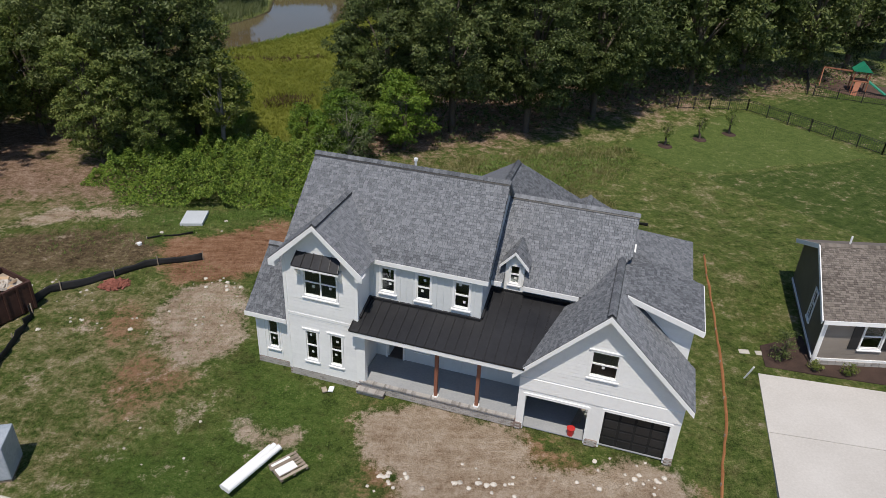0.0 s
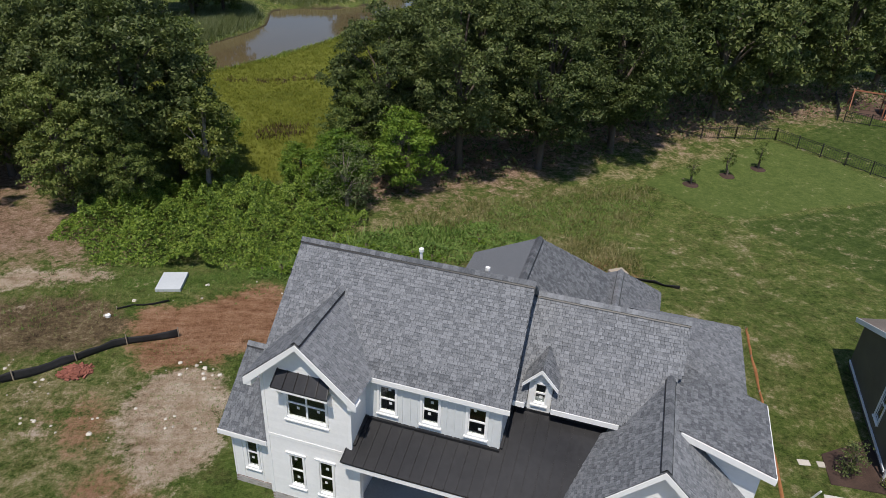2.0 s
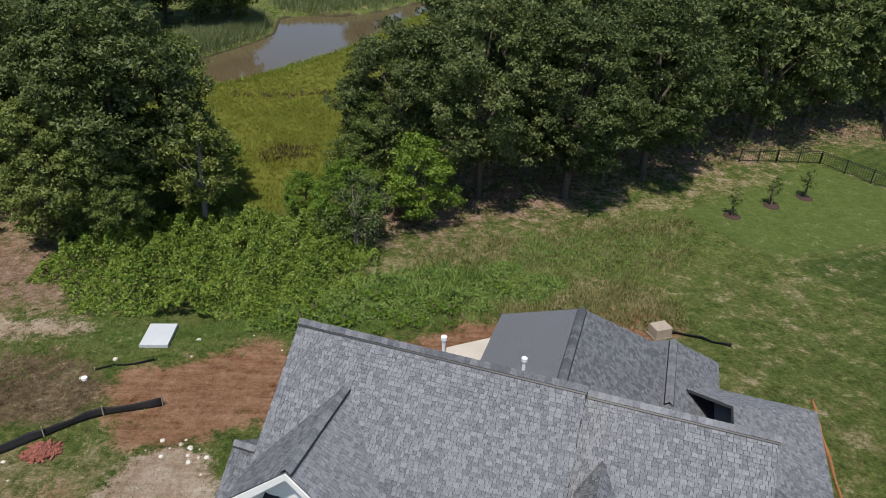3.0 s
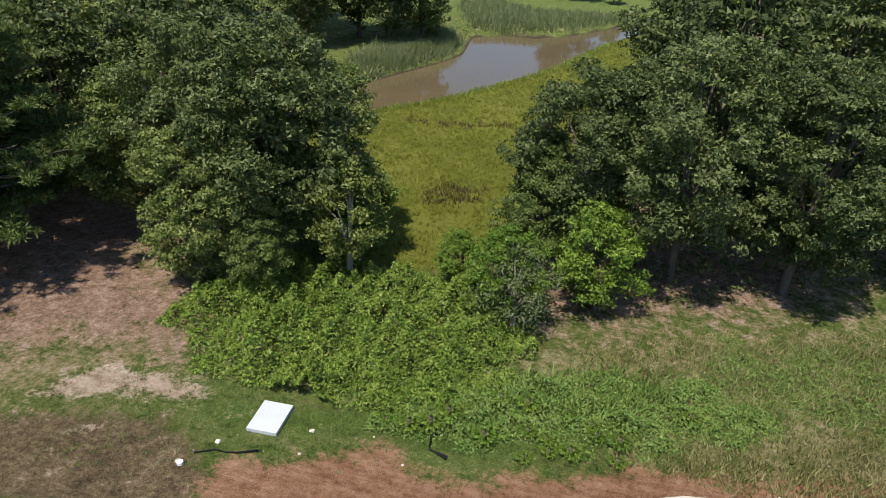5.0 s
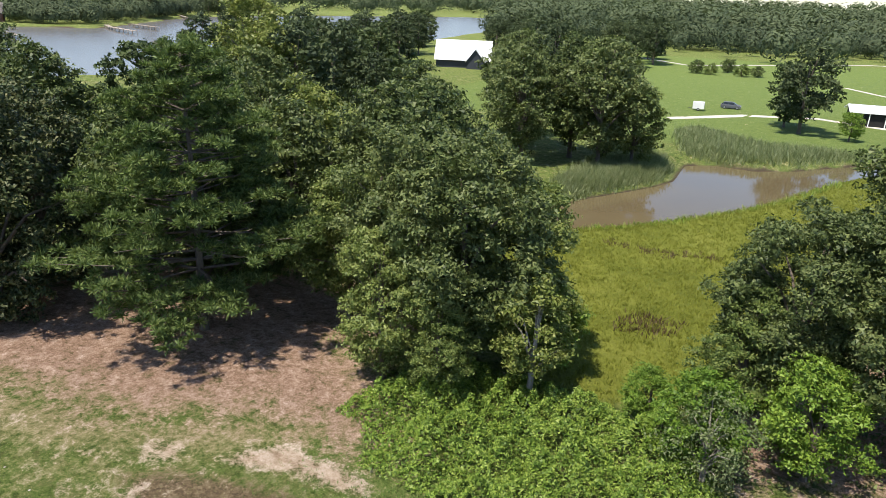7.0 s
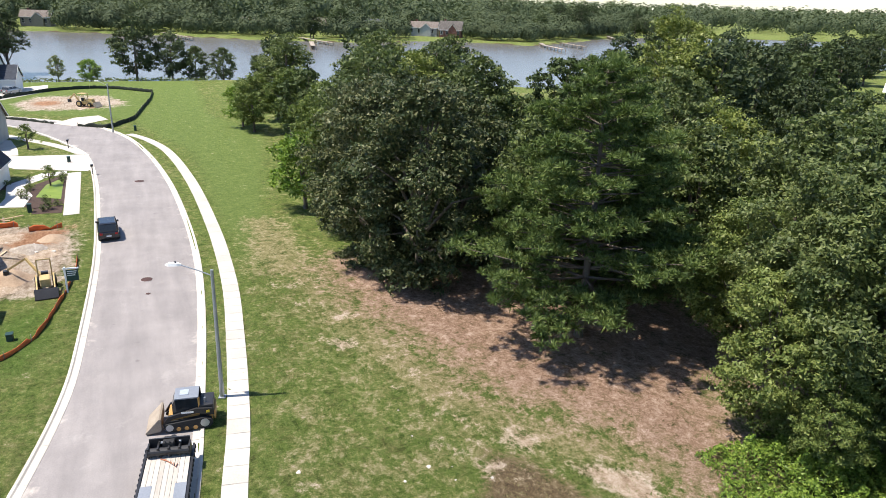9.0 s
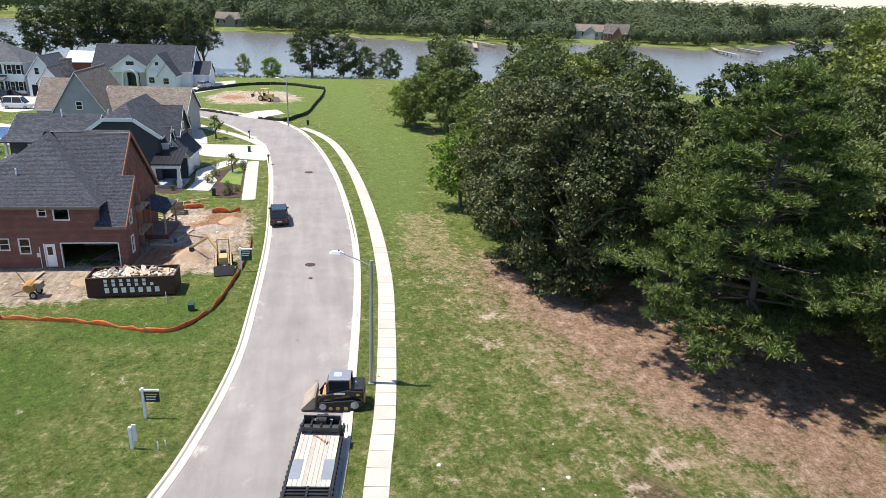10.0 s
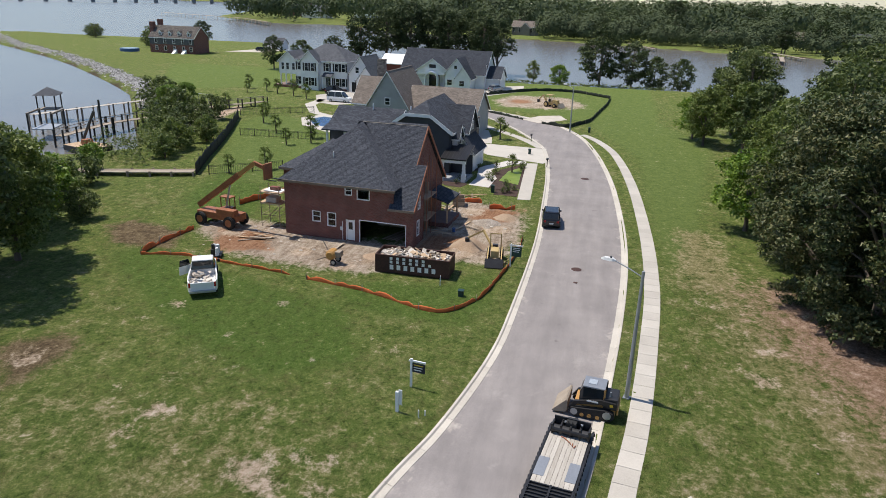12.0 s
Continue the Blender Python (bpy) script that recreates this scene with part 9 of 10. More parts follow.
for x in (-1.75, 1.75):
    for y in (-1.0, 1.0):
        wheel(th, x, y, .65, .42, "machine_orange")

# cement mixer, pump, crates on the plot
mx = thing("mortar_mixer", pose(-56, -.4, 0, 0, 0, 85), "dusty mortar mixer on two wheels with a drawbar", "mixer")
part("drum", lofted([[(r * math.cos(a), x, .85 + r * math.sin(a)) for a in [2 * math.pi * k / 12 for k in range(12)]] for x, r in ((-.6, .3), (-.45, .45), (.35, .45), (.6, .3))]), "construction_tan", mx)
part("motor_box", boxed(.35, -.35, .7, .85, .35, 1.2, .05), "wood", mx)
part("drawbar", beam(bmesh.new(), (-.3, 0, .6), (-1.5, 0, .1), .08, .08), "wood", mx)
part("dump_handle", beam(bmesh.new(), (-.4, .2, .9), (-.95, .2, 1.9), .06, .06), "wood", mx)
for y in (-.5, .5):
    wheel(mx, .3, y, .28, .15)
for x, y, t, l, c in ((-54.7, -10.6, 20, "white and grey pump unit standing on the grass", "pump"),):
    g = thing("pump_unit", pose(x, y, 0, 0, 0, t), l, c)
    part("frame", boxed(-.7, -.45, .1, .7, .45, .3), "black", g)
    for k in range(4):
        part("canister", rod(bmesh.new(), (-.5 + .33 * k, (-.2, .15)[k % 2], .3), (-.5 + .33 * k, (-.2, .15)[k % 2], 1.0 + .1 * (k % 3)), .15), ("trim", "wrap", "black")[k % 3], g)
    part("engine", boxed(-.3, -.4, .3, .4, .0, .8, .04), "black", g)
for x, y, t, s, mat, l in ((-77.1, 6.8, 10, .8, "wood", "brown timber crate on the bare plot"), (-72, -13, 30, .5, "wood", "small timber crate beside the fence"), (-71.5, -10.5, 10, .6, "wood", "timber mortar tub on the ground")):
    g = thing("crate", pose(x, y, 0, 0, 0, t), l, "crate")
    part("bottom", boxed(-s, -s * .8, 0, s, s * .8, .08), mat, g)
    for k in range(4):
        part("side_board", boxed(-s, -s * .8 - .03, .1 + k * .22, s, -s * .8, .3 + k * .22), mat, g)
        part("side_board", boxed(-s, s * .8, .1 + k * .22, s, s * .8 + .03, .3 + k * .22), mat, g)
        part("end_board", boxed(-s - .03, -s * .8, .1 + k * .22, -s, s * .8, .3 + k * .22), mat, g)
        part("end_board", boxed(s, -s * .8, .1 + k * .22, s + .03, s * .8, .3 + k * .22), mat, g)
sc = thing("scaffold", pose(-64.6, -9.6, 0, 0, 0, 85), "tubular scaffold tower loaded with white boards", "scaffold")
for x in (-1.0, 1.0):
    for y in (-.8, .8):
        part("upright", rod(bmesh.new(), (x, y, 0), (x, y, 4.0), .035), "wood", sc)
for z in (1.2, 2.3, 3.4):
    for y in (-.8, .8):
        part("ledger", rod(bmesh.new(), (-1.0, y, z), (1.0, y, z), .03), "wood", sc)
    for x in (-1, 1):
        part("transom", rod(bmesh.new(), (x, -.8, z), (x, .8, z), .03), "wood", sc)
for y in (-.8, .8):
    part("brace", rod(bmesh.new(), (-1, y, .2), (1, y, 2.3), .025), "wood", sc)
for z in (2.35, 3.45):
    part("platform", boxed(-1.2, -.75, z, 1.2, .75, z + .06), "new_wood", sc)
part("board_stack", boxed(-.9, -.6, 3.52, .9, .6, 3.62, m=pose(0, 0, 0, 0, 3, 4)), "trim", sc)
part("brick_stack", boxed(-.2, -.3, 3.62, .7, .2, 3.95), "brick_wall", sc)
part("material_stack", boxed(-.6, -.5, 2.42, .5, .5, 2.9), "rubble", sc)

# skips
def skip_bin(m, label, L, W, H, text=False, seed=1):
    c = thing("skip", m, label, "skip")
    for y in (-W / 2, W / 2):
        sd = part("side", boxed(-L / 2, y - .04, .1, L / 2, y + .04, H), "container", c)
        for k in range(9):
            part("rib", boxed(-L / 2 + .1 + k * (L - .25) / 8, y + (.04 if y > 0 else -.1), .1, -L / 2 + .2 + k * (L - .25) / 8, y + (.1 if y > 0 else -.04), H), "container", sd) if not (text and y < 0) else None
        part("top_rail", boxed(-L / 2, y - .07, H - .1, L / 2, y + .07, H + .02), "container", c)
    for x in (-L / 2, L / 2):
        part("end", boxed(x - .04, -W / 2, .1, x + .04, W / 2, H), "container", c)
    part("floor", boxed(-L / 2, -W / 2, .05, L / 2, W / 2, .15), "container", c)
    r = random.Random(seed)
    for i in range(150 if text else 60):
        s = r.uniform(.12, .4)
        x, y = r.uniform(-L / 2 + .4, L / 2 - .4), r.uniform(-W / 2 + .35, W / 2 - .35)
        part("debris_piece", box(bmesh.new(), -s, -s * .5, -s * .15, s, s * .5, s * .15, m=pose(x, y, H - .25 + r.random() * .3 * (1 - abs(x) / L), r.uniform(-35, 35), r.uniform(-35, 35), r.uniform(0, 360))), r.choice(("rubble", "rubble", "new_wood", "wood")), c)
    part("debris_bed", boxed(-L / 2 + .06, -W / 2 + .06, .15, L / 2 - .06, W / 2 - .06, H - .3), "wood", c)
    if text:
        for row, n, x0, w, h, z in ((0, 6, -1.9, .24, .24, H - .36), (1, 7, -1.9, .24, .24, H - .68), (2, 7, -1.9, .32, .42, H - 1.22)):
            for k in range(n):
                part("letter_bar", boxed(x0 + k * (.55 if row < 2 else .6), -W / 2 - .055, z, x0 + k * (.55 if row < 2 else .6) + w, -W / 2 - .045, z + h), "lettering", c)
    return c


skip_bin(pose(-56.2, 6.9, 0, 0, 0, 89), "dark skip with white lettering bars, full of rubble", 6.3, 2.3, 1.6, True, 2)
skip_bin(pose(-23.1, 28.8, 0, 0, 0, 60), "dark rusty skip with some rubble inside", 5.6, 2.4, 1.7, False, 3)

# fences of cloth on stakes
def cloth_fence(name, pts, h, material, label, stake="wood", every=2.4, wave=.05, seed=1, lean=0.0, post_h=None):
    line = curve(pts, .5)
    r = random.Random(seed)
    c = thing(name, Matrix(), label, "fence")
    v, f, d = [], [], 0.0
    last = -9
    for i, p in enumerate(line):
        q = line[min(i + 1, len(line) - 1)] - line[max(i - 1, 0)]
        n = Vector((-q.y, q.x, 0)).normalized()
        z = gz(p.x, p.y)
        k = r.uniform(-wave, wave)
        t = h * (1 - min(.7, abs(r.gauss(0, .32 if material == "fence_orange" else .12))))
        for a, b in ((0, -.05), (k * .6, t * .35), (k + lean * .6, t * .7), (k * 1.1 + lean, t)):
            v.append((p.x + n.x * a, p.y + n.y * a, z + b))
        if i:
            d += (p - line[i - 1]).length
            j = len(v) - 8
            for m_ in range(3):
                f.append((j + m_, j + 4 + m_, j + 5 + m_, j + 1 + m_))
        if d - last >= every:
            last = d
            part("stake", boxed(p.x - .025, p.y - .025, z - .1, p.x + .025, p.y + .025, z + (post_h or h * 1.25)), stake, c)
    cl = raw("cloth", v, f, material, c, smooth=True)
    s = cl.modifiers.new("thickness", "SOLIDIFY")
    s.thickness = 0.015
    return c


cloth_fence("silt_fence", [(-13.6, 36.2), (-14.2, 36.0), (-16, 35.4), (-17.1, 34.7), (-18.4, 33.6), (-19.6, 32.6), (-20.7, 32.1), (-20.9, 31.2), (-20.5, 29.5), (-20.2, 27.5), (-20.1, 25.9), (-19.8, 22)], .5, "silt", "sagging black silt fence on timber stakes", wave=.16)
cloth_fence("orange_fence", [(17.2, 38), (16.5, 35.4), (15.6, 31.6), (15.0, 29.3), (14.1, 26), (13.2, 23), (12, 20), (11.0, 17)], .13, "fence_tan", "faded orange silt fence lying over along the boundary", wave=.04, lean=.08, seed=2)
cloth_fence("orange_fence", [(-53.5, -17.0), (-55, -17.2), (-57.5, -17.0), (-61.0, -16.4)], .6, "fence_orange", "orange plastic mesh fence on stakes", seed=3)
cloth_fence("orange_fence", [(-53.4, -17.1), (-54.2, -13.4), (-53.6, -9.3), (-53.1, -6), (-52.5, -2.8)], .36, "fence_orange", "sagging orange plastic mesh fence on stakes", seed=4)
cloth_fence("orange_fence", [(-52.0, -1.2), (-51.4, 1.5), (-50.9, 3.9), (-49.8, 6.6), (-48.7, 9.0), (-48.5, 10.4), (-49.2, 11.6), (-51, 12.7), (-53, 13.4), (-58, 14.3), (-63.5, 14.9), (-67, 15.0)], .42, "fence_orange", "orange plastic mesh fence round the building plot", seed=5)
cloth_fence("orange_fence", [(-70, -16.2), (-74, -14.4), (-78, -13.2), (-84, -12.4)], .8, "fence_orange", "orange plastic mesh fence behind the brick house", seed=6)
cloth_fence("orange_fence", [(-79, 1.6), (-79.6, 4), (-78.6, 6.5), (-78.4, 9.3)], .7, "fence_orange", "crumpled orange mesh fence between the plots", seed=7, wave=.25)
cloth_fence("orange_fence", [(-76.4, 10.4), (-76.8, 11.6), (-77, 13.2)], .6, "fence_orange", "short crumpled orange mesh fence", seed=8, wave=.3)
cloth_fence("silt_fence", [(-136, 12.0), (-135.2, 13.8), (-133.2, 17.0), (-137, 19), (-141.5, 21), (-155, 23), (-166, 24.6), (-178.5, 25.6)], .8, "silt_green", "dark silt fence round the bare plot", every=4, seed=9)
cloth_fence("silt_fence", [(-178.5, 25.6), (-186, 18), (-187.5, 12.3), (-184, 4.8), (-176, -1.5), (-168, -7)], .8, "silt_green", "dark silt fence at the plot's far side", every=4, seed=10)
cloth_fence("silt_fence", [(-148.8, -3.2), (-144, 2.8), (-139.1, 8.2)], .8, "silt_green", "dark silt fence along the street", every=4, seed=11)
cloth_fence("black_screen_fence", [(-80.4, -27.4), (-88, -30.2), (-98, -33.6), (-110, -38), (-122, -42.8)], 1.7, "silt", "black screened boundary fence on the slope", "black", 2.4, .02, 12)


def metal_fence(pts, label, h=1.2):
    """A black metal fence: posts, two rails and thin bars."""
    c = thing("metal_fence", Matrix(), label, "fence")
    for a, b in zip(pts, pts[1:]):
        a, b = Vector((*a, gz(*a))), Vector((*b, gz(*b)))
        n = max(1, round((b - a).length / 2.2))
        for i in range(n + 1):
            p = a.lerp(b, i / n)
            part("post", boxed(p.x - .04, p.y - .04, p.z - .1, p.x + .04, p.y + .04, p.z + h + .1), "black", c)
        for z in (.15, h - .15, h):
            part("rail", beam(bmesh.new(), a + Vector((0, 0, z)), b + Vector((0, 0, z)), .03, .04), "black", c)
        verts, faces = [], []
        k = int((b - a).length / .22)
        for i in range(k):
            p = a.lerp(b, (i + .5) / k)
            j = len(verts)
            for x, y in ((-.012, -.012), (.012, -.012), (.012, .012), (-.012, .012)):
                verts += [(p.x + x, p.y + y, p.z + .1), (p.x + x, p.y + y, p.z + h)]
            faces += [(j + 2 * q, j + 2 * ((q + 1) % 4), j + 2 * ((q + 1) % 4) + 1, j + 2 * q + 1) for q in range(4)]
        tagged(raw("railing", verts, faces, "black", c), kind="stuff")


metal_fence([(25.5, 71), (29, 71.4), (33.2, 71.8), (41.2, 60), (49, 48.5)], "black metal fence along the mown lawn")
metal_fence([(43.5, 78.6), (50.4, 75.6), (60, 71)], "black metal fence round the play yard")
metal_fence([(43, 79), (46, 86), (47, 90)], "black metal fence beside the play yard")
metal_fence([(-80.9, -25.9), (-84, -21.5), (-86.4, -18.4)], "black metal garden fence")
metal_fence([(-106, -34.4), (-106.2, -27), (-106.4, -19.7)], "black metal garden fence near the pool")
metal_fence([(-124, -43.5), (-132, -32)], "black metal fence along the gravel track")

# play set beyond the fence
ps = thing("play_set", pose(50, 81.4, gz(50, 81.4), 0, 0, -20), "timber play set with a green roof and slide", "play set")
for x in (-.8, .8):
    for y in (-.8, .8):
        part("post", boxed(x - .06, y - .06, 0, x + .06, y + .06, 2.6), "terracotta", ps)
part("deck", boxed(-.9, -.9, 1.3, .9, .9, 1.4), "terracotta", ps)
part("roof", slab(bmesh.new(), [(-1.0, -1.0, 2.5), (1.0, -1.0, 2.5), (0.0, -1.0, 3.4)], (0, 2.0, 0)), "green_plastic", ps, "green canopy roof")
part("slide", beam(bmesh.new(), (.9, -.2, 1.4), (3.0, -.9, .15), .6, .12), "green_plastic", ps, "green plastic slide")
part("swing_beam", beam(bmesh.new(), (-.9, 0, 2.3), (-4.0, .4, 2.3), .12, .14), "terracotta", ps)
for y in (-.9, 1.5):
    part("swing_leg", beam(bmesh.new(), (-4.0, .4, 2.3), (-4.2, y, 0), .1, .1), "terracotta", ps)
part("ladder", beam(bmesh.new(), (-.2, -.9, 1.3), (-.6, -2.2, 0), .6, .06), "terracotta", ps)
sheet("play_bed", [(45.5, 83.5), (48, 79.8), (55, 77), (57, 82), (50, 87)], gz(50, 81) + .03, "cone_tan", "brown bark bed under the play set", "bed")

# saplings on the lawn
for i, (x, y) in enumerate(((21.1, 60.0), (25.0, 62.3), (28.5, 64.2))):
    sp = broadleaf(200 + i, 2.5, .62, 420, "maple", .16, .3, 9, .42, label="young lawn tree with a mulch ring")
    sp.matrix_world = Matrix.Translation((x, y, gz(x, y)))
    rg = bmesh.new()
    bmesh.ops.create_cone(rg, cap_ends=True, segments=14, radius1=.7, radius2=.45, depth=.12)
    mr = part("mulch_ring", rg, "mulch")
    mr.location = (x, y, gz(x, y) + .05)
    tagged(mr, "dark mulch ring round a young tree", "mulch", kind="structure")
for i, (x, y, s) in enumerate(((17.6, 27.5, 1.15), (20.4, 26.4, .45), (22.9, 26.0, .42), (18.9, 26.7, .4))):
    b_ = broadleaf(220 + i, 1.5 * s if i else 1.75, .72 * s if i else .6, 900 if not i else 320, "oak" if i == 0 else "lime", .1, .0, 14, .42, label="clipped dark evergreen shrub in the bed" if not i else "small yellow-green shrub in the mulch bed")
    b_.matrix_world = Matrix.Translation((x, y, .47))

# loose things round the white house
pad = thing("concrete_pad", pose(-15.7, 41.35, 0, 0, 0, 4), "white concrete equipment pad lying on the grass", "pad")
part("pad_top", boxed(-.72, -.95, .02, .72, .95, .22, .015), "pad", pad)
part("pad_base", boxed(-.7, -.93, -.1, .7, .93, .02), "kerb", pad)


def chunk(x, y, s, mat, label, category, z=None, seed=0):
    r = random.Random(seed + int(x * 7 + y * 13))
    bm = bmesh.new()
    bmesh.ops.create_icosphere(bm, subdivisions=2, radius=s)
    for q in bm.verts:
        q.co *= r.uniform(.75, 1.15)
        q.co.z *= .5
    ob = part("stone", bm, mat)
    ob.location = (x, y, (gz(x, y) if z is None else z) + s * .15)
    tagged(ob, label, category)


r9 = random.Random(9)
for i in range(60):
    a, b = r9.choice(((-14, 29), (4, 18.6), (8, 18), (-19, 32), (-16, 33), (-14, 40.5), (-30, 33), (-10, 20.5), (10, 17.6)))
    chunk(a + r9.gauss(0, 2.0), b + r9.gauss(0, 1.0), r9.uniform(.03, .09), "rubble", "small pale stone lying on the ground", "stone")
for i in range(90):
    a, b, w_ = r9.choice(((7.2, 19.9, .9), (8.8, 19.5, .6), (2.4, 19.4, 1.0), (-17.6, 29.2, 1.0), (-19, 32, 1.2), (-1.2, 19.6, .5), (-12, 33.4, .8), (-20.6, 32.8, .6)))
    chunk(a + r9.gauss(0, w_), b + r9.gauss(0, w_ * .6), r9.uniform(.04, .13), "rubble", "pale broken stone on the bare earth", "stone", seed=i)
for x, y in ((-18.2, 37.9), (-13.6, 41.3), (-17.2, 39.4), (-6.8, 45.4), (-29.6, 32.5), (-31.5, 26.3)):
    chunk(x, y, .13, "rubble", "pale lump of concrete on the grass", "stone")
cap = thing("well_cap", pose(-18.0, 37.8, 0), "round white pipe cap on the ground", "cap")
part("cap", rod(bmesh.new(), (0, 0, -.05), (0, 0, .12), .14, n=16), "trim", cap)
cloth_fence("silt_fence", [(-17.8, 38.5), (-17, 38.9), (-16, 39.0), (-15.2, 39.4)], .16, "silt", "collapsed strip of black silt cloth", wave=.15, every=9, seed=21)
cloth_fence("silt_fence", [(-7.6, 43.4), (-8.3, 42.6), (-8.2, 41.8), (-7.4, 41.4)], .2, "silt", "crumpled length of black plastic in the weeds", wave=.2, every=9, seed=22)
cloth_fence("silt_fence", [(10.8, 43.6), (12.5, 43.4), (14.8, 42.2)], .25, "silt", "black silt cloth heap behind the house", wave=.2, every=9, seed=23)
bundle = thing("wrapped_bundle", pose(-6.7, 19.7, .3, 0, 0, 57), "long white wrapped bundle lying on the lawn", "bundle")
for k in range(3):
    part("roll", rod(bmesh.new(), (-1.4, -.14 + .14 * k, .14), (1.35 - .1 * k, -.14 + .14 * k, .14 + (.1 if k == 1 else 0)), .13, n=12), "trim", bundle)
pal = thing("pallet", pose(-5.3, 19.8, .3, 0, 0, 40), "timber pallet with a white sheet on it", "pallet")
for k in range(6):
    part("slat", boxed(-.6, -.5 + k * .18, .1, .6, -.38 + k * .18, .13), "wood", pal)
for k in range(3):
    part("runner", boxed(-.6 + k * .55, -.5, 0, -.5 + k * .55, .52, .1), "wood", pal)
part("sheet", boxed(-.55, -.3, .14, .25, .4, .17, .005), "trim", pal)
part("short_board", boxed(-.7, .1, .17, .5, .25, .2), "wood", pal)
for x, y, t in ((-4.55, 24.25, 20), (-4.25, 24.3, -5)):
    g = thing("offcut", pose(x, y, .47, 0, 0, t), "pale offcut board lying on the grass", "board")
    part("board", boxed(-.1, -.16, 0, .12, .18, .05, .004), "wood" if t > 0 else "trim", g)
wr = thing("wrapped_crate", pose(-16.6, 19.5, 0, 0, 0, 12), "large crate wrapped in grey plastic film", "crate")
part("film", boxed(-.75, -.7, .12, .75, .7, 1.75, .06), "wrap_film", wr)
part("pallet_base", boxed(-.72, -.66, 0, .72, .66, .12), "wood", wr)
part("label", boxed(-.3, -.72, 1.2, .05, -.705, 1.45), "sticker", wr)
bs = thing("brick_pile", pose(-17.6, 33.0, .0, 0, 0, 20), "loose heap of red-brown bricks on the ground", "bricks")
part("heap_core", lofted([[(r_ * math.cos(a), r_ * .75 * math.sin(a), z_) for a in [2 * math.pi * k / 12 for k in range(12)]] for r_, z_ in ((.72, -.05), (.6, .12), (.3, .3), (.05, .34))]), "brick", bs)
for i in range(110):
    a, q = r9.uniform(0, 6.283), r9.random() ** .6
    piece("brick", brick_mesh(.2, .095, .07, "brick"), bs, pose(.82 * q * math.cos(a), .64 * q * math.sin(a), .06 + .3 * (1 - q), r9.uniform(-28, 28), r9.uniform(-28, 28), r9.uniform(0, 360)))
bk = thing("bucket", HM @ pose(12.95, .28, .5), "red plastic bucket standing in the garage doorway", "bucket")
part("shell", rod(bmesh.new(), (0, 0, 0), (0, 0, .36), .13, .17, 16), "red_plastic", bk)
part("rim", rod(bmesh.new(), (0, 0, .34), (0, 0, .37), .18, .18, 16), "red_plastic", bk)
st = thing("stake", pose(15.2, 26.0, .45, 18, 8, 0), "white marker stake leaning in the grass", "stake")
part("shaft", boxed(-.03, -.03, -.1, .03, .03, 1.0), "trim", st)
for x, y in ((16.0, 28.1), (16.8, 28.0)):
    g = thing("stepping_stone", pose(x, y, .45, 0, 0, -5), "small grey stepping stone in the grass", "stone")
    part("slab", boxed(-.25, -.16, 0, .25, .16, .04, .01), "kerb", g)
for x, y, t, m_, l in ((6.4, 42.6, -10, "wrap_film", "white wrapped block pallet behind the house"), (4.5, 41.7, 5, "black", "dark covered pallet behind the house"), (11.2, 43.2, 20, "wood", "small timber pile behind the house")):
    g = thing("covered_pallet", pose(x, y, gz(x, y), 0, 0, t), l, "pallet")
    part("load", boxed(-.5, -.4, .12, .5, .4, .7 if m_ != "black" else .45, .04), m_ if m_ != "wrap_film" else "trim", g)
    part("pallet_base", boxed(-.55, -.45, 0, .55, .45, .12), "wood", g)
sheet("gravel_patio", [(-.6, 39.0), (3, 38.6), (9, 39.6), (9.8, 42.9), (6.5, 43.3), (2.5, 42.5), (-.5, 41.2)], gz(4, 41) + .06, "sand", "pale gravel terrace behind the house", "terrace")

# signs by the street
def sign(x, y, turn, panel, label, h=1.9, arm=.9, w=.8, ph=.6, bars=3):
    c = thing("sign", pose(x, y, gz(x, y), 0, 0, turn), label, "sign")
    part("post", boxed(-.06, -.06, 0, .06, .06, h), "trim", c)
    part("arm", boxed(-.15, -.04, h - .18, arm, .04, h - .08), "trim", c)
    p = part("panel", boxed(.08, -.02, h - .25 - ph, .08 + w, .02, h - .25), panel, c)
    for k in range(bars):
        for s in (-1, 1):
            part("text_bar", boxed(.16, s * .021, h - .4 - k * .16, .08 + w - (.1 + .06 * k), s * .026, h - .34 - k * .16), "sign_yellow" if k == 0 and panel == "sign_blue" else "lettering", p)
    for xx in (.16, .08 + w - .1):
        part("hook", rod(bmesh.new(), (xx, 0, h - .25), (xx, 0, h - .1), .01), "steel", c)


sign(-38.0, 11.1, 80, "sign_blue", "white sign post with a hanging dark sign")
sign(-59.5, 14.6, 85, "sign_green", "white sign post with a dark green sign", 2.1, 1.0, .85, .9)
sp2 = thing("sign", pose(-35.2, 11.0, 0, 0, 0, 80), "white post with a small arched plaque", "sign")
part("post", boxed(-.08, -.08, 0, .08, .08, 1.3), "trim", sp2)
part("plaque", boxed(.08, -.03, .5, .3, .03, 1.45, .02), "lettering", sp2)
for x, y, h in ((-34.9, 12.3, .5), (-35.2, 12.6, .35), (-53.6, 9.6, .9)):
    g = thing("marker_post", pose(x, y, 0), "short white marker post in the verge", "post")
    part("shaft", boxed(-.03, -.03, 0, .03, .03, h), "trim", g)
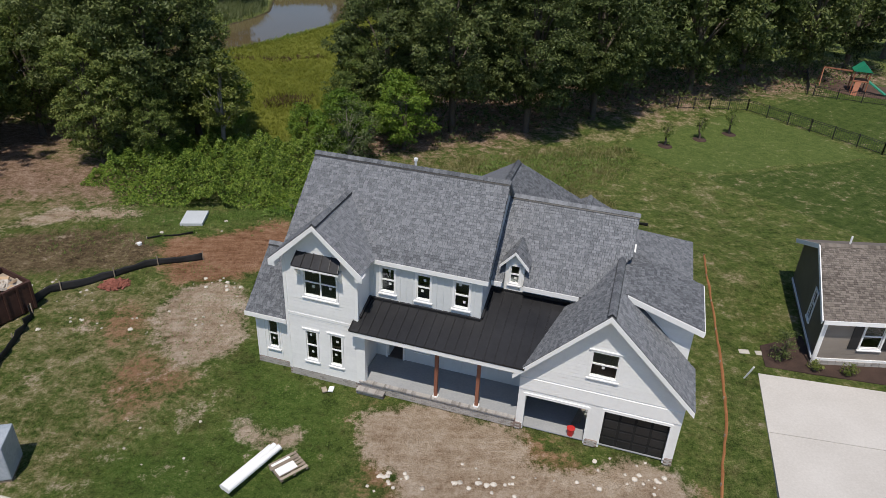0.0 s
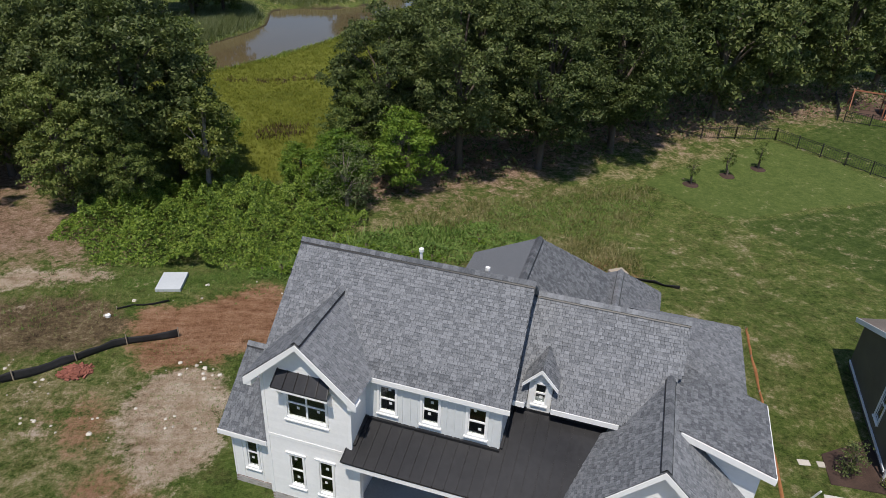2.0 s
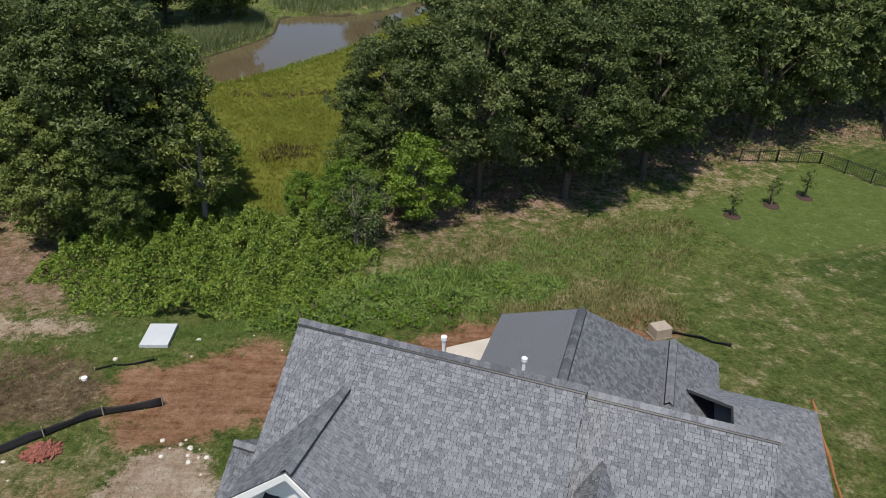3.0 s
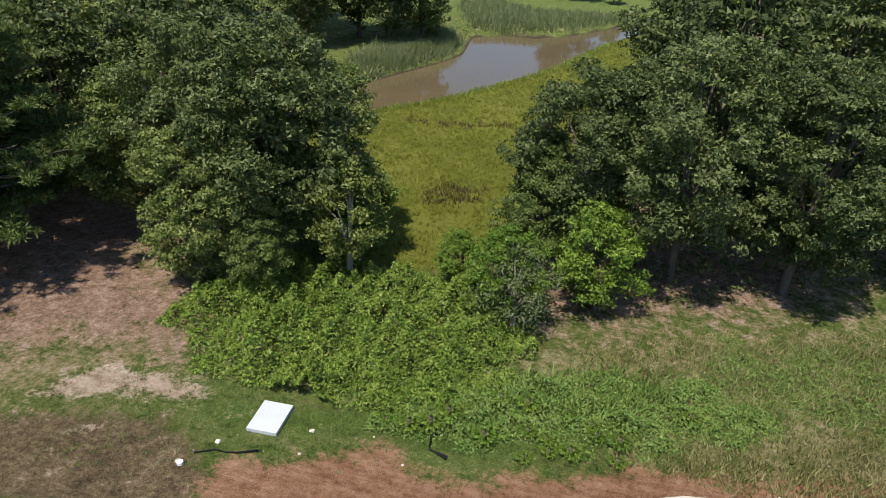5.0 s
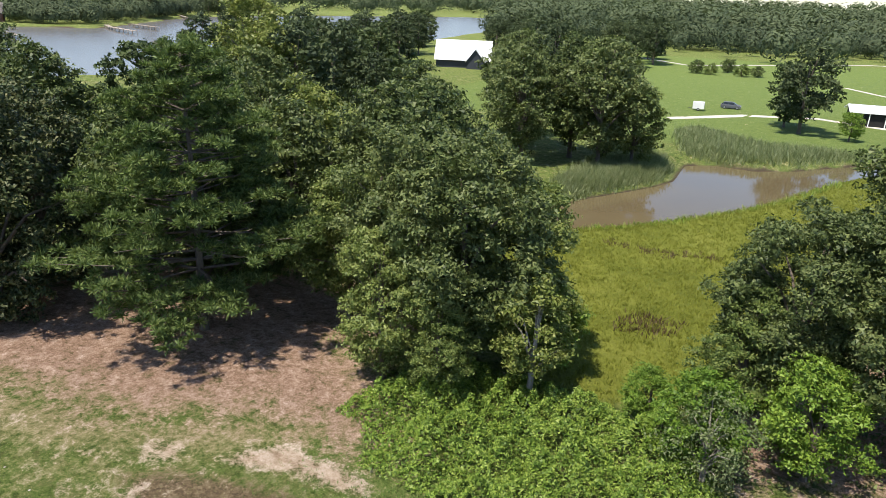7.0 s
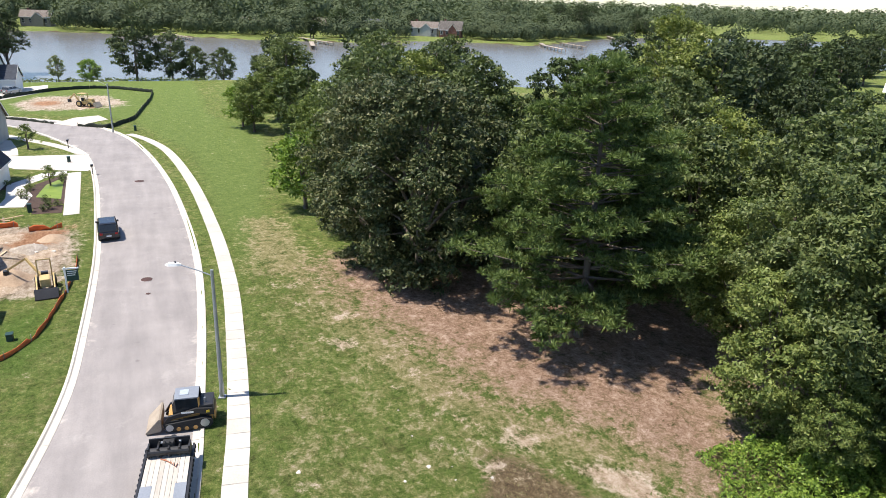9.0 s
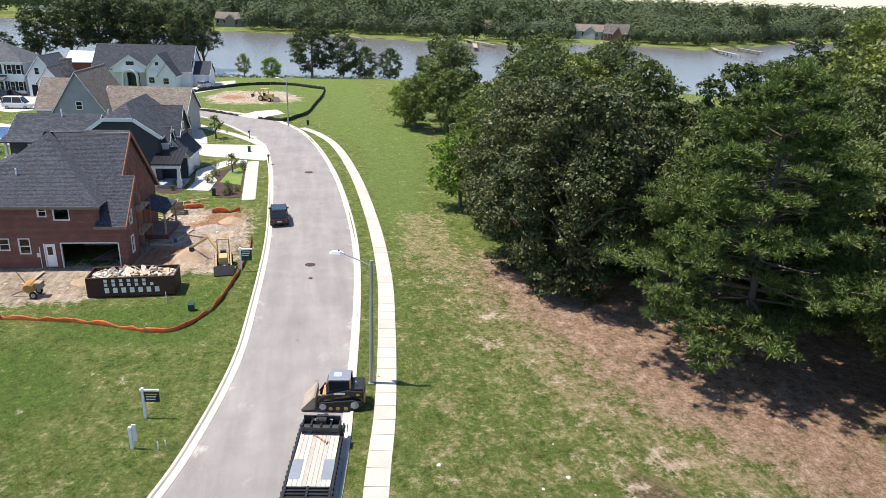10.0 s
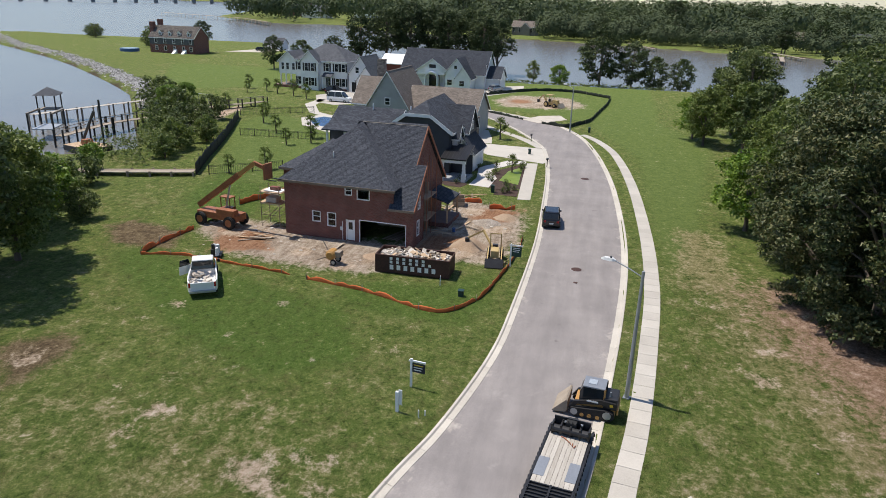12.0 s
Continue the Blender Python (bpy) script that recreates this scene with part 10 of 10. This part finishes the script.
for x, y, h, l in ((-52.0, 11.6, .5, "dark green utility pedestal in the grass"), (-129.5, 20.9, .9, "green utility pedestal on a concrete pad"), (-107.2, 12.2, .8, "dark utility box in the lawn"), (-83.5, 9.8, .9, "dark green utility cabinet on the lawn")):
    g = thing("utility_box", pose(x, y, 0), l, "utility box")
    part("body", boxed(-.22, -.2, 0, .22, .2, h, .04), "sign_green", g)
    part("lid", boxed(-.25, -.23, h - .08, .25, .23, h + .02, .02), "sign_green", g)
for x, y in ((-99.2, 15.3), (-117, 11.6)):
    g = thing("mailbox", pose(x, y, 0, 0, 0, 85), "black mailbox on a post at the kerb", "mailbox")
    part("post", boxed(-.05, -.05, 0, .05, .05, 1.1), "black", g)
    part("box", boxed(-.14, -.28, 1.05, .14, .28, 1.3, .04), "black", g)
for x, y, s in ((-60.3, 20.3, .45), (-94.0, 20.6, .55), (-57.2, 20.3, .18)):
    g = thing("manhole_cover", pose(x, y, .0), "round iron manhole cover in the asphalt", "manhole cover", kind="structure")
    part("lid", rod(bmesh.new(), (0, 0, -.05), (0, 0, .02), s, n=22), "container", g)
    part("frame", rod(bmesh.new(), (0, 0, -.05), (0, 0, .006), s * 1.25, n=22), "asphalt", g)

# drives, paths, pool and beds at the finished houses
def paving(name, pts, z, mat, label, cat):
    bm = bmesh.new()
    slab(bm, [(x, y, z) for x, y in pts], (0, 0, -.2))
    return tagged(part(name, bm, mat), label, cat, kind="structure")


paving("driveway", [(-104.6, 6.2), (-101.2, 14.6), (-103, 15.3), (-111.8, 14.4), (-113.2, 2.4), (-108, 3.6)], .03, "concrete", "white concrete drive of the navy house", "driveway")
paving("path", [(-81.2, 13.0), (-81.4, 14.5), (-101, 13.9), (-100.6, 12.3)], .035, "concrete", "white concrete pavement along the street", "path")
paving("path", [(-86.2, 6.4), (-85.6, 9.0), (-90.5, 9.4), (-95, 8.0), (-99.5, 10.6), (-100.2, 12.3), (-101.8, 12.2), (-101.6, 9.6), (-96, 6.2), (-90, 6.8)], .03, "drive", "grey curving garden path", "path")
paving("path", [(-112, 13.0), (-112, 14.2), (-117, 12.2), (-121, 9.6), (-131, 1.8), (-137, -6), (-136, -7), (-130, .4), (-120.5, 8.2), (-116, 11.0)], .035, "concrete", "white concrete pavement round the bend", "path")
paving("driveway", [(-126, 1.0), (-113.5, 3.0), (-113.3, 5.6), (-118, 5.0), (-125, 3.4)], .028, "concrete", "white concrete garden walk", "path")
paving("driveway", [(-136, 11.4), (-139.4, 8.0), (-145, 11), (-147, 15), (-142, 16.6)], .03, "sand", "pale gravel site entrance", "driveway")
paving("driveway", [(-148, -27), (-143, -32), (-146, -37), (-156, -41), (-166, -37), (-172, -30), (-160, -27)], .03, "concrete", "pale concrete forecourt of the white house", "driveway")
paving("driveway", [(-176, -6), (-190, -4), (-196, 3), (-184, 4), (-168, -5)], .03, "concrete", "white concrete drive beside the white house", "driveway")
paving("driveway", [(-132, -33), (-142, -38), (-150, -38), (-150, -36.4), (-142, -35.6), (-133, -31.4), (-126, -22), (-125, -24)], .03, "concrete", "curving pale drive", "driveway")
paving("driveway", [(-258, -118), (-262, -104), (-276, -102), (-290, -112), (-275, -113)], .03, "sand", "pale gravel turning place", "driveway")
paving("pool_deck", [(-114, -19.6), (-113.5, -22.4), (-118.5, -29), (-125.5, -32), (-130.5, -29.5), (-129, -22), (-122, -19)], .05, "concrete", "white pool terrace", "terrace")
paving("pool", [(-116.5, -22.4), (-120, -27.6), (-125, -30), (-128, -28.4), (-126.4, -23.4), (-121, -21)], .07, "pool_water", "blue garden pool", "pool")
for pts in ([(-88, 7), (-95.5, 9.2), (-99.4, 11.6), (-99, 12.4), (-86, 12.9), (-84.6, 10)], [(-82.6, 10), (-82.4, 12.8), (-85.4, 12.8), (-85, 10)], [(-92.4, 5.2), (-96, 5.4), (-99, 8), (-97.6, 9.4), (-94.6, 6.6)], [(-88.5, -.5), (-85, 3.6), (-84.6, 5.6), (-86.4, 6.2), (-89, 5)]):
    paving("flower_bed", pts, .02, "mulch", "dark mulch bed with small shrubs", "bed")
paving("lawn_patch", [(-89.5, 9.8), (-95, 10.4), (-98.2, 12.1), (-88, 12.4)], .035, "vine", "small clipped lawn inside the bed", "lawn")
# piers and boats in the inlet
def pier(pts, w, z, label, rail=False, gap=3.0, mat="wood"):
    c = thing("pier", Matrix(), label, "pier")
    for a, b in zip(pts, pts[1:]):
        a, b = Vector((*a, z)), Vector((*b, z))
        d = (b - a).normalized()
        s = Vector((-d.y, d.x, 0))
        for k in range(3):
            o = s * ((k - 1) * w / 3)
            part("deck_board", beam(bmesh.new(), a + o, b + o, w / 3 - .03, .08), mat, c)
        n = max(1, round((b - a).length / gap))
        for i in range(n + 1):
            p = a.lerp(b, i / n)
            for t in (-1, 1):
                q = p + s * (w / 2) * t
                part("pile", rod(bmesh.new(), (q.x, q.y, -2.2), (q.x, q.y, z + (1.0 if rail else .15)), .14), "black" if rail else "wood", c)
        if rail:
            for t in (-1, 1):
                part("rail", beam(bmesh.new(), a + s * (w / 2) * t + Vector((0, 0, .95)), b + s * (w / 2) * t + Vector((0, 0, .95)), .08, .08), mat, c)
    return c


pier([(-106, -73), (-114.9, -70.6), (-124, -67.4), (-134, -64)], 1.4, 1.0, "pale timber pier on dark piles", mat="pale_wood")
pier([(-92.8, -57), (-105.3, -57.5), (-116.3, -53.6), (-127.7, -51), (-138, -45)], 1.5, .7, "timber pier with handrails", True)
pier([(-76, -42), (-78, -35), (-80.4, -27.6)], 1.8, .5, "weathered brown timber pier")
pier([(-104, -44.5), (-108, -41.2)], 1.2, .5, "short timber footbridge on the bank")
for a, b in (((-433, 41), (-386, 52)), ((-399, 110), (-357, 116)), ((-396, 190), (-370, 198)), ((-372, 247), (-350, 236)), ((-470, 366), (-440, 350))):
    pier([a, b], 2.2, .4, "distant timber dock on the far shore", gap=6)
pier([(-626, -376), (-560, -262)], 4, 1.5, "long distant timber pier", gap=12)
pier([(-560, -262), (-500, -212)], 3, 1.5, "long distant timber pier", gap=12)
for row in (((-362, 107), (-330, 100)), ((-337, 177), (-310, 170)), ((-347, 235), (-318, 228)), ((-372, 262), (-340, 256)), ((-420, 20), (-390, 24))):
    pier(row, 2.2, .6, "distant grey timber boat jetty", gap=6)
bg = thing("work_barge", pose(-92, -51.6, -.9, 0, 0, 70), "flat timber work barge with a crane frame", "barge")
part("hull", boxed(-3, -2, 0, 3, 2, .8, .08), "black", bg)
for k in range(8):
    part("deck_board", boxed(-2.9, -1.95 + k * .49, .8, 2.9, -1.5 + k * .49, .86), "new_wood", bg)
part("crane_leg", beam(bmesh.new(), (-1.5, 0, .8), (2.6, 0, 6.0), .25, .3), "black", bg)
part("crane_mast", rod(bmesh.new(), (2.2, 1.2, .8), (2.2, 1.2, 7.5), .15), "black", bg)
part("winch", boxed(-.6, -.6, .86, .6, .6, 1.7, .06), "machine_orange", bg)
gb = thing("gazebo", pose(-113, -75, 0, 0, 0, 20), "small pier gazebo with a grey hipped roof", "gazebo")
for x in (-1.5, 1.5):
    for y in (-1.5, 1.5):
        part("post", rod(bmesh.new(), (x, y, -2), (x, y, 3.6), .12), "black", gb)
part("roof", lofted([[(-s, -s, z), (s, -s, z), (s, s, z), (-s, s, z)] for s, z in ((2.0, 3.5), (.05, 4.8))]), "roof_grey", gb)
part("deck", boxed(-1.6, -1.6, .9, 1.6, 1.6, 1.05), "wood", gb)
bl = thing("boat_lift", pose(-99, -64, 0, 0, 0, 20), "timber boat lift frame in the inlet", "boat lift")
for x in (-2.5, 2.5):
    for y in (-1.8, 1.8):
        part("pile", rod(bmesh.new(), (x, y, -2), (x, y, 3.2), .14), "black", bl)
for y in (-1.8, 1.8):
    part("beam", beam(bmesh.new(), (-2.6, y, 3.1), (2.6, y, 3.1), .2, .25), "wood", bl)
part("cradle", boxed(-2.4, -1.5, .6, 2.4, 1.5, .75), "steel", bl)

# stone bank along the inlet, and dark grass below it
rb = np.random.default_rng(5)
edge_line = [Vector((*p, 0)) for p in ((-126, -67.6), (-147, -82.5), (-164, -100), (-184, -122), (-211, -154), (-252, -212), (-330, -300))]
bank = resample([p + Vector((-2.7, 3.3, 0)) for p in edge_line], 500)
sv, sf = [], []
for i in range(9000):
    p = bank[int(499 * rb.random() ** 1.5)]
    q = (p.x + rb.normal() * 1.1, p.y + rb.normal() * 1.1)
    s = rb.uniform(.18, .55)
    j = len(sv)
    ring = [(q[0] + s * math.cos(a) * rb.uniform(.7, 1.1), q[1] + s * math.sin(a) * rb.uniform(.7, 1.1), gz(*q) + .05) for a in (0, 1.26, 2.5, 3.77, 5.0)]
    sv += ring + [(q[0], q[1], gz(*q) + s * rb.uniform(.6, 1.0))]
    sf += [(j + k, j + (k + 1) % 5, j + 5) for k in range(5)]
tagged(raw("riprap", sv, sf, "riprap"), "pale broken stone bank along the inlet", "stones", kind="stuff")
thicket("bank_grass", [(p.x + .5, p.y - .6) for p in edge_line] + [(p.x - 1.6, p.y + 2) for p in edge_line[::-1]], 12000, 1.0, "dead_reed", .5, "dark brown marsh grass at the water's edge", 31, .2)

# pool table of round things by the old house; goal on its lawn
rp = thing("round_pool", pose(-241, -147, 0), "round blue above-ground pool on the lawn", "pool")
part("wall", rod(bmesh.new(), (0, 0, 0), (0, 0, 1.1), 3.4, n=28), "blue_sheet", rp)
part("water", rod(bmesh.new(), (0, 0, 1.0), (0, 0, 1.12), 3.1, n=28), "pool_water", rp)
goal = thing("sports_goal", pose(-133, -56, 0, 0, 0, 80), "thin pale goal frame on the lawn", "goal")
for x in (-1.2, 1.2):
    part("post", rod(bmesh.new(), (x, 0, 0), (x, 0, 2.2), .05), "steel", goal)
part("crossbar", rod(bmesh.new(), (-1.2, 0, 2.2), (1.2, 0, 2.2), .05), "steel", goal)

# far bridge on piers
br = thing("bridge", Matrix(), "long distant road bridge on dark piers", "bridge")
A_b, B_b = Vector((-700, -1010, 8)), Vector((-1500, -560, 8))
part("deck", beam(bmesh.new(), A_b, B_b, 9, 1.6), "concrete", br)
for k in range(26):
    p = A_b.lerp(B_b, k / 25)
    part("pier", boxed(p.x - 2.4, p.y - 2.4, -2, p.x + 2.4, p.y + 2.4, 5.2), "plate", br)

# across the creek: cargo trailer, mound of shrubs, track
ct = thing("cargo_trailer", pose(-41, 181.5, 0, 0, 0, 10), "small white box trailer on the grass", "trailer")
part("box", boxed(-1.2, -.8, .4, 1.2, .8, 1.9, .06), "white_paint", ct)
for y in (-.75, .75):
    wheel(ct, 0, y, .32, .18)
part("drawbar", beam(bmesh.new(), (-1.2, 0, .45), (-2.2, 0, .4), .1, .1), "black", ct)
paving("track", [(-42, 164.5), (-30, 180.6), (-18, 188), (-4, 183), (12, 181), (12, 183), (-3, 185), (-18, 190), (-32, 182.6), (-43.5, 166.6)], .03, "sand", "pale gravel track across the grass", "path")
paving("track", [(-20, 262), (-4, 240), (6, 226), (6.8, 227), (-3, 241), (-19, 263)], .03, "sand", "pale gravel lane across the grass", "path")
paving("road", [(-120, 330), (-75, 296), (-20, 368), (60, 400), (60, 402), (-21, 370.4), (-75.5, 298.6), (-119, 332.4)], .03, "concrete", "pale country road beyond the fields", "road")


# heaps and offcuts on the brick house's plot
def heap(x, y, r, h, mat, label, category, seed):
    """A loose heap: a rounded cone with an uneven skirt."""
    rg = random.Random(seed)
    v, f = [], []
    n, rings = 22, 6
    jag = [rg.uniform(.8, 1.2) for _ in range(n)]
    for i in range(rings):
        t = i / (rings - 1)
        for k in range(n):
            a = 2 * math.pi * k / n
            q = r * (1 - t) * (1 + (jag[k] - 1) * (1 - t)) + .02
            v.append((x + q * math.cos(a), y + q * math.sin(a), gz(x, y) - .06 + h * math.sin(t * math.pi / 2) ** 1.3 * rg.uniform(.92, 1.08)))
    for i in range(rings - 1):
        for k in range(n):
            f.append((i * n + k, i * n + (k + 1) % n, (i + 1) * n + (k + 1) % n, (i + 1) * n + k))
    f.append(tuple(range((rings - 1) * n, rings * n)))
    return tagged(raw("earth_mound", v, f, mat, None, smooth=True), label, category)


heap(-63.6, 10.2, 1.7, .9, "earth", "heap of tan building sand beside the digger", "sand heap", 1)
heap(-71.1, 10.9, 1.6, .5, "rubble", "heap of pale broken rubble on the plot", "rubble heap", 2)
heap(-73.5, 12.6, 1.3, .5, "earth", "low heap of tan earth on the plot", "sand heap", 3)
heap(-58.5, 2.6, 1.2, .35, "earth", "low heap of tan earth on the plot", "sand heap", 4)
r12 = random.Random(12)
for x, y, n in ((-66.7, 6.3, 4), (-75, 5.9, 5), (-80.6, 7.2, 4), (-60.2, -9.5, 5), (-58.4, -1.4, 3), (-69.5, 8.6, 3)):
    for k in range(n):
        L, t = r12.uniform(.9, 2.2), r12.uniform(0, 180)
        ob = part("plank", boxed(-L, -.1, 0, L, .1, .04, .005), "new_wood" if k % 2 else "wood")
        ob.matrix_world = pose(x + r12.gauss(0, .4), y + r12.gauss(0, .4), .03 + .045 * k, 0, 0, t)
        tagged(ob, "loose timber plank lying on the bare plot", "plank", "planks on the plot")
for i in range(40):
    a, b = r12.choice(((-64, 8), (-70, 11), (-60, -5), (-58, 4), (-73, 8), (-62, -12)))
    chunk(a + r12.gauss(0, 2.4), b + r12.gauss(0, 1.8), r12.uniform(.07, .2), "rubble", "pale lump of rubble on the plot", "stone", seed=i)
bk = thing("bucket", pose(-67.4, 8.1, .03), "small blue bucket standing on the plot", "bucket")
part("pail", rod(bmesh.new(), (0, 0, 0), (0, 0, .36), .16, n=16), "blue_sheet", bk)
part("rim", rod(bmesh.new(), (0, 0, .34), (0, 0, .38), .18, n=16), "blue_sheet", bk)
